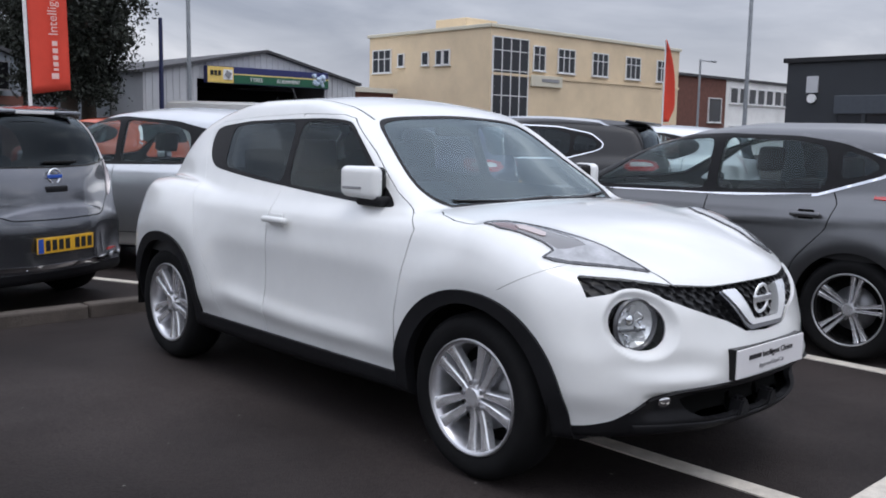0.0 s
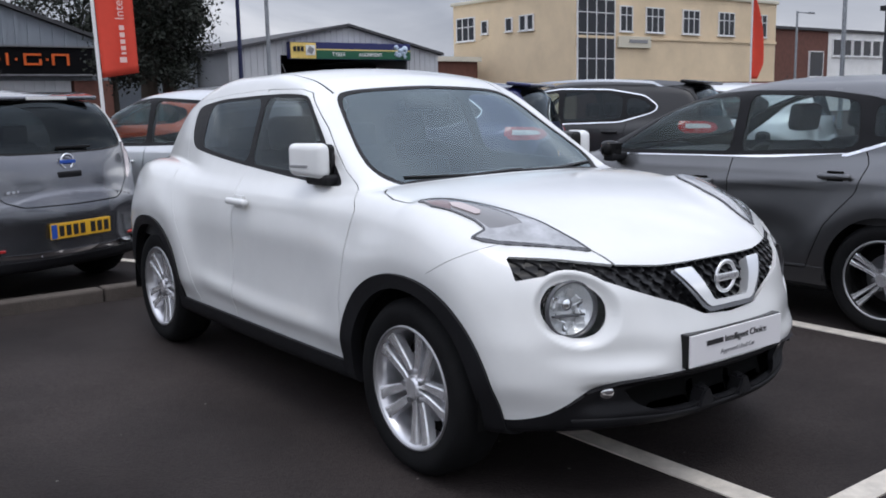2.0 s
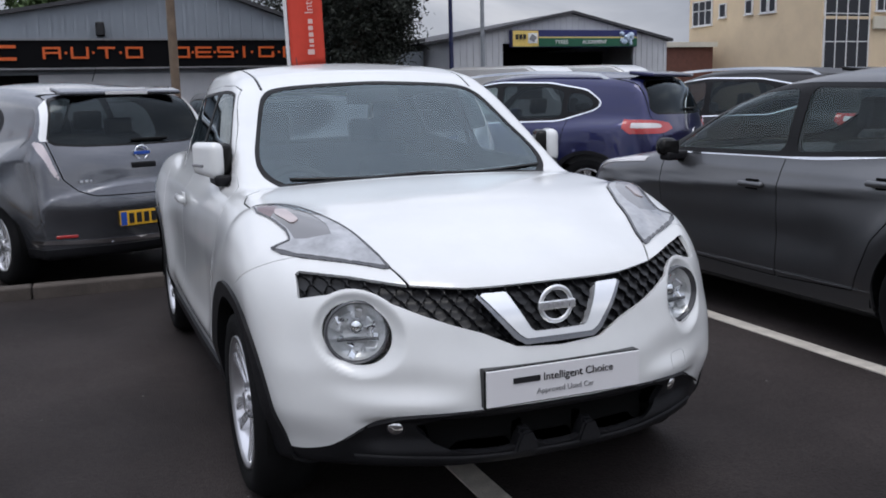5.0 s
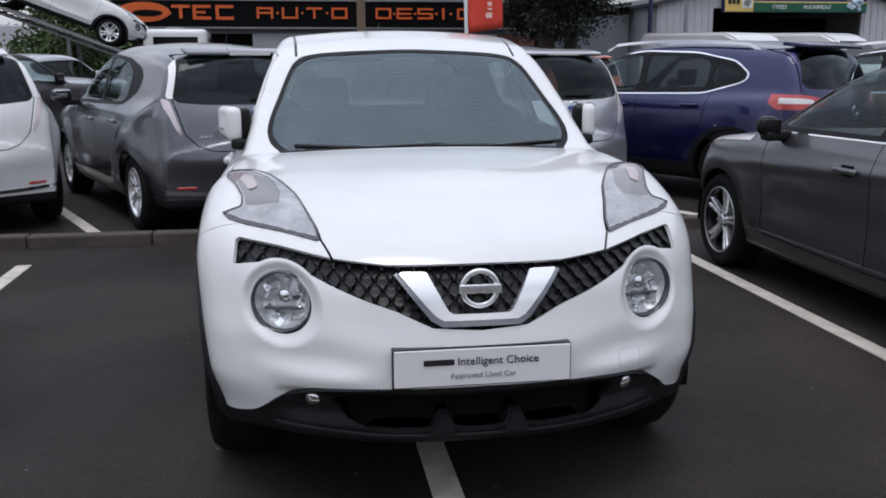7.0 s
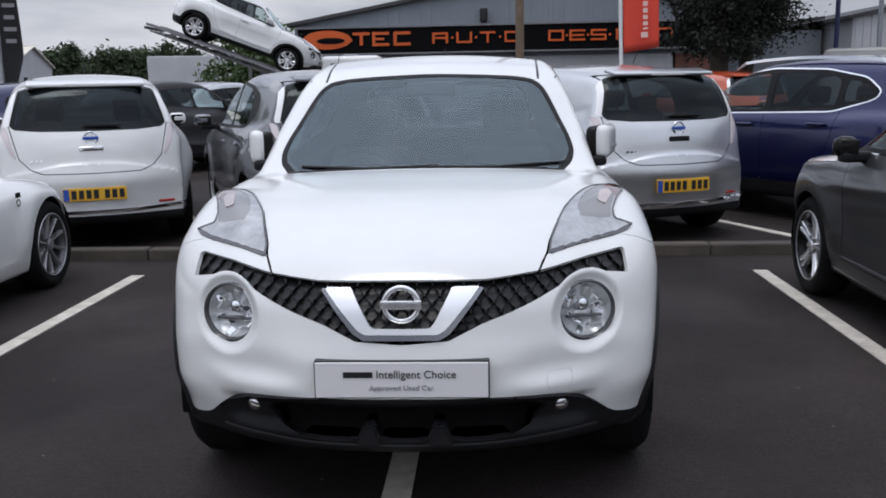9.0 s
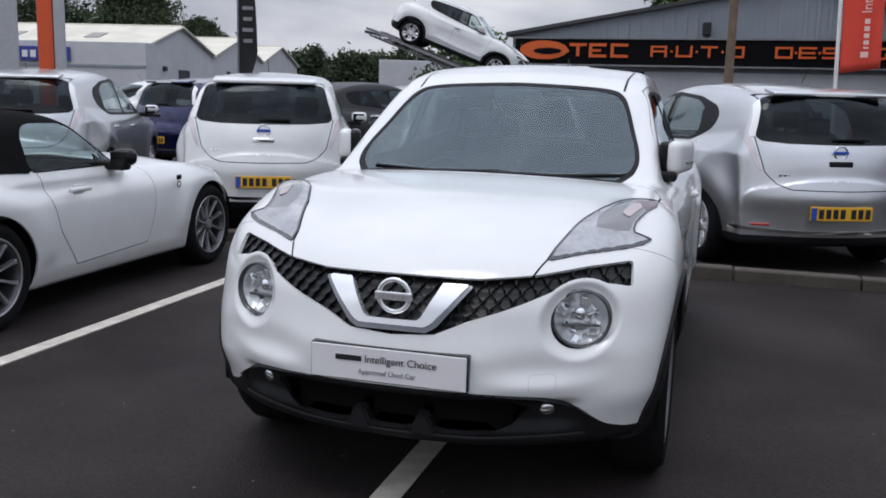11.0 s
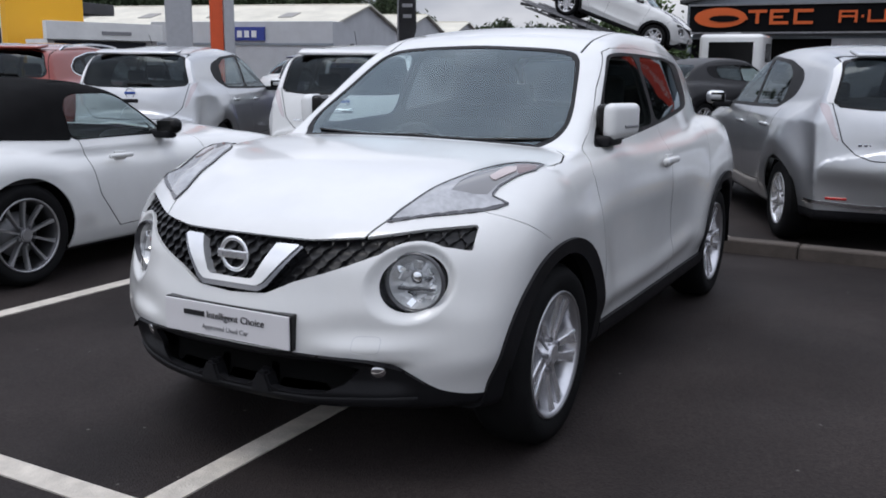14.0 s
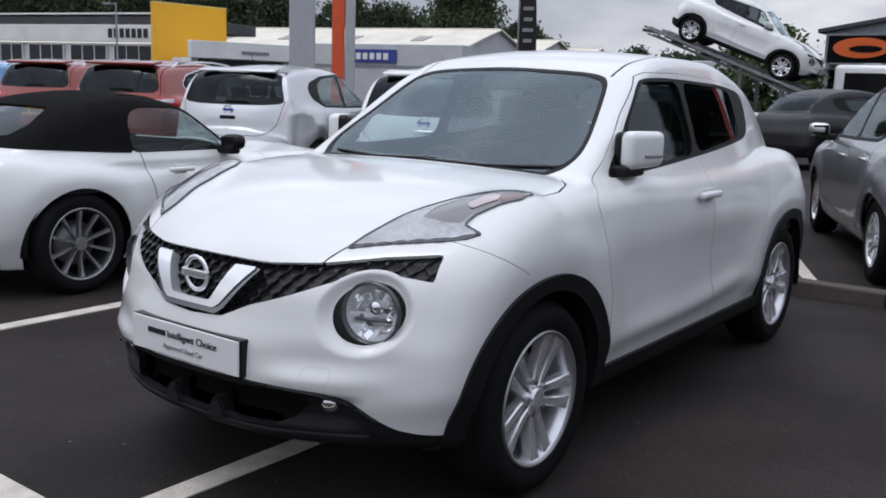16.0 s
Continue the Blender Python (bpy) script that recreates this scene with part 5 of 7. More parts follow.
def leaf_finish(root, f, body):
    number_plate(root, float(-on_front(lambda p: f(p * (1, -1, 1)), 0, 0.51)) + 0.008, 0.508, M["plate_y"])
    g = lambda p: f(p * (1, -1, 1))
    for sd in (-1, 1):
        yr = float(-on_front(g, sd * 0.60, 0.405))
        rounded_block(root, "rear_reflector", (0.15, 0.02, 0.022), (sd * 0.60, yr - 0.002, 0.405), M["redlamp"], (0, 0, sd * -20), 0.3, "red reflector")
    yb = float(-on_front(g, 0, 0.985))
    V, F = ring(0.052, 0.010, 28, 8)
    b = mesh_object("badge", V + (0, yb + 0.01, 0.985), F, M["chrome"], root, None, "round badge")
    part("badge_bar", box((0.13, 0.010, 0.024), (0, yb + 0.014, 0.985), 0.003), M["euro"], b)
    rounded_block(root, "tailgate_handle", (0.20, 0.035, 0.045), (0, yb + 0.022, 0.895), M["plastic"] if body != M["white"] else M["chrome"])
    rounded_block(root, "roof_spoiler", (0.98, 0.20, 0.032), (0, 1.815, 1.454), body, (-11, 0, 0), 0.45)
    part("brake_light", box((0.34, 0.012, 0.022), (0, 1.962, 1.436), 0.003), M["clearlamp"], root)
    bm = box((0.30, 0.015, 0.022), (-0.10, float(-on_front(lambda p: f(p * (1, -1, 1)), 0.0, 1.085)) + 0.012, 1.085), 0.006)
    part("rear_wiper", bm, M["gloss_black"], root)
    part("aerial", tube(0.004, 0.16, (0, 1.45, 1.60), (-40, 0, 0), 8, 0.002), M["ink"], root)
    bm = None
    for i in range(4):
        bm = box((0.028, 0.005, 0.018), (0.36 + 0.04 * i, float(-on_front(lambda p: f(p * (1, -1, 1)), 0.42, 0.80)) + 0.004, 0.80), 0.002, bm=bm)
    part("model_badge", bm, M["chrome"], root)


def leaf_extra(d, x, y, z):
    rb, ra = np.hypot(y - 1.43, z - 0.316), np.hypot(y + 1.27, z - 0.316)
    out = step(0.5, 0.7, x)
    d = d - out * step(0.3, 0.4, z) * (0.016 * bell(ra, 0.43, 0.09) + 0.02 * bell(rb, 0.46, 0.10))
    w = step(1.5, 1.9, y)
    d = d - w * 0.020 * bell(z, 0.62, 0.10) * step(0.85, 0.6, x)
    d = d - w * 0.010 * bell(x, 0.70, 0.07) * step(0.75, 0.95, z) * step(1.4, 1.2, z)
    d = d + w * 0.006 * bell(z, 0.78, 0.06) * step(0.62, 0.4, x)
    return d


LEAF_HALF = [(0, 1.415), (0.45, 1.410), (0.545, 1.385), (0.628, 1.115), (0.590, 1.078), (0.4, 1.060), (0, 1.055)]
LEAF_GLASS = both(LEAF_HALF)


def leaf_parts():
    L = screens([(0, 1.03), (0.5, 1.05), (0.64, 1.09), (0.52, 1.40), (0.42, 1.45), (0, 1.46)], LEAF_HALF, -0.1, 1.2)
    L += window_set([(-0.78, 1.02), (-0.35, 1.36), (0.18, 1.42), (0.20, 1.03)], [(0.27, 1.03), (0.25, 1.42), (0.80, 1.38), (1.02, 1.30), (1.05, 1.09), (0.95, 1.045)], [(-0.95, 0.99), (-0.36, 1.395), (0.2, 1.45), (0.84, 1.41), (1.24, 1.33), (1.36, 1.24), (1.30, 1.13), (1.0, 1.02), (0.2, 1.0)], glass_name="pane")
    for sd in (-1, 1):
        L.append(("lamp_strip", [lambda P: 1.80 - P[:, 1], lambda P, sd=sd: outline(LEAF_GLASS, P[:, 0], P[:, 2]) - 0.052, lambda P, sd=sd: 0.50 - sd * P[:, 0], lambda P: 1.095 - P[:, 2], lambda P: P[:, 2] - 1.405], "strip_lamp", 0.006, 0.018, "white lamp strip beside the tailgate glass"))
        L.append(lamp("tail_lamp", [(0.668, 1.075), (0.715, 1.115), (0.712, 1.03), (0.655, 0.875), (0.622, 0.815), (0.604, 0.828), (0.632, 0.925)], "rosy", sd, 1.8, label="clear pinkish tail lamp"))
        L.append(lamp("headlamp", [(0.42, 0.72), (0.62, 0.86), (0.80, 0.98), (0.80, 0.90), (0.60, 0.72)], "clearlamp", sd, 1.0, rear=False, label="headlamp"))
        L.append(gap_side("front_door_gap", [(-0.80, 1.0), (-0.78, 0.4), (0.23, 0.38), (0.23, 1.02)], sd, 1.0))
        L.append(gap_side("rear_door_gap", [(0.23, 1.02), (0.23, 0.38), (0.95, 0.40), (1.10, 0.80), (1.12, 1.05)], sd, 1.03))
    L.append(("bumper_strip", band(lambda P: P[:, 2] - 0.352 - 0.05 * np.abs(P[:, 0]) ** 3, 0.014, lambda P: 1.75 - P[:, 1], lambda P: np.abs(P[:, 0]) - 0.78), "chrome", 0.006, 0.01, "bright strip along the rear bumper"))
    L.append(gap_rear("tailgate_gap", both([(0, 0.685), (0.40, 0.690), (0.50, 0.73), (0.585, 0.82), (0.648, 1.09), (0.552, 1.43), (0, 1.46)]), 1.5))
    L.append(low_band(0.30, 0.26, 0.315))
    return L


LEAF = dict(
    top=[(-2.25, 0.70), (-2.1, 0.80), (-1.8, 0.90), (-1.4, 0.98), (-1.0, 1.02), (0, 1.0), (0.8, 1.0), (1.4, 1.05), (1.9, 1.08), (2.1, 1.0), (2.25, 0.9)],
    roof=[(-1.45, 0.80), (-1.15, 1.0), (-0.75, 1.22), (-0.35, 1.41), (0.1, 1.52), (0.6, 1.548), (1.1, 1.53), (1.6, 1.485), (1.86, 1.445), (1.965, 1.36), (2.055, 1.10), (2.11, 0.9), (2.14, 0.72)],
    front=[(0.2, -2.1), (0.4, -2.20), (0.6, -2.20), (0.8, -2.12), (1.0, -1.95)],
    rear=[(0.2, 2.08), (0.35, 2.17), (0.55, 2.19), (0.75, 2.17), (0.95, 2.12), (1.15, 2.06), (1.4, 1.95)],
    width=[(-2.25, 0.74), (-1.7, 0.86), (-1.2, 0.885), (-0.4, 0.868), (0.6, 0.868), (1.4, 0.895), (1.9, 0.875), (2.25, 0.80)],
    barrel=[(0.2, 0.09), (0.4, 0.02), (0.6, 0.0), (0.8, 0.012), (0.95, 0.05), (1.1, 0.10)],
    cabw=[(0.95, 0.83), (1.05, 0.785), (1.2, 0.735), (1.4, 0.655), (1.52, 0.58)],
    taper=[(-1.2, 0.06), (-0.4, 0.0), (0.6, 0.0), (1.4, 0.03), (2.1, 0.09)],
    cf=0.22, cr=0.20, pr=2.7, crown=0.06, bow=0.3, bowr=0.22, k=0.10, kc=0.08, kj=0.11, floor=0.235,
    spine=(-1.2, 1.2, 0.66), hub=0.316, axles=(-1.27, 1.43), arch=0.350, wheel_x=0.853, rim=0.205, style=AERO_RIM, nc=66,
    extra=leaf_extra, parts=leaf_parts(), finish=leaf_finish, fit=(-0.75, 0.86, 0.05, 0.95),
    mirrors=[(0.97, -0.68, 1.05, 0.19, 0.12, 0.13)], handles=[(0.862, 0.02, 0.86), (0.862, 0.90, 0.88)])


def qash_finish(root, f, body):
    g = lambda p: f(p * (1, -1, 1))
    number_plate(root, float(-on_front(g, 0, 0.74)) + 0.010, 0.74, M["plate_y"])
    yb = float(-on_front(g, 0, 0.90))
    V, F = ring(0.05, 0.010, 28, 8)
    mesh_object("badge", V + (0, yb + 0.01, 0.905), F, M["chrome"], root, None, "round badge")
    rounded_block(root, "roof_spoiler", (1.06, 0.28, 0.04), (0, 1.80, 1.522), M["gloss_black"] if body == M["black"] else body, (-7, 0, 0), 0.4)
    for sd in (-1, 1):
        ys = np.linspace(-0.38, 1.48, 30)
        zs = 1.575 - 0.055 * ((ys - 0.5) / 0.95) ** 2 - 0.05 * step(0.85, 1.0, np.abs((ys - 0.55) / 0.93))
        sec = [(-0.016, -0.014), (0.016, -0.014), (0.012, 0.014), (-0.012, 0.014)]
        V = np.array([(sd * (0.60 - 0.03 * ((y - 0.5) / 0.95) ** 2) + a, y, z + b) for y, z in zip(ys, zs) for a, b in sec])
        F = np.array([[i * 4 + k, i * 4 + (k + 1) % 4, i * 4 + 4 + (k + 1) % 4, i * 4 + 4 + k] for i in range(29) for k in range(4)])
        mesh_object("roof_rail", V, F, M["chrome"], root, None, "bright roof rail", smooth=False)
    bm = box((0.34, 0.015, 0.022), (-0.10, float(-on_front(g, 0.0, 1.16)) + 0.012, 1.16), 0.006)
    part("rear_wiper", bm, M["gloss_black"], root)


def qash_parts(chrome=True):
    L = screens([(0, 1.06), (0.5, 1.08), (0.66, 1.12), (0.54, 1.42), (0.44, 1.47), (0, 1.485)], [(0, 1.46), (0.46, 1.45), (0.54, 1.41), (0.62, 1.18), (0.57, 1.13), (0, 1.12)], -0.1, 1.2)
    L += window_set([(-0.72, 1.06), (-0.30, 1.38), (0.18, 1.44), (0.20, 1.08)], [(0.27, 1.08), (0.25, 1.44), (0.80, 1.42), (1.02, 1.37), (1.02, 1.13), (0.95, 1.10)], [(-0.88, 1.03), (-0.31, 1.41), (0.2, 1.47), (0.84, 1.45), (1.28, 1.37), (1.46, 1.24), (1.40, 1.18), (1.0, 1.07), (0.2, 1.05)], trim="chrome" if chrome else "gloss_black", quarter=[(1.07, 1.14), (1.07, 1.36), (1.25, 1.335), (1.38, 1.245), (1.35, 1.19)])
    for sd in (-1, 1):
        L.append(lamp("tail_lamp_core", [(0.56, 0.985), (0.78, 0.985), (0.79, 1.04), (0.58, 1.025)], "clearlamp", sd, 1.8, label="pale lamp core"))
        L.append(lamp("tail_lamp", [(0.42, 0.97), (0.60, 0.93), (0.80, 0.93), (0.83, 1.02), (0.80, 1.075), (0.62, 1.06), (0.44, 1.03)], "redlamp", sd, 1.72, label="red wrap-round tail lamp"))
        L.append(lamp("headlamp", [(0.40, 0.80), (0.60, 0.86), (0.84, 0.98), (0.84, 0.88), (0.60, 0.76)], "clearlamp", sd, 1.0, rear=False, label="headlamp"))
        L.append(gap_side("front_door_gap", [(-0.80, 1.05), (-0.78, 0.42), (0.23, 0.40), (0.23, 1.06)], sd, 1.05))
        L.append(gap_side("rear_door_gap", [(0.23, 1.06), (0.23, 0.40), (0.85, 0.42), (1.05, 0.80), (1.10, 1.10)], sd, 1.07))
    L.append(gap_rear("tailgate_gap", both([(0, 0.64), (0.56, 0.66), (0.60, 0.92), (0.66, 1.10), (0.58, 1.48), (0, 1.52)]), 1.5))
    L.append(low_band(0.42, 0.38, 0.50))
    return L


QASH = dict(
    top=[(-2.2, 0.80), (-2.05, 0.90), (-1.75, 0.98), (-1.3, 1.05), (-0.9, 1.08), (0, 1.06), (0.8, 1.06), (1.4, 1.11), (1.9, 1.10), (2.1, 1.02), (2.2, 0.95)],
    roof=[(-1.4, 0.86), (-1.1, 1.06), (-0.7, 1.28), (-0.33, 1.46), (0.1, 1.565), (0.6, 1.59), (1.1, 1.575), (1.6, 1.535), (1.84, 1.50), (1.95, 1.40), (2.06, 1.15), (2.15, 0.95)],
    front=[(0.2, -2.0), (0.4, -2.15), (0.65, -2.18), (0.85, -2.14), (1.0, -2.05)],
    rear=[(0.2, 2.02), (0.4, 2.15), (0.6, 2.18), (0.8, 2.15), (1.0, 2.10), (1.2, 2.02), (1.45, 1.92)],
    width=[(-2.2, 0.78), (-1.7, 0.88), (-1.25, 0.90), (-0.4, 0.882), (0.6, 0.882), (1.35, 0.90), (1.8, 0.88), (2.2, 0.82)],
    barrel=[(0.2, 0.05), (0.4, 0.01), (0.6, 0.0), (0.85, 0.01), (1.0, 0.035), (1.12, 0.09)],
    cabw=[(1.0, 0.84), (1.1, 0.795), (1.25, 0.745), (1.45, 0.665), (1.56, 0.59)],
    taper=[(-1.2, 0.06), (-0.4, 0.0), (0.6, 0.0), (1.4, 0.03), (2.1, 0.11)],
    cf=0.20, cr=0.14, pr=3.0, crown=0.05, bow=0.3, bowr=0.2, k=0.09, kc=0.08, kj=0.04, floor=0.22,
    spine=(-1.2, 1.2, 0.70), hub=0.345, axles=(-1.28, 1.366), arch=0.385, clad=0.42, wheel_x=0.875, rim=0.235, style=SILVER_RIM,
    parts=qash_parts(), finish=qash_finish, fit=(-0.72, 0.92, 0.08, 0.95),
    mirrors=[(0.98, -0.62, 1.10, 0.19, 0.12, 0.14)], handles=[(0.875, 0.02, 0.93), (0.875, 0.90, 0.95)])


def pulsar_parts():
    L = screens([(0, 1.0), (0.5, 1.02), (0.64, 1.06), (0.54, 1.36), (0.44, 1.41), (0, 1.425)], [(0, 1.40), (0.46, 1.39), (0.52, 1.34), (0.58, 1.10), (0.5, 1.05), (0, 1.04)], 0.0, 1.4)
    L += window_set([(-0.74, 0.992), (-0.26, 1.275), (-0.06, 1.335), (0.255, 1.358), (0.265, 1.003)], [(0.345, 1.005), (0.335, 1.361), (0.84, 1.345), (1.06, 1.308), (1.10, 1.070), (1.05, 1.045)], [(-0.98, 0.962), (-0.28, 1.308), (-0.07, 1.365), (0.32, 1.385), (0.86, 1.373), (1.15, 1.332), (1.49, 1.215), (1.43, 1.140), (1.05, 1.012), (0.3, 0.978)], glass_name="pane", trim="gloss_black", quarter=[(1.175, 1.095), (1.155, 1.298), (1.23, 1.275), (1.405, 1.205), (1.37, 1.150)])
    rear_edge = [(0.3, 0.978), (1.05, 1.012), (1.43, 1.140), (1.49, 1.215), (1.15, 1.332), (0.86, 1.373), (0.3, 1.2)]
    for sd in (-1, 1):
        L.append(("chrome_quarter_strip", band(lambda P: outline(rear_edge, P[:, 1], P[:, 2]) - 0.010, 0.009, lambda P, sd=sd: 0.35 - sd * P[:, 0], lambda P: 1.02 - P[:, 1], lambda P: P[:, 2] - 1.27), "chrome", 0.005, 0.010, "chrome strip round the quarter glass"))
        L.append(("chrome_waist_strip", band(lambda P: P[:, 2] - (0.965 + 0.012 * step(-0.8, 0.4, P[:, 1]) + 0.05 * step(0.4, 1.3, P[:, 1]) + 0.12 * step(1.15, 1.62, P[:, 1])), 0.0075, lambda P, sd=sd: 0.35 - sd * P[:, 0], lambda P: -0.72 - P[:, 1], lambda P: P[:, 1] - 1.02), "chrome", 0.004, 0.010, "chrome strip along the waist"))
        L.append(lamp("tail_lamp", [(0.50, 0.84), (0.74, 0.84), (0.78, 0.95), (0.76, 1.02), (0.55, 0.98)], "redlamp", sd, 1.4, label="red tail lamp"))
        L.append(lamp("headlamp", [(0.40, 0.72), (0.60, 0.80), (0.84, 0.93), (0.84, 0.80), (0.60, 0.68)], "clearlamp", sd, 1.0, rear=False, label="headlamp"))
        L.append(gap_side("front_door_gap", [(-0.80, 0.96), (-0.76, 0.50), (-0.78, 0.33), (0.30, 0.31), (0.30, 0.99)], sd, 0.975))
        L.append(gap_side("rear_door_gap", [(0.30, 0.99), (0.30, 0.31), (0.86, 0.33), (0.98, 0.60), (1.16, 0.80), (1.20, 0.95), (1.13, 1.06)], sd, 1.05))
        L.append(("sill_crease", band(lambda P: P[:, 2] - 0.345, 0.004, lambda P, sd=sd: 0.5 - sd * P[:, 0], lambda P: np.abs(P[:, 1] - 0.05) - 0.85), "body", 0.006, 0.006, ""))
    L.append(low_band(0.28, 0.235, 0.32))
    return L


def pulsar_extra(d, x, y, z):
    out = step(0.5, 0.7, x) * step(0.3, 0.42, z)
    d = d - out * (0.014 * bell(np.hypot(y + 1.33, z - 0.318), 0.43, 0.08) + 0.016 * bell(np.hypot(y - 1.33, z - 0.318), 0.43, 0.08))
    d = d - out * 0.010 * bell(z, 0.80 + 0.05 * y, 0.035) * step(-1.4, -0.9, y)
    d = d + out * 0.014 * bell(z, 0.55, 0.11) * step(-0.9, -0.6, y) * step(0.9, 0.6, y)
    return d


PULSAR = dict(
    top=[(-2.2, 0.68), (-2.05, 0.78), (-1.75, 0.88), (-1.3, 0.95), (-0.9, 0.99), (0, 0.98), (0.8, 1.0), (1.4, 1.05), (1.9, 1.05), (2.1, 0.98), (2.2, 0.9)],
    roof=[(-1.62, 0.80), (-1.32, 0.94), (-0.86, 1.14), (-0.38, 1.335), (0.08, 1.435), (0.5, 1.468), (1.05, 1.465), (1.6, 1.425), (1.88, 1.38), (1.98, 1.30), (2.06, 1.10), (2.12, 0.9)],
    front=[(0.2, -2.05), (0.4, -2.17), (0.6, -2.18), (0.8, -2.10), (1.0, -1.95)],
    rear=[(0.2, 2.02), (0.4, 2.15), (0.6, 2.18), (0.8, 2.13), (1.0, 2.07), (1.2, 1.98), (1.4, 1.87)],
    width=[(-2.2, 0.76), (-1.7, 0.865), (-1.3, 0.882), (-0.4, 0.868), (0.6, 0.868), (1.35, 0.882), (1.8, 0.86), (2.2, 0.80)],
    barrel=[(0.2, 0.05), (0.4, 0.008), (0.6, 0.0), (0.8, 0.01), (0.95, 0.045), (1.1, 0.10)],
    cabw=[(0.9, 0.835), (1.0, 0.79), (1.2, 0.725), (1.4, 0.64), (1.5, 0.575)],
    taper=[(-1.2, 0.06), (-0.4, 0.0), (0.6, 0.0), (1.4, 0.04), (2.1, 0.13)],
    cf=0.22, cr=0.15, pr=3.0, crown=0.06, bow=0.3, bowr=0.25, k=0.09, kc=0.08, kj=0.035, floor=0.2,
    spine=(-1.2, 1.2, 0.64), hub=0.318, axles=(-1.33, 1.33), arch=0.352, wheel_x=0.868, rim=0.222, style=MIX_RIM,
    extra=pulsar_extra, parts=pulsar_parts(), fit=(-0.66, 0.84, 0.10, 0.98), chrome_handle=False, recess_shade=True,
    dark_mirror=True, mirrors=[(0.925, -0.64, 1.0, 0.13, 0.11, 0.115)], handles=[(0.866, 0.10, 0.815), (0.866, 1.03, 0.885)])


def roadster_finish(root, f, body):
    for sd in (-1, 1):
        part("wing_vent", box((0.012, 0.055, 0.035), (sd * 0.846, -0.70, 0.72), 0.004), M["gloss_black"], root)
        V, F = ring(0.022, 0.005, 20, 6)
        mesh_object("wing_badge", V[:, [1, 0, 2]] + (sd * 0.846, -0.70, 0.67), F, M["ink"], root)
    part("aerial", tube(0.004, 0.2, (0.7, 1.5, 0.98), (-20, 0, 0), 8, 0.002), M["ink"], root)


def roadster_extra(d, x, y, z):
    out = step(0.45, 0.65, x) * step(0.28, 0.4, z)
    return d - out * (0.022 * bell(np.hypot(y + 1.165, z - 0.312), 0.42, 0.10) + 0.024 * bell(np.hypot(y - 1.165, z - 0.312), 0.43, 0.10))


def roadster_parts():
    L = [("windscreen", front_cut(both([(0, 0.86), (0.52, 0.87), (0.60, 0.93), (0.54, 1.12), (0.47, 1.145), (0, 1.155)]), 0.2) + [lambda P: -0.36 - P[:, 1]], "screen", -0.004, 0.0, "windscreen"),
         ("rear_screen", rear_cut(both([(0, 1.13), (0.36, 1.12), (0.46, 1.02), (0.44, 0.955), (0, 0.94)]), 0.95), "pane", -0.003, 0.0, "soft top rear window")]
    for sd in (-1, 1):
        L.append(("door_window", side_cut([(-0.13, 0.855), (0.17, 1.10), (0.27, 1.135), (0.60, 1.135), (0.70, 1.08), (0.72, 0.855)], sd), "pane", -0.004, 0.0, "door glass"))
    for sd in (-1, 1):
        L.append(("window_frame", side_cut([(-0.26, 0.848), (0.10, 1.130), (0.17, 1.20), (0.66, 1.20), (0.73, 1.08), (0.735, 0.848)], sd), "cloth", 0.002, 0.008, "black roof edge over the door glass"))
    top_line = [(0.20, 1.30), (0.155, 1.165), (0.29, 1.136), (0.60, 1.136), (0.702, 1.08), (0.722, 0.848), (1.2, 0.875), (1.62, 0.90), (1.62, 1.30)]
    L.append(("soft_top", [lambda P: 0.80 - P[:, 2], lambda P: outline(top_line, P[:, 1], P[:, 2])], "cloth", 0.007, 0.012, "black fabric soft top"))
    for sd in (-1, 1):
        L.append(gap_side("door_gap", [(-0.46, 0.90), (-0.42, 0.55), (-0.32, 0.30), (0.44, 0.27), (0.60, 0.50), (0.68, 0.89)], sd, 0.845))
        L.append(lamp("tail_lamp", [(0.38, 0.68), (0.58, 0.66), (0.60, 0.74), (0.42, 0.78)], "redlamp", sd, 1.3, label="red tail lamp"))
        L.append(lamp("headlamp", [(0.45, 0.58), (0.70, 0.62), (0.78, 0.74), (0.52, 0.70)], "clearlamp", sd, 1.2, rear=False, label="headlamp"))
    L.append(low_band(0.20, 0.18, 0.24))
    return L


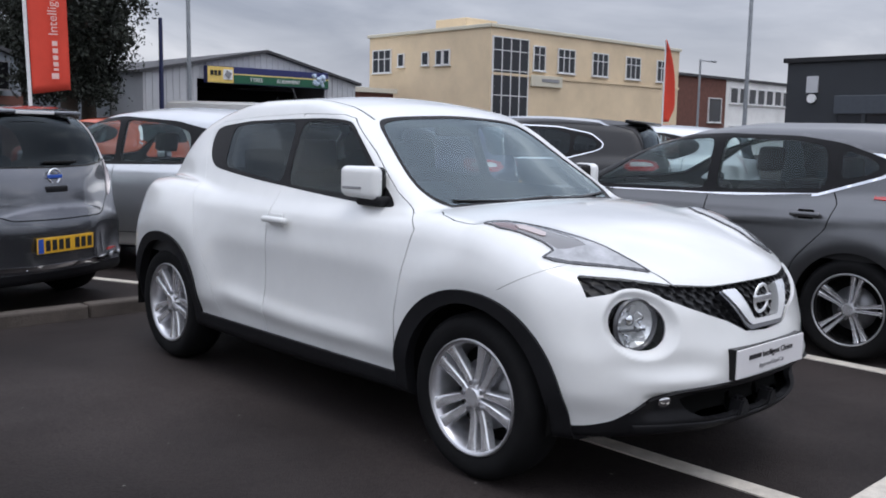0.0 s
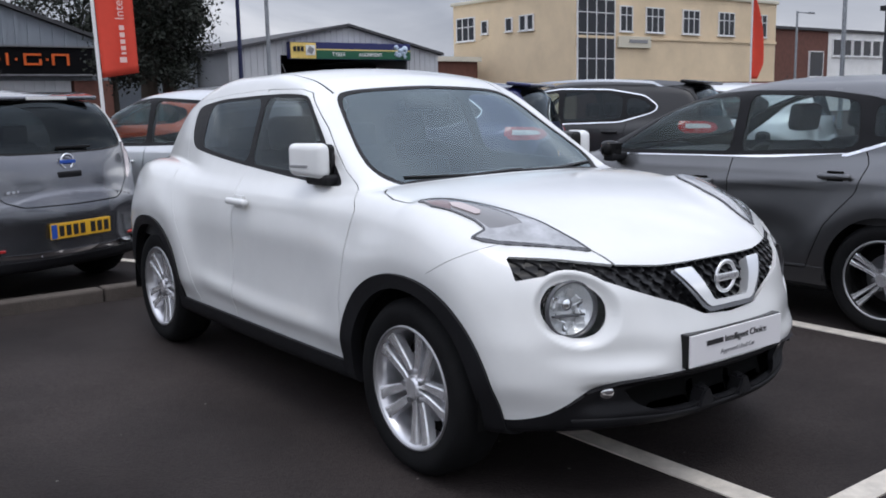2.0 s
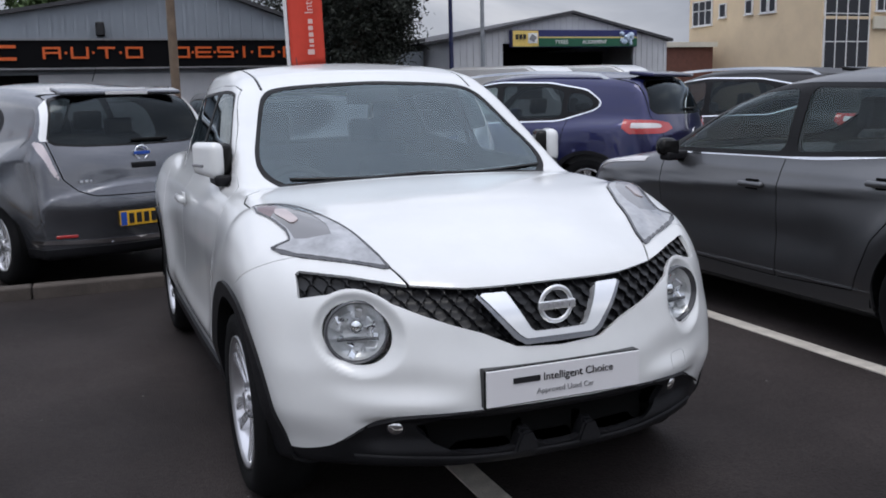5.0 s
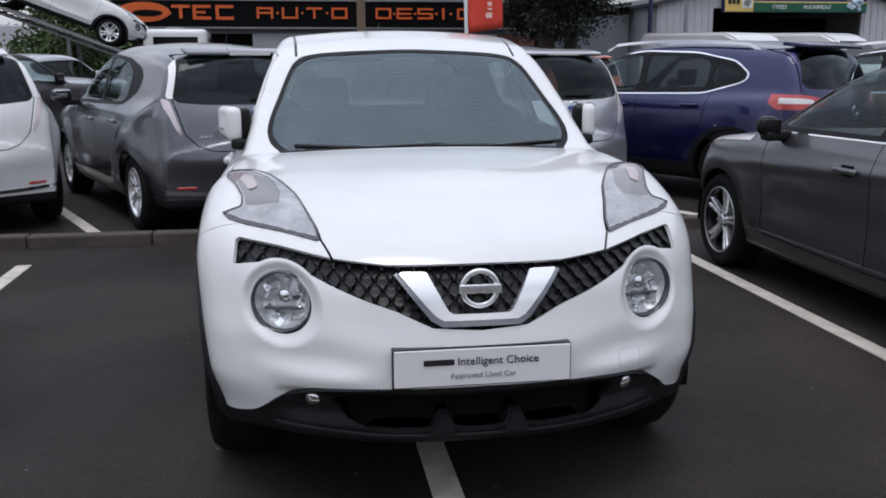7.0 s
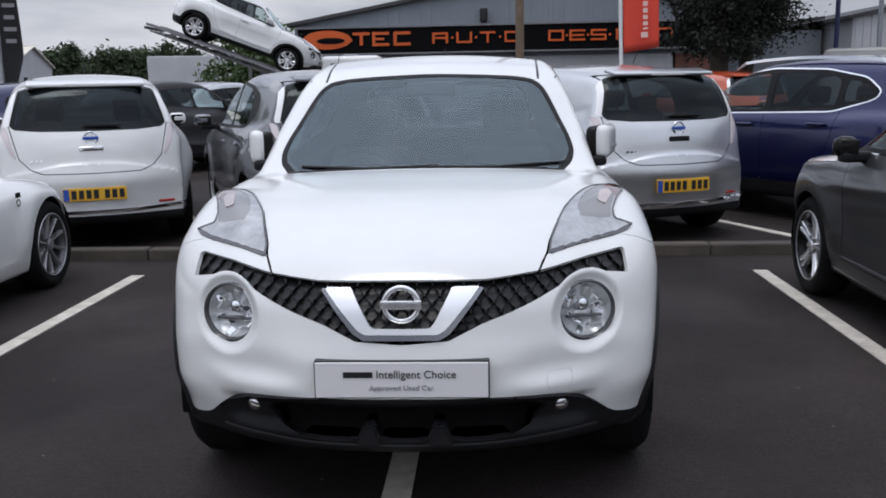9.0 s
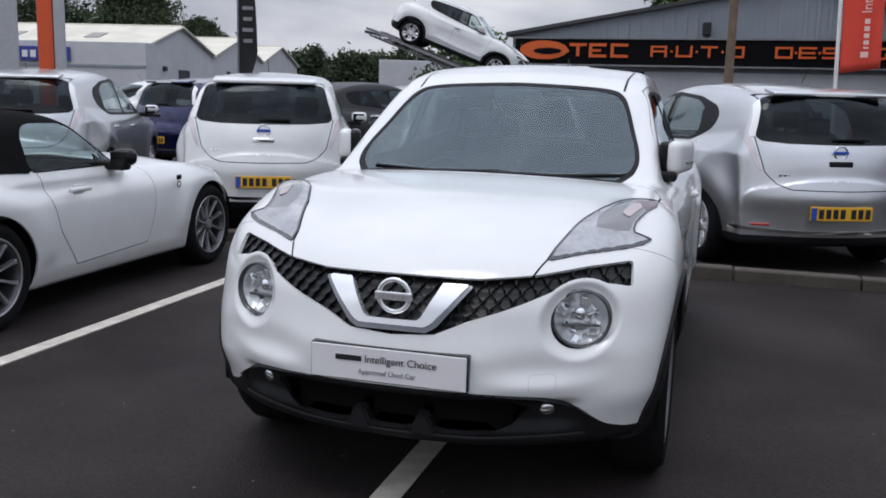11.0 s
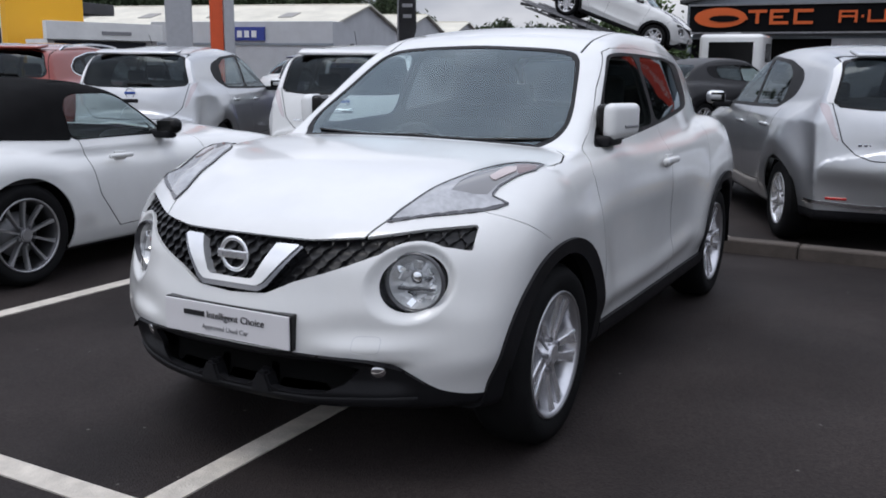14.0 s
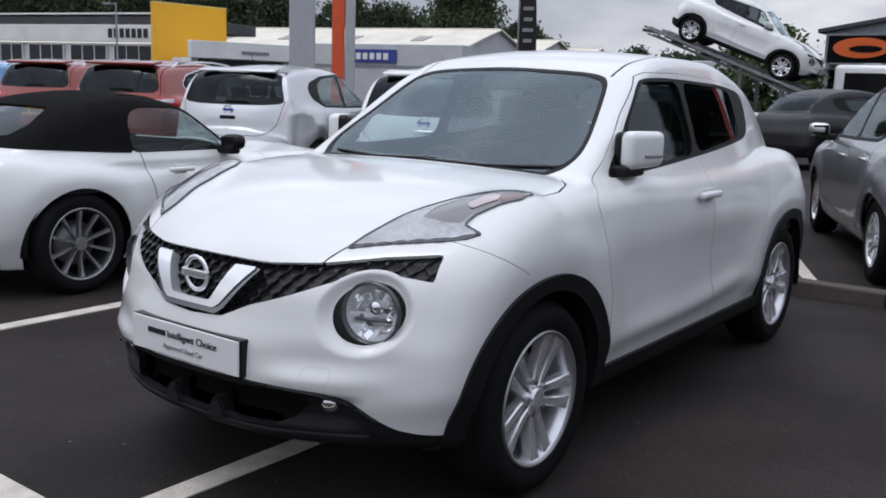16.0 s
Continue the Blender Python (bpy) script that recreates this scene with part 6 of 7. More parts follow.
ROADSTER = dict(
    top=[(-2.02, 0.55), (-1.9, 0.64), (-1.6, 0.74), (-1.2, 0.82), (-0.8, 0.865), (-0.3, 0.865), (0.5, 0.855), (1.0, 0.875), (1.5, 0.90), (1.8, 0.85), (2.0, 0.74)],
    roof=[(-0.62, 0.72), (-0.38, 0.87), (-0.03, 1.075), (0.14, 1.165), (0.30, 1.205), (0.60, 1.222), (0.9, 1.195), (1.2, 1.095), (1.48, 0.95), (1.64, 0.84)],
    front=[(0.15, -1.9), (0.3, -1.98), (0.5, -2.0), (0.65, -1.93), (0.8, -1.8)],
    rear=[(0.15, 1.85), (0.35, 1.97), (0.55, 2.0), (0.75, 1.95), (0.95, 1.85)],
    width=[(-2.02, 0.68), (-1.6, 0.82), (-1.16, 0.85), (-0.4, 0.835), (0.4, 0.835), (1.16, 0.852), (1.6, 0.82), (2.02, 0.70)],
    barrel=[(0.15, 0.06), (0.3, 0.01), (0.5, 0.0), (0.65, 0.012), (0.78, 0.05), (0.9, 0.11)],
    cabw=[(0.8, 0.765), (0.9, 0.715), (1.0, 0.675), (1.15, 0.595), (1.24, 0.5)],
    taper=[(-0.6, 0.05), (0.0, 0.0), (0.8, 0.0), (1.25, 0.06), (1.65, 0.16)],
    cf=0.26, cr=0.24, crown=0.09, bow=0.35, bowr=0.2, k=0.13, kc=0.09, kj=0.015, floor=0.15,
    spine=(-1.0, 1.0, 0.56), hub=0.312, axles=(-1.165, 1.165), arch=0.345, wheel_x=0.838, rim=0.222, style=TEN_RIM,
    extra=roadster_extra, parts=roadster_parts(), finish=roadster_finish, fit=None, dark_mirror=True,
    mirrors=[(0.855, -0.03, 0.905, 0.16, 0.11, 0.11)], handles=[(0.836, 0.42, 0.735)])

SLOT = 203.6
leaf_dark = car(LEAF, "hatchback_car", "dark grey electric hatchback, tail towards the kerb", M["gunmetal"], pose(-1.66, 4.98, 0, 0, 0, SLOT), 1.0, group="cars in the angled row")
leaf_silver = car(LEAF, "hatchback_car", "silver electric hatchback, tail towards the kerb", M["silver"], pose(1.0, 5.2, 0, 0, 0, SLOT), 1.0, group="cars in the angled row")
leaf_white = car(LEAF, "hatchback_car", "white electric hatchback, tail towards the kerb", M["white"], pose(-4.03, 5.12, 0, 0, 0, SLOT), 1.0, group="cars in the angled row")
copy_thing(leaf_silver, pose(-7.23, 5.43, 0, 0, 0, SLOT))
car(QASH, "suv_car", "deep blue family SUV with chrome window strips", M["blue"], pose(3.6, 5.45, 0, 0, 0, SLOT + 8), 0.75, group="cars in the angled row")
car(QASH, "suv_car", "black family SUV with bright window strips", M["black"], pose(6.17, 5.0, 0, 0, 0, SLOT), 0.75, group="cars in the angled row")
red_suv = car(QASH, "suv_car", "dark red family SUV parked in a row", M["red"], pose(-10.0, 5.7, 0, 0, 0, SLOT), 0.6, group="cars in the angled row")
copy_thing(red_suv, pose(-12.9, 6.1, 0, 0, 0, SLOT))
copy_thing(leaf_silver, pose(9.1, 5.3, 0, 0, 0, SLOT))
car(PULSAR, "hatchback_car", "mid grey hatchback with chrome waist strip, nose to kerb", M["grey"], pose(3.165, -0.02, 0, 0, 0, 180), 1.0)
car(ROADSTER, "roadster_car", "white two-seat roadster with a raised black soft top", M["white"], pose(-3.67, 0.50, 0, 0, 0, 181.3), 0.9)


# ---- ground ----
def ground():
    bm = bmesh.new()
    bmesh.ops.create_grid(bm, x_segments=2, y_segments=2, size=1500)
    tagged(part("ground", bm, M["asphalt"], None), "dark asphalt yard with grit and worn patches", "ground", kind="structure")


def bay_lines():
    for x, y0, y1 in ((-2.41, -2.318, 2.05), (-0.075, -2.318, 2.3), (2.22, -2.318, 2.05), (4.6, -2.318, 2.05), (-4.75, -2.318, 2.05)):
        ob = part("bay_line", box((0.10, y1 - y0, 0.006), (x, (y0 + y1) / 2, 0.003)), M["line"], None)
        tagged(ob, "worn white painted bay line on asphalt", "road marking", "bay lines", "structure")
    ob = part("bay_line", box((9.6, 0.10, 0.006), (-0.08, -2.37, 0.003)), M["line"], None)
    tagged(ob, "worn white painted line across the bay ends", "road marking", "bay lines", "structure")
    for x in (-5.6, -2.95, -0.3, 2.3, 4.9):
        ob = part("bay_line", box((0.10, 4.4, 0.006), (x, 5.0, 0.003), 0, (0, 0, 23.6)), M["line"], None)
        tagged(ob, "white painted line between angled bays", "road marking", "bay lines", "structure")


def kerb():
    k = thing("kerb", "weathered concrete kerb along the bay ends", "kerb", kind="structure")
    bm = box((0.905, 0.14, 0.12), (0, 0, 0.035), 0.014)
    first = part("kerb_stone", bm, M["kerb"], k)
    first.location = (-14.0, 2.74, 0)
    for i in range(1, 30):
        o = new("kerb_stone", first.data)
        o.parent = k
        o.location = (-14.0 + 0.915 * i, 2.74 + 0.004 * math.sin(i * 2.1), 0.004 * math.sin(i * 1.3))


ground()
bay_lines()
kerb()


# ---- buildings ----
def along(bm, a, b, w, h, up=(0, 0, 1)):
    """A beam from a to b."""
    a, b = Vector(a), Vector(b)
    d = b - a
    own = bmesh.new()
    bmesh.ops.create_cube(own, size=1.0)
    bmesh.ops.scale(own, vec=(w, d.length, h), verts=own.verts)
    q = d.to_track_quat("Y", "Z").to_matrix().to_4x4()
    bmesh.ops.transform(own, matrix=Matrix.Translation((a + b) / 2) @ q, verts=own.verts)
    return join(bm, own)


RAMP_TURN = pose(0, 0, 0, 0, 0, 95) @ pose(0, 0, 0, 21)
RAMP_AT = Vector((-6.22, 19.72, 2.54)) - RAMP_TURN.to_3x3() @ Vector((-0.84, 0.0325, 0.328))
on_ramp = copy_thing(juke, Matrix.Translation(RAMP_AT) @ RAMP_TURN)
def window_unit(parent, x, z, w, h, y, cols=2, cross=None):
    fr = part("window", box((w, 0.10, h), (x, y + 0.02, z)), M["winglass"], parent)
    bm = None
    for sx in (-1, 1):
        bm = box((0.07, 0.14, h + 0.07), (x + sx * w / 2, y, z), bm=bm)
    for sz in (-1, 1):
        bm = box((w, 0.14, 0.07), (x, y, z + sz * h / 2), bm=bm)
    for i in range(1, cols):
        bm = box((0.06, 0.13, h), (x - w / 2 + w * i / cols, y, z), bm=bm)
    for c in (cross or ()):
        bm = box((w, 0.13, 0.05), (x, y, z - h / 2 + h * c), bm=bm)
    part("window_frame", bm, M["frame_w"], fr)
    part("window_sill", box((w + 0.2, 0.22, 0.06), (x, y - 0.02, z - h / 2 - 0.06)), M["frame_w"], fr)
    return fr


def office_building():
    b = thing("office_building", "cream rendered three-storey office block with white windows", "building")
    x0, x1, y0, y1, h = 37.2, 57.6, 35.4, 47.0, 7.75
    part("wall", box((x1 - x0, y1 - y0, h), ((x0 + x1) / 2, (y0 + y1) / 2, h / 2), 0.02), M["render_y"], b)
    part("parapet", box((x1 - x0 + 0.25, y1 - y0 + 0.25, 0.22), ((x0 + x1) / 2, (y0 + y1) / 2, h + 0.08), 0.03), M["sill_yellow"], b)
    part("roof_hut", box((3.0, 3.0, 1.3), (42.1, 42.5, h + 0.65), 0.03), M["render_y"], b)
    part("brick_plinth", box((x1 - x0 - 0.1, 0.08, 2.3), ((x0 + x1) / 2 + 0.1, y0 - 0.04, 1.15)), M["brick"], b, "brown brick ground storey")
    part("string_course", box((x1 - x0 + 0.06, 0.1, 0.16), ((x0 + x1) / 2, y0 - 0.03, 5.0)), M["render_y"], b)
    for x in (41.6, 44.3, 47.9, 51.7, 55.5):
        window_unit(b, x, 6.15, 1.1 if x < 43 else 1.7, 1.5, y0 - 0.03, 2 if x < 43 else 3, (0.65,))
    for x in (42.8, 46.0, 49.2, 52.4, 55.0):
        window_unit(b, x, 1.55, 2.2, 1.1, y0 - 0.03, 4, (0.6,))
    window_unit(b, 38.95, 4.6, 3.2, 5.2, y0 - 0.03, 4, (0.33, 0.62, 0.85))
    sg = part("wall_sign", box((3.0, 0.15, 0.7), (42.3, y0 - 0.12, 4.75), 0.02), M["sill_yellow"], b, "pale wall sign")
    part("sign_bar", box((1.7, 0.03, 0.2), (42.6, y0 - 0.21, 4.8)), M["greyink"], sg)
    # windows on the end wall
    e = thing("end_windows", "", "")
    for key in list(e.keys()):
        del e[key]
    e.parent = b
    e.matrix_basis = pose(x0 - 0.03, 0, 0, 0, 0, -90)
    for y, w, hh in ((45.6, 1.9, 1.5), (43.6, 0.6, 0.8), (41.2, 0.6, 0.8), (39.9, 0.55, 0.9), (39.2, 0.55, 0.9)):
        window_unit(e, -y, 6.1, w, hh, 0.0, 3 if w > 1 else 1, (0.6,) if w > 1 else ())


def shed_roof(parent, x0, x1, xa, y0, y1, ze, za, over=0.25, material="roof_felt", eave_r=None):
    er = ze if eave_r is None else eave_r
    t = 0.14
    part("roof", prism([(x0 - over, ze - 0.05), (xa, za), (x1 + over, er - 0.05), (x1 + over, er - 0.05 + t), (xa, za + t), (x0 - over, ze - 0.05 + t)], y0 - over, y1 + over), M[material], parent)


def ribbed_wall(parent, name, x0, x1, y, top, z0, material, pitch=0.35, t=0.06):
    """A sheet wall along x with upright ribs; top(x) is its height."""
    base = part(name, prism([(x0, z0), (x1, z0)] + [(x, top(x)) for x in np.linspace(x1, x0, 9)], y, y + 0.2), material, parent)
    bm = None
    n = int((x1 - x0) / pitch)
    for i in range(n):
        x = x0 + (i + 0.5) * (x1 - x0) / n
        bm = box((pitch * 0.28, t, top(x) - z0 - 0.05), (x, y - t / 2 + 0.01, (top(x) + z0) / 2), bm=bm)
    rb = part("sheet_ribs", bm, material, base)
    tagged(rb, kind="stuff")
    return base


def tyre_workshop():
    b = thing("workshop_building", "pale grey ribbed metal tyre workshop with a shop sign", "building")
    x0, x1, xa, y0, y1 = 16.4, 29.0, 23.1, 38.0, 62.0
    top = lambda x: 3.95 + 1.35 * (1 - abs(x - xa) / (xa - x0 if x < xa else x1 - xa))
    ribbed_wall(b, "gable_wall", x0, 19.2, y0, top, 0, M["pale_clad"])
    ribbed_wall(b, "gable_wall", 26.9, x1, y0, top, 0, M["pale_clad"])
    ribbed_wall(b, "gable_wall", 19.2, 26.9, y0, top, 3.8, M["pale_clad"])
    part("side_wall", box((0.2, y1 - y0, 4.1), (x0 + 0.1, (y0 + y1) / 2 + 0.2, 2.05)), M["pale_clad"], b)
    part("side_wall", box((0.2, y1 - y0, 4.1), (x1 - 0.1, (y0 + y1) / 2 + 0.2, 2.05)), M["pale_clad"], b)
    part("back_wall", box((x1 - x0, 0.2, 4.1), ((x0 + x1) / 2, y1, 2.05)), M["pale_clad"], b)
    shed_roof(b, x0, x1, xa, y0, y1, 3.95, 5.30)
    part("side_block", box((4.6, 10.0, 3.6), (14.0, 46.5, 1.8)), M["blue_clad"], b, "lower side building")
    part("side_roof", prism([(11.4, 3.5), (16.3, 4.1), (16.3, 4.25), (11.4, 3.65)], 41.2, 51.8), M["roof_felt"], b)
    s = part("fascia_sign", box((7.3, 0.35, 0.86), (23.2, y0 - 0.2, 4.02), 0.02), M["sign_b"], b, "navy and green shop fascia")
    part("green_band", box((5.8, 0.05, 0.42), (23.93, y0 - 0.40, 3.84)), M["sign_g"], s)
    part("yellow_line", box((5.8, 0.05, 0.06), (23.93, y0 - 0.40, 4.08)), M["sign_yp"], s)
    part("yellow_panel", box((1.42, 0.06, 0.78), (20.28, y0 - 0.40, 4.02)), M["sign_yw"], s)
    part("logo_square", box((0.52, 0.03, 0.50), (20.66, y0 - 0.45, 4.04)), M["letter"], s)
    part("logo_mark", box((0.3, 0.03, 0.3), (20.66, y0 - 0.48, 4.04), 0.0, (0, 30, 0)), M["greyink"], s)
    for k in range(3):
        part("brand_bar", box((0.15, 0.03, 0.24), (19.78 + 0.21 * k, y0 - 0.45, 4.10)), M["ink"], s)
    words("sign_lettering", "TYRES", 0.28, M["letter"], s, pose(22.3, y0 - 0.44, 3.84, 90, 0, 0), depth=0.01)
    words("sign_lettering", "ALIGNMENT", 0.26, M["letter"], s, pose(24.25, y0 - 0.44, 3.84, 90, 0, 0), depth=0.01)
    bm = None
    random.seed(4)
    for i in range(14):
        size = random.uniform(0.16, 0.30)
        bm = box((size,) * 3, (26.25 + random.uniform(-0.42, 0.32), y0 - 0.42, 4.05 + random.uniform(-0.30, 0.25)), size * 0.35, (random.uniform(0, 90), random.uniform(0, 90), 0), bm=bm)
    part("sign_figure", bm, M["pale_figure"], s, "pale blue rounded emblem", smooth=True)
    # black sheet inside the open bay, painted for the unlit interior
    part("dark_doorway", box((7.4, 0.3, 3.5), (23.05, y0 + 3.0, 1.75)), M["void"], b)


def trade_shed():
    """The long shed with the black fascia and orange letters."""
    b = thing("workshop_building", "blue-grey ribbed metal workshop with a black fascia sign", "building")
    x0, x1, xa, y0, y1 = -7.35, 8.9, 3.5, 32.2, 55.0
    top = lambda x: 3.75 + 1.9 * (1 - abs(x - xa) / (xa - x0 if x < xa else x1 - xa)) ** 1.0
    ribbed_wall(b, "gable_wall", x0, x1, y0, top, 2.4, M["blue_clad"], 0.42)
    ribbed_wall(b, "lower_wall", -2.1, 7.4, y0 - 0.1, lambda x: 2.4, 0, M["pale_clad"], 0.35)
    part("pier", box((1.4, 0.4, 2.4), (8.2, y0, 1.2)), M["brick"], b)
    # black sheet in place of the shaded room behind the opening
    part("dark_doorway", box((5.1, 0.2, 2.4), (-4.65, y0 + 0.3, 1.2)), M["void"], b)
    part("side_wall", box((0.2, y1 - y0, 3.7), (x0 + 0.1, (y0 + y1) / 2 + 0.2, 1.85)), M["blue_clad"], b)
    part("side_wall", box((0.2, y1 - y0, 3.7), (x1 - 0.1, (y0 + y1) / 2 + 0.2, 1.85)), M["blue_clad"], b)
    shed_roof(b, x0, x1, xa, y0, y1, 3.75, 5.65)
    f = part("fascia_sign", box((15.5, 0.35, 1.05), (0.6, y0 - 0.25, 3.12), 0.02), M["sign_k"], b, "black fascia with orange letters")
    part("fascia_edge", box((15.6, 0.06, 0.06), (0.6, y0 - 0.46, 3.62)), M["steel"], f)
    part("fascia_edge", box((15.6, 0.06, 0.06), (0.6, y0 - 0.46, 2.60)), M["steel"], f)
    own = bmesh.new()
    bmesh.ops.create_cone(own, cap_ends=True, segments=40, radius1=1.0, radius2=1.0, depth=0.06)
    bmesh.ops.transform(own, matrix=pose(-6.0, y0 - 0.46, 3.16, 90, 0, 0) @ Matrix.Diagonal((0.95, 0.36, 1, 1)), verts=own.verts)
    part("logo_oval", own, M["sign_o"], f, "orange oval logo")
    own = bmesh.new()
    bmesh.ops.create_cone(own, cap_ends=True, segments=40, radius1=1.0, radius2=1.0, depth=0.06)
    bmesh.ops.transform(own, matrix=pose(-5.85, y0 - 0.48, 3.12, 90, 0, 0) @ Matrix.Diagonal((0.55, 0.12, 1, 1)), verts=own.verts)
    part("logo_core", own, M["sign_k"], f)
    part("brand_bar", box((0.28, 0.05, 0.10), (-5.15, y0 - 0.46, 3.12)), M["sign_o"], f)
    for i, x in enumerate((-4.66, -3.90, -3.07)):
        strokes = [((0.66, 0.11), (x, 3.37))]
        if i == 0:
            strokes.append(((0.12, 0.38), (x, 3.12)))
        else:
            strokes += [((0.12, 0.30), (x - 0.27, 3.16)), ((0.66, 0.11), (x, 2.95))]
            if i == 1:
                strokes.append(((0.34, 0.09), (x - 0.04, 3.16)))
        for (w, h), (bx, bz) in strokes:
            part("brand_bar", box((w, 0.05, h), (bx, y0 - 0.46, bz)), M["sign_o"], f)
    strokes = dict(A="lrtm", U="lrb", T="tc", O="lrtb", D="lrtb", E="ltmb", S="tumqb", I="c", G="ltbq", N="lrt")
    lay = dict(l=(0.085, 0.42, -0.26, 0), r=(0.085, 0.42, 0.26, 0), t=(0.60, 0.075, 0, 0.17), m=(0.52, 0.07, 0, 0), b=(0.60, 0.075, 0, -0.17), c=(0.09, 0.42, 0, 0), u=(0.085, 0.20, -0.26, 0.09), q=(0.085, 0.20, 0.26, -0.09))
    for ch, x in zip("AUTODESIGN", (-1.59, -0.66, 0.25, 1.2, 2.88, 3.69, 4.5, 5.2, 6.05, 7.01)):
        bm = None
        for k, key in enumerate(strokes[ch]):
            w, h, dx, dz = lay[key]
            bm = box((w, 0.05 + 0.002 * k, h), (x + dx, y0 - 0.46, 3.15 + dz), bm=bm)
        part("sign_letter", bm, M["sign_o"], f)
    for x in (-1.12, -0.2, 0.73, 3.29, 4.1, 4.93, 5.5, 6.55):
        part("sign_dot", box((0.08, 0.04, 0.08), (x, y0 - 0.46, 3.15)), M["sign_o"], f)
    part("wall_lamp", box((0.3, 0.4, 0.5), (0.1, y0 - 0.2, 4.0), 0.05), M["ink"], b)


def dark_building():
    b = thing("showroom_building", "charcoal clad low building with a shutter", "building")
    part("wall", box((16, 13.1, 3.8), (32.6, 3.75, 1.9), 0.02), M["dark_clad"], b)
    part("parapet", box((16.2, 13.3, 0.14), (32.6, 3.75, 3.8)), M["ink"], b)
    part("window_band", box((0.12, 6.0, 1.9), (24.58, 5.6, 1.2)), M["winglass"], b)
    part("shutter_box", box((0.2, 6.2, 0.55), (24.55, 5.6, 2.42), 0.02), M["dark_clad2"], b)
    bm = None
    for y in (3.4, 5.6, 7.8):
        bm = box((0.16, 0.12, 1.9), (24.55, y, 1.2), bm=bm)
    part("window_frame", bm, M["dark_clad"], b)
    s = part("wall_sign", box((0.06, 0.36, 0.50), (24.57, 9.45, 3.05)), M["pale_clad"], b)
    part("round_sign", tube(0.14, 0.06, (24.56, 9.45, 2.62), (0, 90, 0), 20), M["letter"], s)


def brick_building():
    b = thing("office_building", "brown brick block with a white panelled wing", "building")
    part("brick_wall", box((7.6, 8, 6.1), (61.8, 40.0, 3.05)), M["brick"], b)
    part("white_wing", box((16, 8, 6.1), (73.65, 40.0, 3.05)), M["render_w"], b)
    part("roof", box((24, 8.4, 0.2), (69.8, 40.0, 6.2)), M["roof_felt"], b)
    for i in range(9):
        window_unit(b, 66.8 + i * 1.5, 4.9, 1.2, 1.25, 35.95, 1)
    for i in range(4):
        window_unit(b, 67.2 + i * 2.4, 1.9, 1.8, 1.0, 35.95, 2)
    window_unit(b, 63.9, 3.6, 1.9, 1.9, 35.95, 1)
    c = thing("small_building", "low brick store with a pale roof", "building")
    part("wall", box((5, 6, 3.9), (33.5, 46, 1.95)), M["brick"], c)
    part("roof", box((5.4, 6.4, 0.3), (33.5, 46, 4.0)), M["roof_pale"], c)


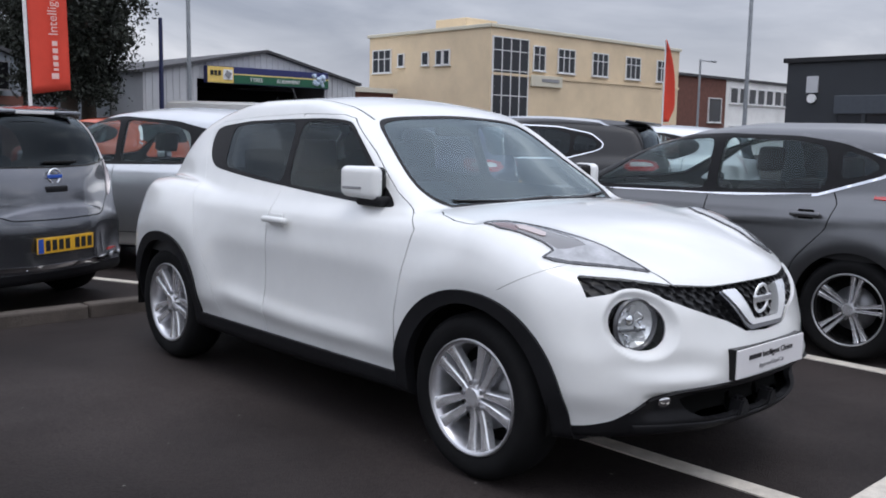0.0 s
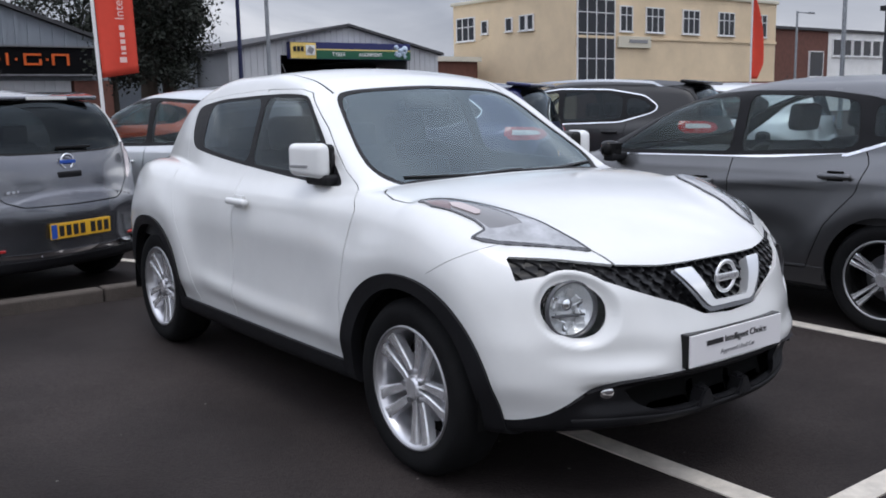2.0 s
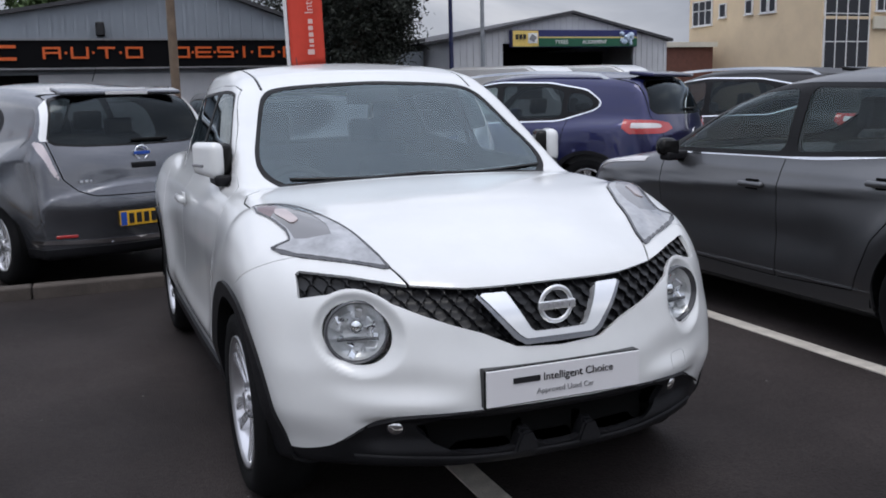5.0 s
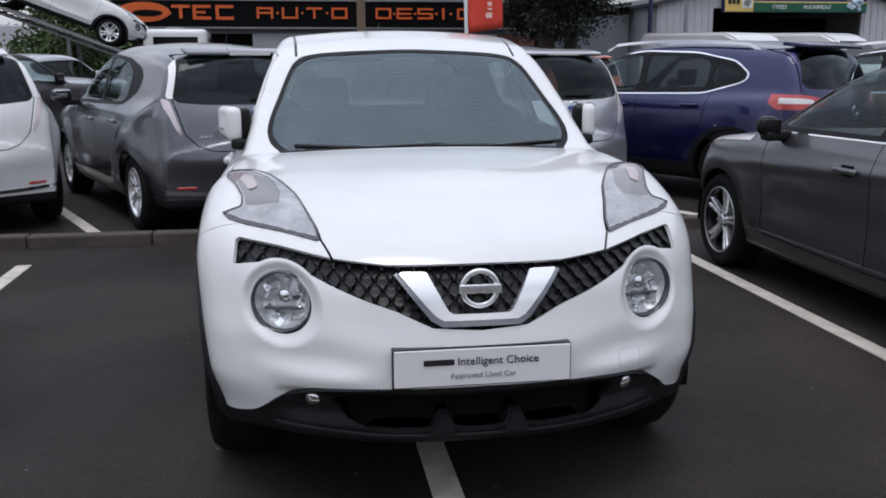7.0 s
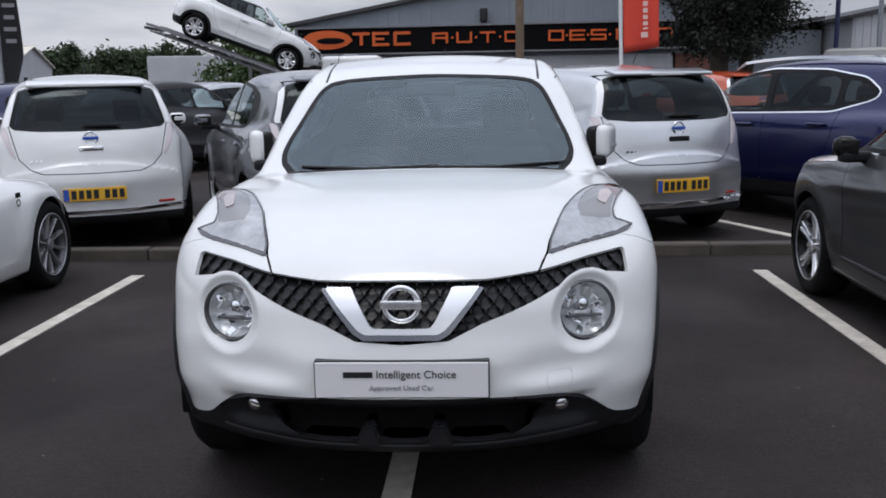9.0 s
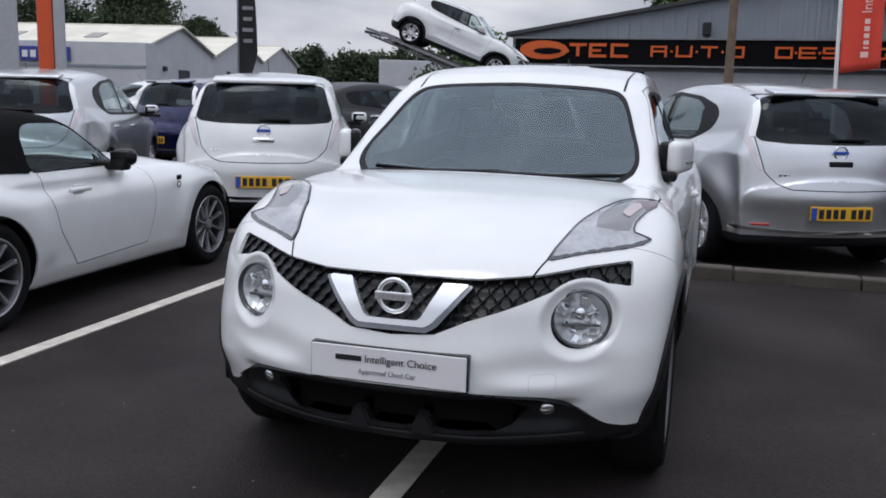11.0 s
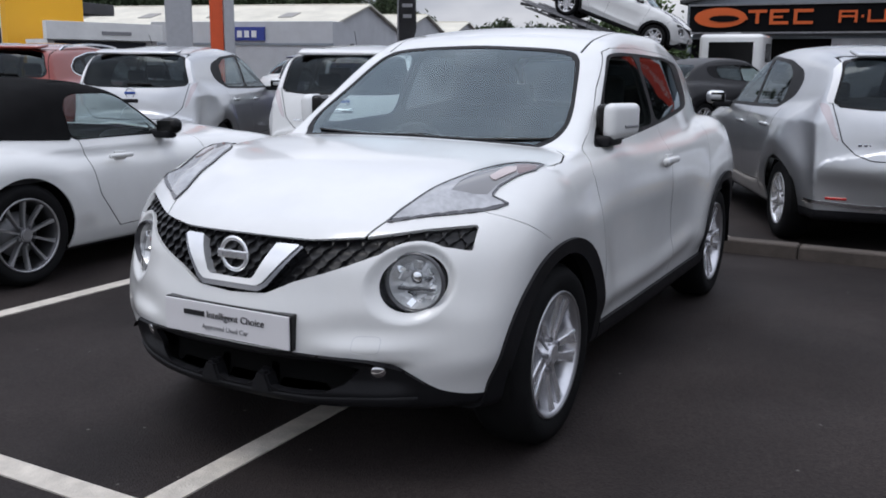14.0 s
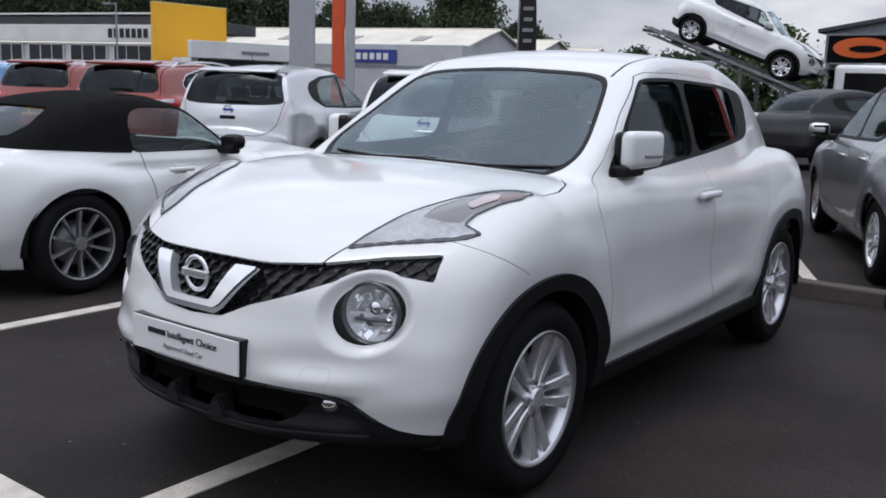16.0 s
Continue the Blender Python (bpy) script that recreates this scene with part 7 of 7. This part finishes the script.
def dealer_row():
    b = thing("showroom_building", "white low showroom with tall glazing and dark roof", "building")
    part("wall", box((30, 10, 3.5), (-15.5, 5.1, 1.75)), M["render_w"], b)
    fa = part("fascia", box((31, 0.5, 1.15), (-15, -0.1, 4.2), 0.02), M["render_w"], b, "plain white fascia band")
    part("roof", box((29.6, 9.5, 0.8), (-15, 5.6, 5.0), 0.05), M["roof_felt"], b)
    part("roof_rail", box((30, 0.1, 0.12), (-15, 0.8, 5.62)), M["frame_w"], b)
    for i in range(7):
        window_unit(b, -2.9 - 4.1 * i, 1.9, 3.4, 3.0, -0.02, 3)
    for i in range(7):
        part("brand_bar", box((0.34, 0.05, 0.62), (-4.6 + 0.53 * i, -0.38, 4.2)), M["ink"], fa)
    b.matrix_world = pose(-51.0, 35.6, 0, 0, 0, 12)
    y = thing("sign_tower", "large plain yellow sign block", "sign")
    part("sign_block", box((5.5, 0.6, 6.05), (0, 0.3, 3.025), 0.02), M["sign_y"], y)
    part("plinth", box((5.7, 0.8, 0.35), (0, 0.3, 0.175), 0.02), M["tower_grey"], y)
    part("edge_trim", box((5.54, 0.64, 0.08), (0, 0.3, 6.09), 0.01), M["sign_yp"], y)
    y.matrix_world = pose(-49.2, 36.4, 0, 0, 0, 86)
    v = thing("shop_building", "low shop unit with a white fascia", "building")
    part("wall", box((7.0, 3.2, 2.6), (0, 1.8, 1.3)), M["render_w"], v)
    fa = part("fascia", box((7.4, 0.5, 1.05), (0, 0, 3.1), 0.02), M["render_w"], v, "white fascia with grey lettering")
    part("brand_bar", box((1.9, 0.05, 0.2), (0.6, -0.27, 3.0)), M["greyink"], fa)
    part("shop_front", box((5.8, 0.1, 1.5), (-0.2, 0.16, 1.75)), M["winglass"], v)
    v.matrix_world = pose(-43.95, 36.4, 0, 0, 0, 74)
    for i in range(3):
        s = thing("warehouse_building", "long grey warehouse with a pale corrugated roof", "building", "row of warehouses")
        L = 62 if i == 0 else 30
        for k, xx in (("gable_wall", 0.0), ("far_gable_wall", -L)):
            bm = prism([(-7.25, 0), (7.25, 0), (7.25, 3.9), (0, 5.62), (-7.25, 3.9)], -0.1, 0.1)
            bmesh.ops.transform(bm, matrix=pose(xx, 0, 0, 0, 0, 90), verts=bm.verts)
            part(k, bm, M["pale_clad"], s)
        for sy in (-1, 1):
            part("side_wall", box((L - 0.2, 0.2, 3.85), (-L / 2, sy * 7.14, 1.92)), M["pale_clad"], s)
            rf = part("roof", along(None, (-L / 2 + 0.15, sy * 7.55, 3.88), (-L / 2 + 0.15, 0.02 * sy, 5.75), L + 0.5, 0.12), M["roof_pale"], s)
            for q in range(int(L / 6)):
                part("roof_light", along(None, (-4.5 - 6 * q, sy * 4.9, 4.63), (-4.5 - 6 * q, sy * 3.3, 5.03), 1.1, 0.06), M["roof_light"], rf)
        part("ridge_cap", box((L + 0.4, 0.4, 0.14), (-L / 2, 0, 5.80), 0.03), M["roof_pale"], s)
        part("doorway", box((0.14, 2.2 if i == 0 else 5.0, 2.6), (0.1, 0.6, 1.3)), M["dark_clad"], s)
        part("wall_lamp", box((0.3, 0.4, 0.35), (0.2, -3.4, 2.6), 0.05), M["dark_clad"], s)
        if i == 0:
            part("front_block", box((14.2, 1.9, 4.15), (-5.9, -8.25, 2.07), 0.03), M["pale_clad"], s, "grey flat-fronted annex")
            part("block_band", box((14.3, 0.08, 0.16), (-5.9, -9.23, 2.6)), M["blue_clad"], s)
            sg = part("blue_sign", box((3.75, 0.15, 0.92), (-5.75, -9.3, 3.30)), M["sign_blue"], s)
            for k in range(5):
                part("brand_bar", box((0.36, 0.05, 0.46), (-6.9 + 0.56 * k, -9.40, 3.28)), M["letter"], sg)
        s.matrix_world = pose(-38.5 - 3.015 * i, 57.0 + 14.18 * i, 0, 0, 0, 12)


office_building()
tyre_workshop()
trade_shed()
dark_building()
brick_building()
dealer_row()


# ---- poles, flags, signs ----
def post(name, x, y, h, r, material, label, cat="pole", arm=None):
    p = thing(name, label, cat)
    part("post", tube(r, h, (0, 0, h / 2), n=14, r2=r * 0.75), material, p, smooth=True)
    if arm:
        part("arm", box((arm, 0.06, 0.06), (arm / 2, 0, h - 0.05), 0.02), material, p)
        part("lamp_head", box((0.55, 0.2, 0.1), (arm + 0.2, 0, h - 0.03), 0.03), M["galv"], p)
    p.matrix_world = pose(x, y, 0)


post("street_lamp", -47.5, 29.5, 5.6, 0.07, M["galv"], "slim grey street lamp by the showroom", "street lamp", arm=-1.2)
post("telegraph_pole", 0.98, 16.9, 8.5, 0.105, M["wood"], "brown weathered wooden telegraph pole")
post("sign_pole", 11.3, 25.8, 5.0, 0.09, M["navy"], "slim dark blue painted pole")
post("street_lamp", 13.65, 28.3, 9.0, 0.09, M["galv"], "grey galvanised lamp column", "street lamp")
post("street_lamp", 31.4, 15.4, 10.0, 0.09, M["galv"], "tall grey galvanised lamp column", "street lamp")
post("street_lamp", 46.0, 26.5, 6.0, 0.08, M["galv"], "grey street lamp with an arm", "street lamp", arm=1.2)


def banner_cloth(w, h, bend=0.12, feather=False, n=28, m=8):
    V = []
    for i in range(n + 1):
        u = i / n
        for j in range(m + 1):
            v = j / m
            ww = w * (1 - (u ** 3 if feather else 0.0)) * (0.55 + 0.45 * min(1, u * 6) if feather else 1)
            V.append((v * ww, bend * math.sin(3.2 * v + 2.0 * u) * (0.3 + 0.7 * v), u * h))
    F = np.array([[i * (m + 1) + j, i * (m + 1) + j + 1, (i + 1) * (m + 1) + j + 1, (i + 1) * (m + 1) + j] for i in range(n) for j in range(m)])
    return np.array(V), F


def red_banner():
    b = thing("banner_flag", "tall red advertising banner on a white pole", "flag")
    part("flag_pole", tube(0.035, 6.6, (0, 0, 3.3), n=12), M["letter"], b, smooth=True)
    V, F = banner_cloth(0.68, 4.3, 0.05)
    V[:, 2] += 1.92 + 0.10 * (V[:, 0] / 0.8)
    V[:, 0] += 0.05
    c = mesh_object("banner_cloth", V, F, M["banner"], b, None, "red banner cloth with pale lettering")
    so = c.modifiers.new("thick", "SOLIDIFY")
    so.thickness = 0.006
    words("banner_lettering", "Intelligent Choice", 0.235, M["letter_p"], c, pose(0.46, -0.075, 2.98, 90, -90, 0), depth=0.002, align="LEFT")
    for k, (w, at) in enumerate(((0.13, 2.16), (0.05, 2.28), (0.10, 2.375), (0.10, 2.495), (0.11, 2.62), (0.11, 2.75))):
        part("brand_bar", box((0.13 if k == 0 else 0.09, 0.006, w * 0.8), (0.45 if k == 0 else 0.47, -0.075, at + 0.09)), M["letter_p"], c)
    b.matrix_world = pose(2.92, 14.0, 0, 0, -1.5, -6)


red_banner()


def feather(x, y, h, w, material, label, rz, z0=0.6):
    b = thing("feather_flag", label, "flag")
    part("flag_pole", tube(0.03, h, (0, 0, h / 2), n=10), M["letter"] if material == "banner" else M["steel"], b, smooth=True)
    V, F = banner_cloth(w, h - z0, 0.10, True)
    V[:, 2] += z0
    c = mesh_object("banner_cloth", V, F, M[material], b)
    so = c.modifiers.new("thick", "SOLIDIFY")
    so.thickness = 0.006
    if material == "banner_k":
        V, F = ring(0.24, 0.03, 24, 6)
        mesh_object("flag_emblem", V * (0.8, 0.3, 1.5) + (0.29, -0.13, 4.3), F, M["pale_clad"], c)
        for k, z in enumerate((3.6, 3.3, 3.0, 2.7)):
            part("lettering_bar", box((0.30 - 0.05 * (k % 2), 0.01, 0.10), (0.28, -0.12, z)), M["greyink"], c)
    b.matrix_world = pose(x, y, 0, 0, 0, rz)


feather(24.9, 15.0, 4.75, 0.42, "banner", "red feather flag standing over parked cars", -35, 1.9)
feather(-12.4, 19.2, 6.4, 0.54, "banner_k", "black feather flag with a grey emblem", 25, 1.5)


def pylon():
    p = thing("sign_pylon", "grey twin-column dealership pylon with an orange panel", "sign")
    part("column", box((0.66, 0.5, 7.5), (-0.52, 0, 3.75), 0.04), M["tower_grey"], p)
    part("column", box((0.26, 0.5, 7.5), (0.72, 0, 3.75), 0.04), M["tower_grey"], p)
    part("orange_panel", box((0.33, 0.34, 7.5), (0.41, 0, 3.75), 0.02), M["panel_o"], p)
    part("head_panel", box((1.9, 0.6, 2.2), (0.1, 0, 7.4), 0.05), M["tower_grey"], p)
    p.matrix_world = pose(-15.15, 14.0, 0, 0, 0, 44)


pylon()


# ---- the display ramp and the vehicles behind ----
tagged(on_ramp, "white crossover car displayed on a tilted steel ramp")


def display_ramp():
    r = thing("display_ramp", "tilted steel car ramp with open lattice rails", "ramp")
    m = Matrix.Translation(RAMP_AT) @ RAMP_TURN
    p = lambda x, y, z: m @ Vector((x, y, z))
    for x in (-0.72, 0.72):
        for side in (-0.22, 0.22):
            part("side_rail", along(None, p(x + side, -1.95, -0.02), p(x + side, 2.45, -0.02), 0.045, 0.06), M["steel"], r)
            part("lower_rail", along(None, p(x + side, -1.7, -0.16), p(x + side, 2.3, -0.16), 0.04, 0.04), M["ramp_steel"], r)
        for i in range(13):
            y = -1.85 + 0.34 * i
            part("tread_bar", along(None, p(x - 0.2, y, -0.02), p(x + 0.2, y, -0.02), 0.05, 0.03), M["steel"], r)
        for i in range(12):
            y = -1.7 + 0.34 * i
            part("lattice_bar", along(None, p(x + 0.22, y, -0.16 if i % 2 else -0.02), p(x + 0.22, y + 0.34, -0.02 if i % 2 else -0.16), 0.03, 0.03), M["ramp_steel"], r)
    for i in range(6):
        y = -1.8 + 0.85 * i
        part("cross_beam", along(None, p(-0.92, y, -0.12), p(0.92, y, -0.12), 0.05, 0.07), M["ramp_steel"], r)
    part("hazard_plate", along(None, p(0, -1.75, -0.10), p(0, -0.5, -0.10), 1.0, 0.03), M["ramp_steel"], r)
    for x in (-0.9, 0.9):
        for y in (-1.5, -0.4):
            top = p(x, y, -0.15)
            part("ramp_leg", along(None, (top.x, top.y, 0.0), top, 0.09, 0.09), M["ramp_steel"], r)


def truck_cab(x, y, rz):
    t = thing("recovery_truck", "white flatbed truck with dark cab windows", "truck")
    part("cab", box((1.87, 1.6, 1.72), (0, 0, 1.46), 0.14, segs=3), M["white"], t, smooth=True)
    part("rear_window", box((1.30, 0.03, 0.78), (0.02, -0.80, 1.70), 0.01), M["gloss_black"], t)
    part("windscreen", box((1.7, 0.03, 0.6), (0, 0.80, 1.75), 0.01), M["gloss_black"], t)
    for sx in (-1, 1):
        part("side_window", box((0.03, 0.8, 0.55), (sx * 0.935, 0.1, 1.78), 0.01), M["gloss_black"], t)
        part("door_mirror", box((0.12, 0.1, 0.35), (sx * 1.15, 0.7, 1.45), 0.03), M["plastic"], t)
        for yy in (0.4, -2.6):
            V, F = lathe([(0.2, -0.1), (0.36, -0.1), (0.38, 0.0), (0.36, 0.1), (0.2, 0.1)], 28)
            part_wheel = mesh_object("tyre", V + (sx * 0.85, yy, 0.38), F, M["rubber"], t)
            mesh_object("rim", lathe([(0.0, 0.05), (0.2, 0.09)], 24)[0] * (sx, 1, 1) + (sx * 0.85, yy, 0.38), lathe([(0.0, 0.05), (0.2, 0.09)], 24)[1], M["steel"], part_wheel)
    part("flat_bed", box((2.0, 3.2, 0.16), (0, -2.4, 0.78), 0.02), M["steel"], t)
    part("chassis", box((0.9, 4.8, 0.25), (0, -1.4, 0.55), 0.02), M["void"], t)
    part("beacon", box((0.5, 0.2, 0.09), (-0.1, 0.1, 2.35), 0.03), M["steel"], t)
    t.matrix_world = pose(x, y, 0, 0, 0, rz)


def van(x, y, rz, material, label):
    v = thing("panel_van", label, "van")
    prof = [(-2.5, 0.35), (-2.45, 1.05), (-1.75, 1.22), (-1.15, 1.92), (-0.7, 2.12), (2.3, 2.17), (2.45, 2.05), (2.5, 0.4)]
    bm = prism(prof, -0.93, 0.93)
    bmesh.ops.bevel(bm, geom=bm.edges[:], offset=0.07, segments=3, affect="EDGES")
    bmesh.ops.transform(bm, matrix=Matrix.Rotation(math.pi / 2, 4, "Z"), verts=bm.verts)
    part("body", bm, material, v, smooth=True)
    part("windscreen", along(None, (0, -1.72, 1.28), (0, -1.20, 1.88), 1.55, 0.04), M["gloss_black"], v)
    for sx in (-1, 1):
        part("side_window", box((0.03, 0.9, 0.5), (sx * 0.935, -0.85, 1.42), 0.01), M["gloss_black"], v)
        part("rear_door_window", box((0.6, 0.03, 0.45), (sx * 0.40, 2.495, 1.45), 0.01), M["gloss_black"], v)
        for yy in (-1.6, 1.5):
            wheel(v, sx * 0.93, yy, 0.33, 0.33, 0.2, sx, SILVER_RIM)
    v.matrix_world = pose(x, y, 0, 0, 0, rz)


display_ramp()
truck_cab(-4.05, 25.3, 0)
van(11.5, 20.5, 24, M["white"], "white panel van behind the row of cars")
van(14.3, 20.7, 30, M["white"], "white panel van parked further back")
car(JUKE, "crossover_car", "silver crossover car in the back row", M["silver"], pose(-5.45, 15.5, 0, 0, 0, 150), 0.5, interior=False, group="cars in the back row")
black_juke = car(JUKE, "crossover_car", "black crossover car in the back row", M["black"], pose(-5.2, 11.3, 0, 0, 0, 150), 0.5, interior=False, group="cars in the back row")
copy_thing(juke, pose(-10.9, 14.2, 0, 0, 0, 150))
back_blue = car(LEAF, "hatchback_car", "dark blue hatchback in the back row", M["blue"], pose(-7.4, 10.6, 0, 0, 0, 165), 0.5, interior=False, group="cars in the back row")
copy_thing(black_juke, pose(-2.35, 15.8, 0, 0, 0, 150))
car(LEAF, "hatchback_car", "bright orange hatchback in the back row", M["orange"], pose(4.9, 15.9, 0, 0, 0, 200), 0.5, interior=False, group="cars in the back row")
car(QASH, "suv_car", "light blue SUV at the far end of a row", M["lightblue"], pose(-18.6, 7.8, 0, 0, 0, SLOT), 0.5, interior=False, group="cars in the angled row")
copy_thing(black_juke, pose(1.9, 15.4, 0, 0, 0, 160))


# ---- trees ----
def leaves(centres, size, n_each, spread, rng, squash=0.8):
    """Many small bent leaf sprays round the given centres."""
    k = len(centres) * n_each
    c = np.repeat(centres, n_each, 0) + rng.normal(0, 1, (k, 3)) * spread * (1, 1, squash)
    a = rng.normal(0, 1, (k, 3))
    a /= np.linalg.norm(a, axis=1, keepdims=True)
    b = np.cross(a, rng.normal(0, 1, (k, 3)))
    b /= np.linalg.norm(b, axis=1, keepdims=True) + 1e-9
    s = size * rng.uniform(0.6, 1.4, (k, 1))
    nrm = np.cross(a, b)
    P = [c - a * s, c - b * s * 0.45 + nrm * s * 0.15, c + a * s, c + b * s * 0.45 + nrm * s * 0.15]
    V = np.stack(P, 1).reshape(-1, 3)
    i = np.arange(k)[:, None] * 4
    F = np.concatenate([i + (0, 1, 2), i + (0, 2, 3)])
    return V, F


def tree(x, y, h, r, label, seed, low=1.6, leaf="leaf", n=150, each=46, size=0.13, trunk=0.22):
    rng = np.random.default_rng(seed)
    t = thing("tree", label, "tree")
    bm = tube(trunk, h * 0.75, (0, 0, h * 0.375), n=10, r2=trunk * 0.3)
    part("trunk", bm, M["bark"], t, smooth=True)
    bm = None
    C = []
    for i in range(n):
        u = rng.uniform(0, 1) ** 0.8
        z = low + (h - low) * u
        rad = r * (0.35 + 0.65 * math.sin(math.pi * min(1, 0.18 + 0.82 * u)) ** 0.7) * rng.uniform(0.25, 1.08)
        a = rng.uniform(0, 2 * math.pi)
        C.append((rad * math.cos(a), rad * math.sin(a), z + rng.normal(0, 0.15)))
    for c in C[::6]:
        z0 = max(0.8, c[2] - 0.5 * math.hypot(c[0], c[1]))
        bm = along(bm, (0, 0, z0), c, 0.06, 0.06)
    part("limbs", bm, M["bark"], t)
    V, F = leaves(np.array(C), size, each, r * 0.16, rng)
    mesh_object("crown", V, F, M[leaf], t, smooth=False)
    t.matrix_world = pose(x, y, 0)


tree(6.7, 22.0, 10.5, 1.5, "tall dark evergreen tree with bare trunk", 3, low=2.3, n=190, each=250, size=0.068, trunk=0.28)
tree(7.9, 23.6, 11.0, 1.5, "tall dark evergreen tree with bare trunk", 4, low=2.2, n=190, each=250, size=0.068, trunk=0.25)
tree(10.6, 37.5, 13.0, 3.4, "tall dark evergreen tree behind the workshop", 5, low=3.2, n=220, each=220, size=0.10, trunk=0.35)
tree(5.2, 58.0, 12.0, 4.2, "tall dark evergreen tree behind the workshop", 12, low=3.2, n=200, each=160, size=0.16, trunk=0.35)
tree(-2.6, 60.0, 8.6, 2.4, "small green tree behind the workshop roof", 6, low=4.0, leaf="leaf_mid", n=90, each=60, size=0.2)
tree(-6.9, 24.5, 3.2, 1.5, "bushy green shrub behind the ramp", 7, low=0.4, leaf="leaf_mid", n=70, each=70, size=0.10, trunk=0.1)
tree(-57.0, 78.5, 13.2, 4.0, "large rounded broadleaf tree behind the warehouses", 8, low=2.5, leaf="leaf_far", n=240, each=110, size=0.22, trunk=0.4)
tree(-55.5, 88.0, 8.6, 2.6, "smaller rounded broadleaf tree on the skyline", 9, low=1.5, leaf="leaf_far", n=130, each=90, size=0.22, trunk=0.3)


def far_woods():
    """A belt of broadleaf crowns, each with its own height, round the skyline."""
    rng = np.random.default_rng(11)
    level = curve([(-85, 15.0), (-52, 14.0), (-47, 13.2), (-44.5, 11.2), (-42, 12.8), (-38.5, 11.6), (-36, 10.6), (-33, 8.6), (-30.5, 7.2), (-28, 5.4), (-25.5, 7.2), (-23, 6.0), (-20, 6.6), (-17, 5.4), (-10, 4.6)])
    C = []
    for az in np.arange(-84, -9, 0.55):
        a = az + rng.uniform(-0.3, 0.3)
        h = float(level(a)) * rng.uniform(0.86, 1.12)
        d = 128 + rng.uniform(-7, 7)
        w = rng.uniform(1.6, 2.9)
        for k in range(26):
            u = rng.uniform(0.0, 1.0) ** 0.6
            r = w * math.sqrt(max(0.02, 1 - (2 * max(u, 0.45) - 0.95) ** 2)) * rng.uniform(0.3, 1.0)
            t = rng.uniform(0, 2 * math.pi)
            C.append((d * math.sin(radians(a)) + r * math.cos(t), d * math.cos(radians(a)) + r * math.sin(t), max(0.5, u * h - 0.5)))
    V, F = leaves(np.array(C), 0.30, 62, 0.62, rng, 0.8)
    az = np.linspace(-85, -9, 300)
    hh = level(az) * 0.80
    r = np.radians(az)
    lo = np.stack([137 * np.sin(r), 137 * np.cos(r), np.zeros(300)], 1)
    hi = np.stack([138 * np.sin(r), 138 * np.cos(r), hh], 1)
    i = np.arange(299)[:, None]
    n = len(V)
    F = np.concatenate([F, n + i + np.array([[0, 1, 300]]), n + i + np.array([[1, 301, 300]])])
    V = np.concatenate([V, lo, hi])
    ob = mesh_object("far_woods", V, F, M["leaf_far"], None, smooth=False)
    tagged(ob, "belt of dark green woods on the skyline", "trees", kind="stuff")


far_woods()


def trailer():
    t = thing("lorry_trailer", "pale grey box trailer parked in the distance", "trailer")
    part("box_body", box((6.4, 2.6, 2.7), (0, 0, 2.35), 0.05), M["pale_clad"], t)
    part("chassis", box((6.0, 1.2, 0.4), (0, 0, 0.8)), M["void"], t)
    for x in (-2.4, -1.2, 2.3):
        for sy in (-1, 1):
            V, F = lathe([(0.25, -0.12), (0.48, -0.12), (0.5, 0.0), (0.48, 0.12), (0.0, 0.12)], 24)
            mesh_object("tyre", V[:, [1, 0, 2]] + (x, sy * 1.1, 0.5), F, M["rubber"], t)
    t.matrix_world = pose(-20.9, 62.0, 0, 0, 0, 18)


trailer()
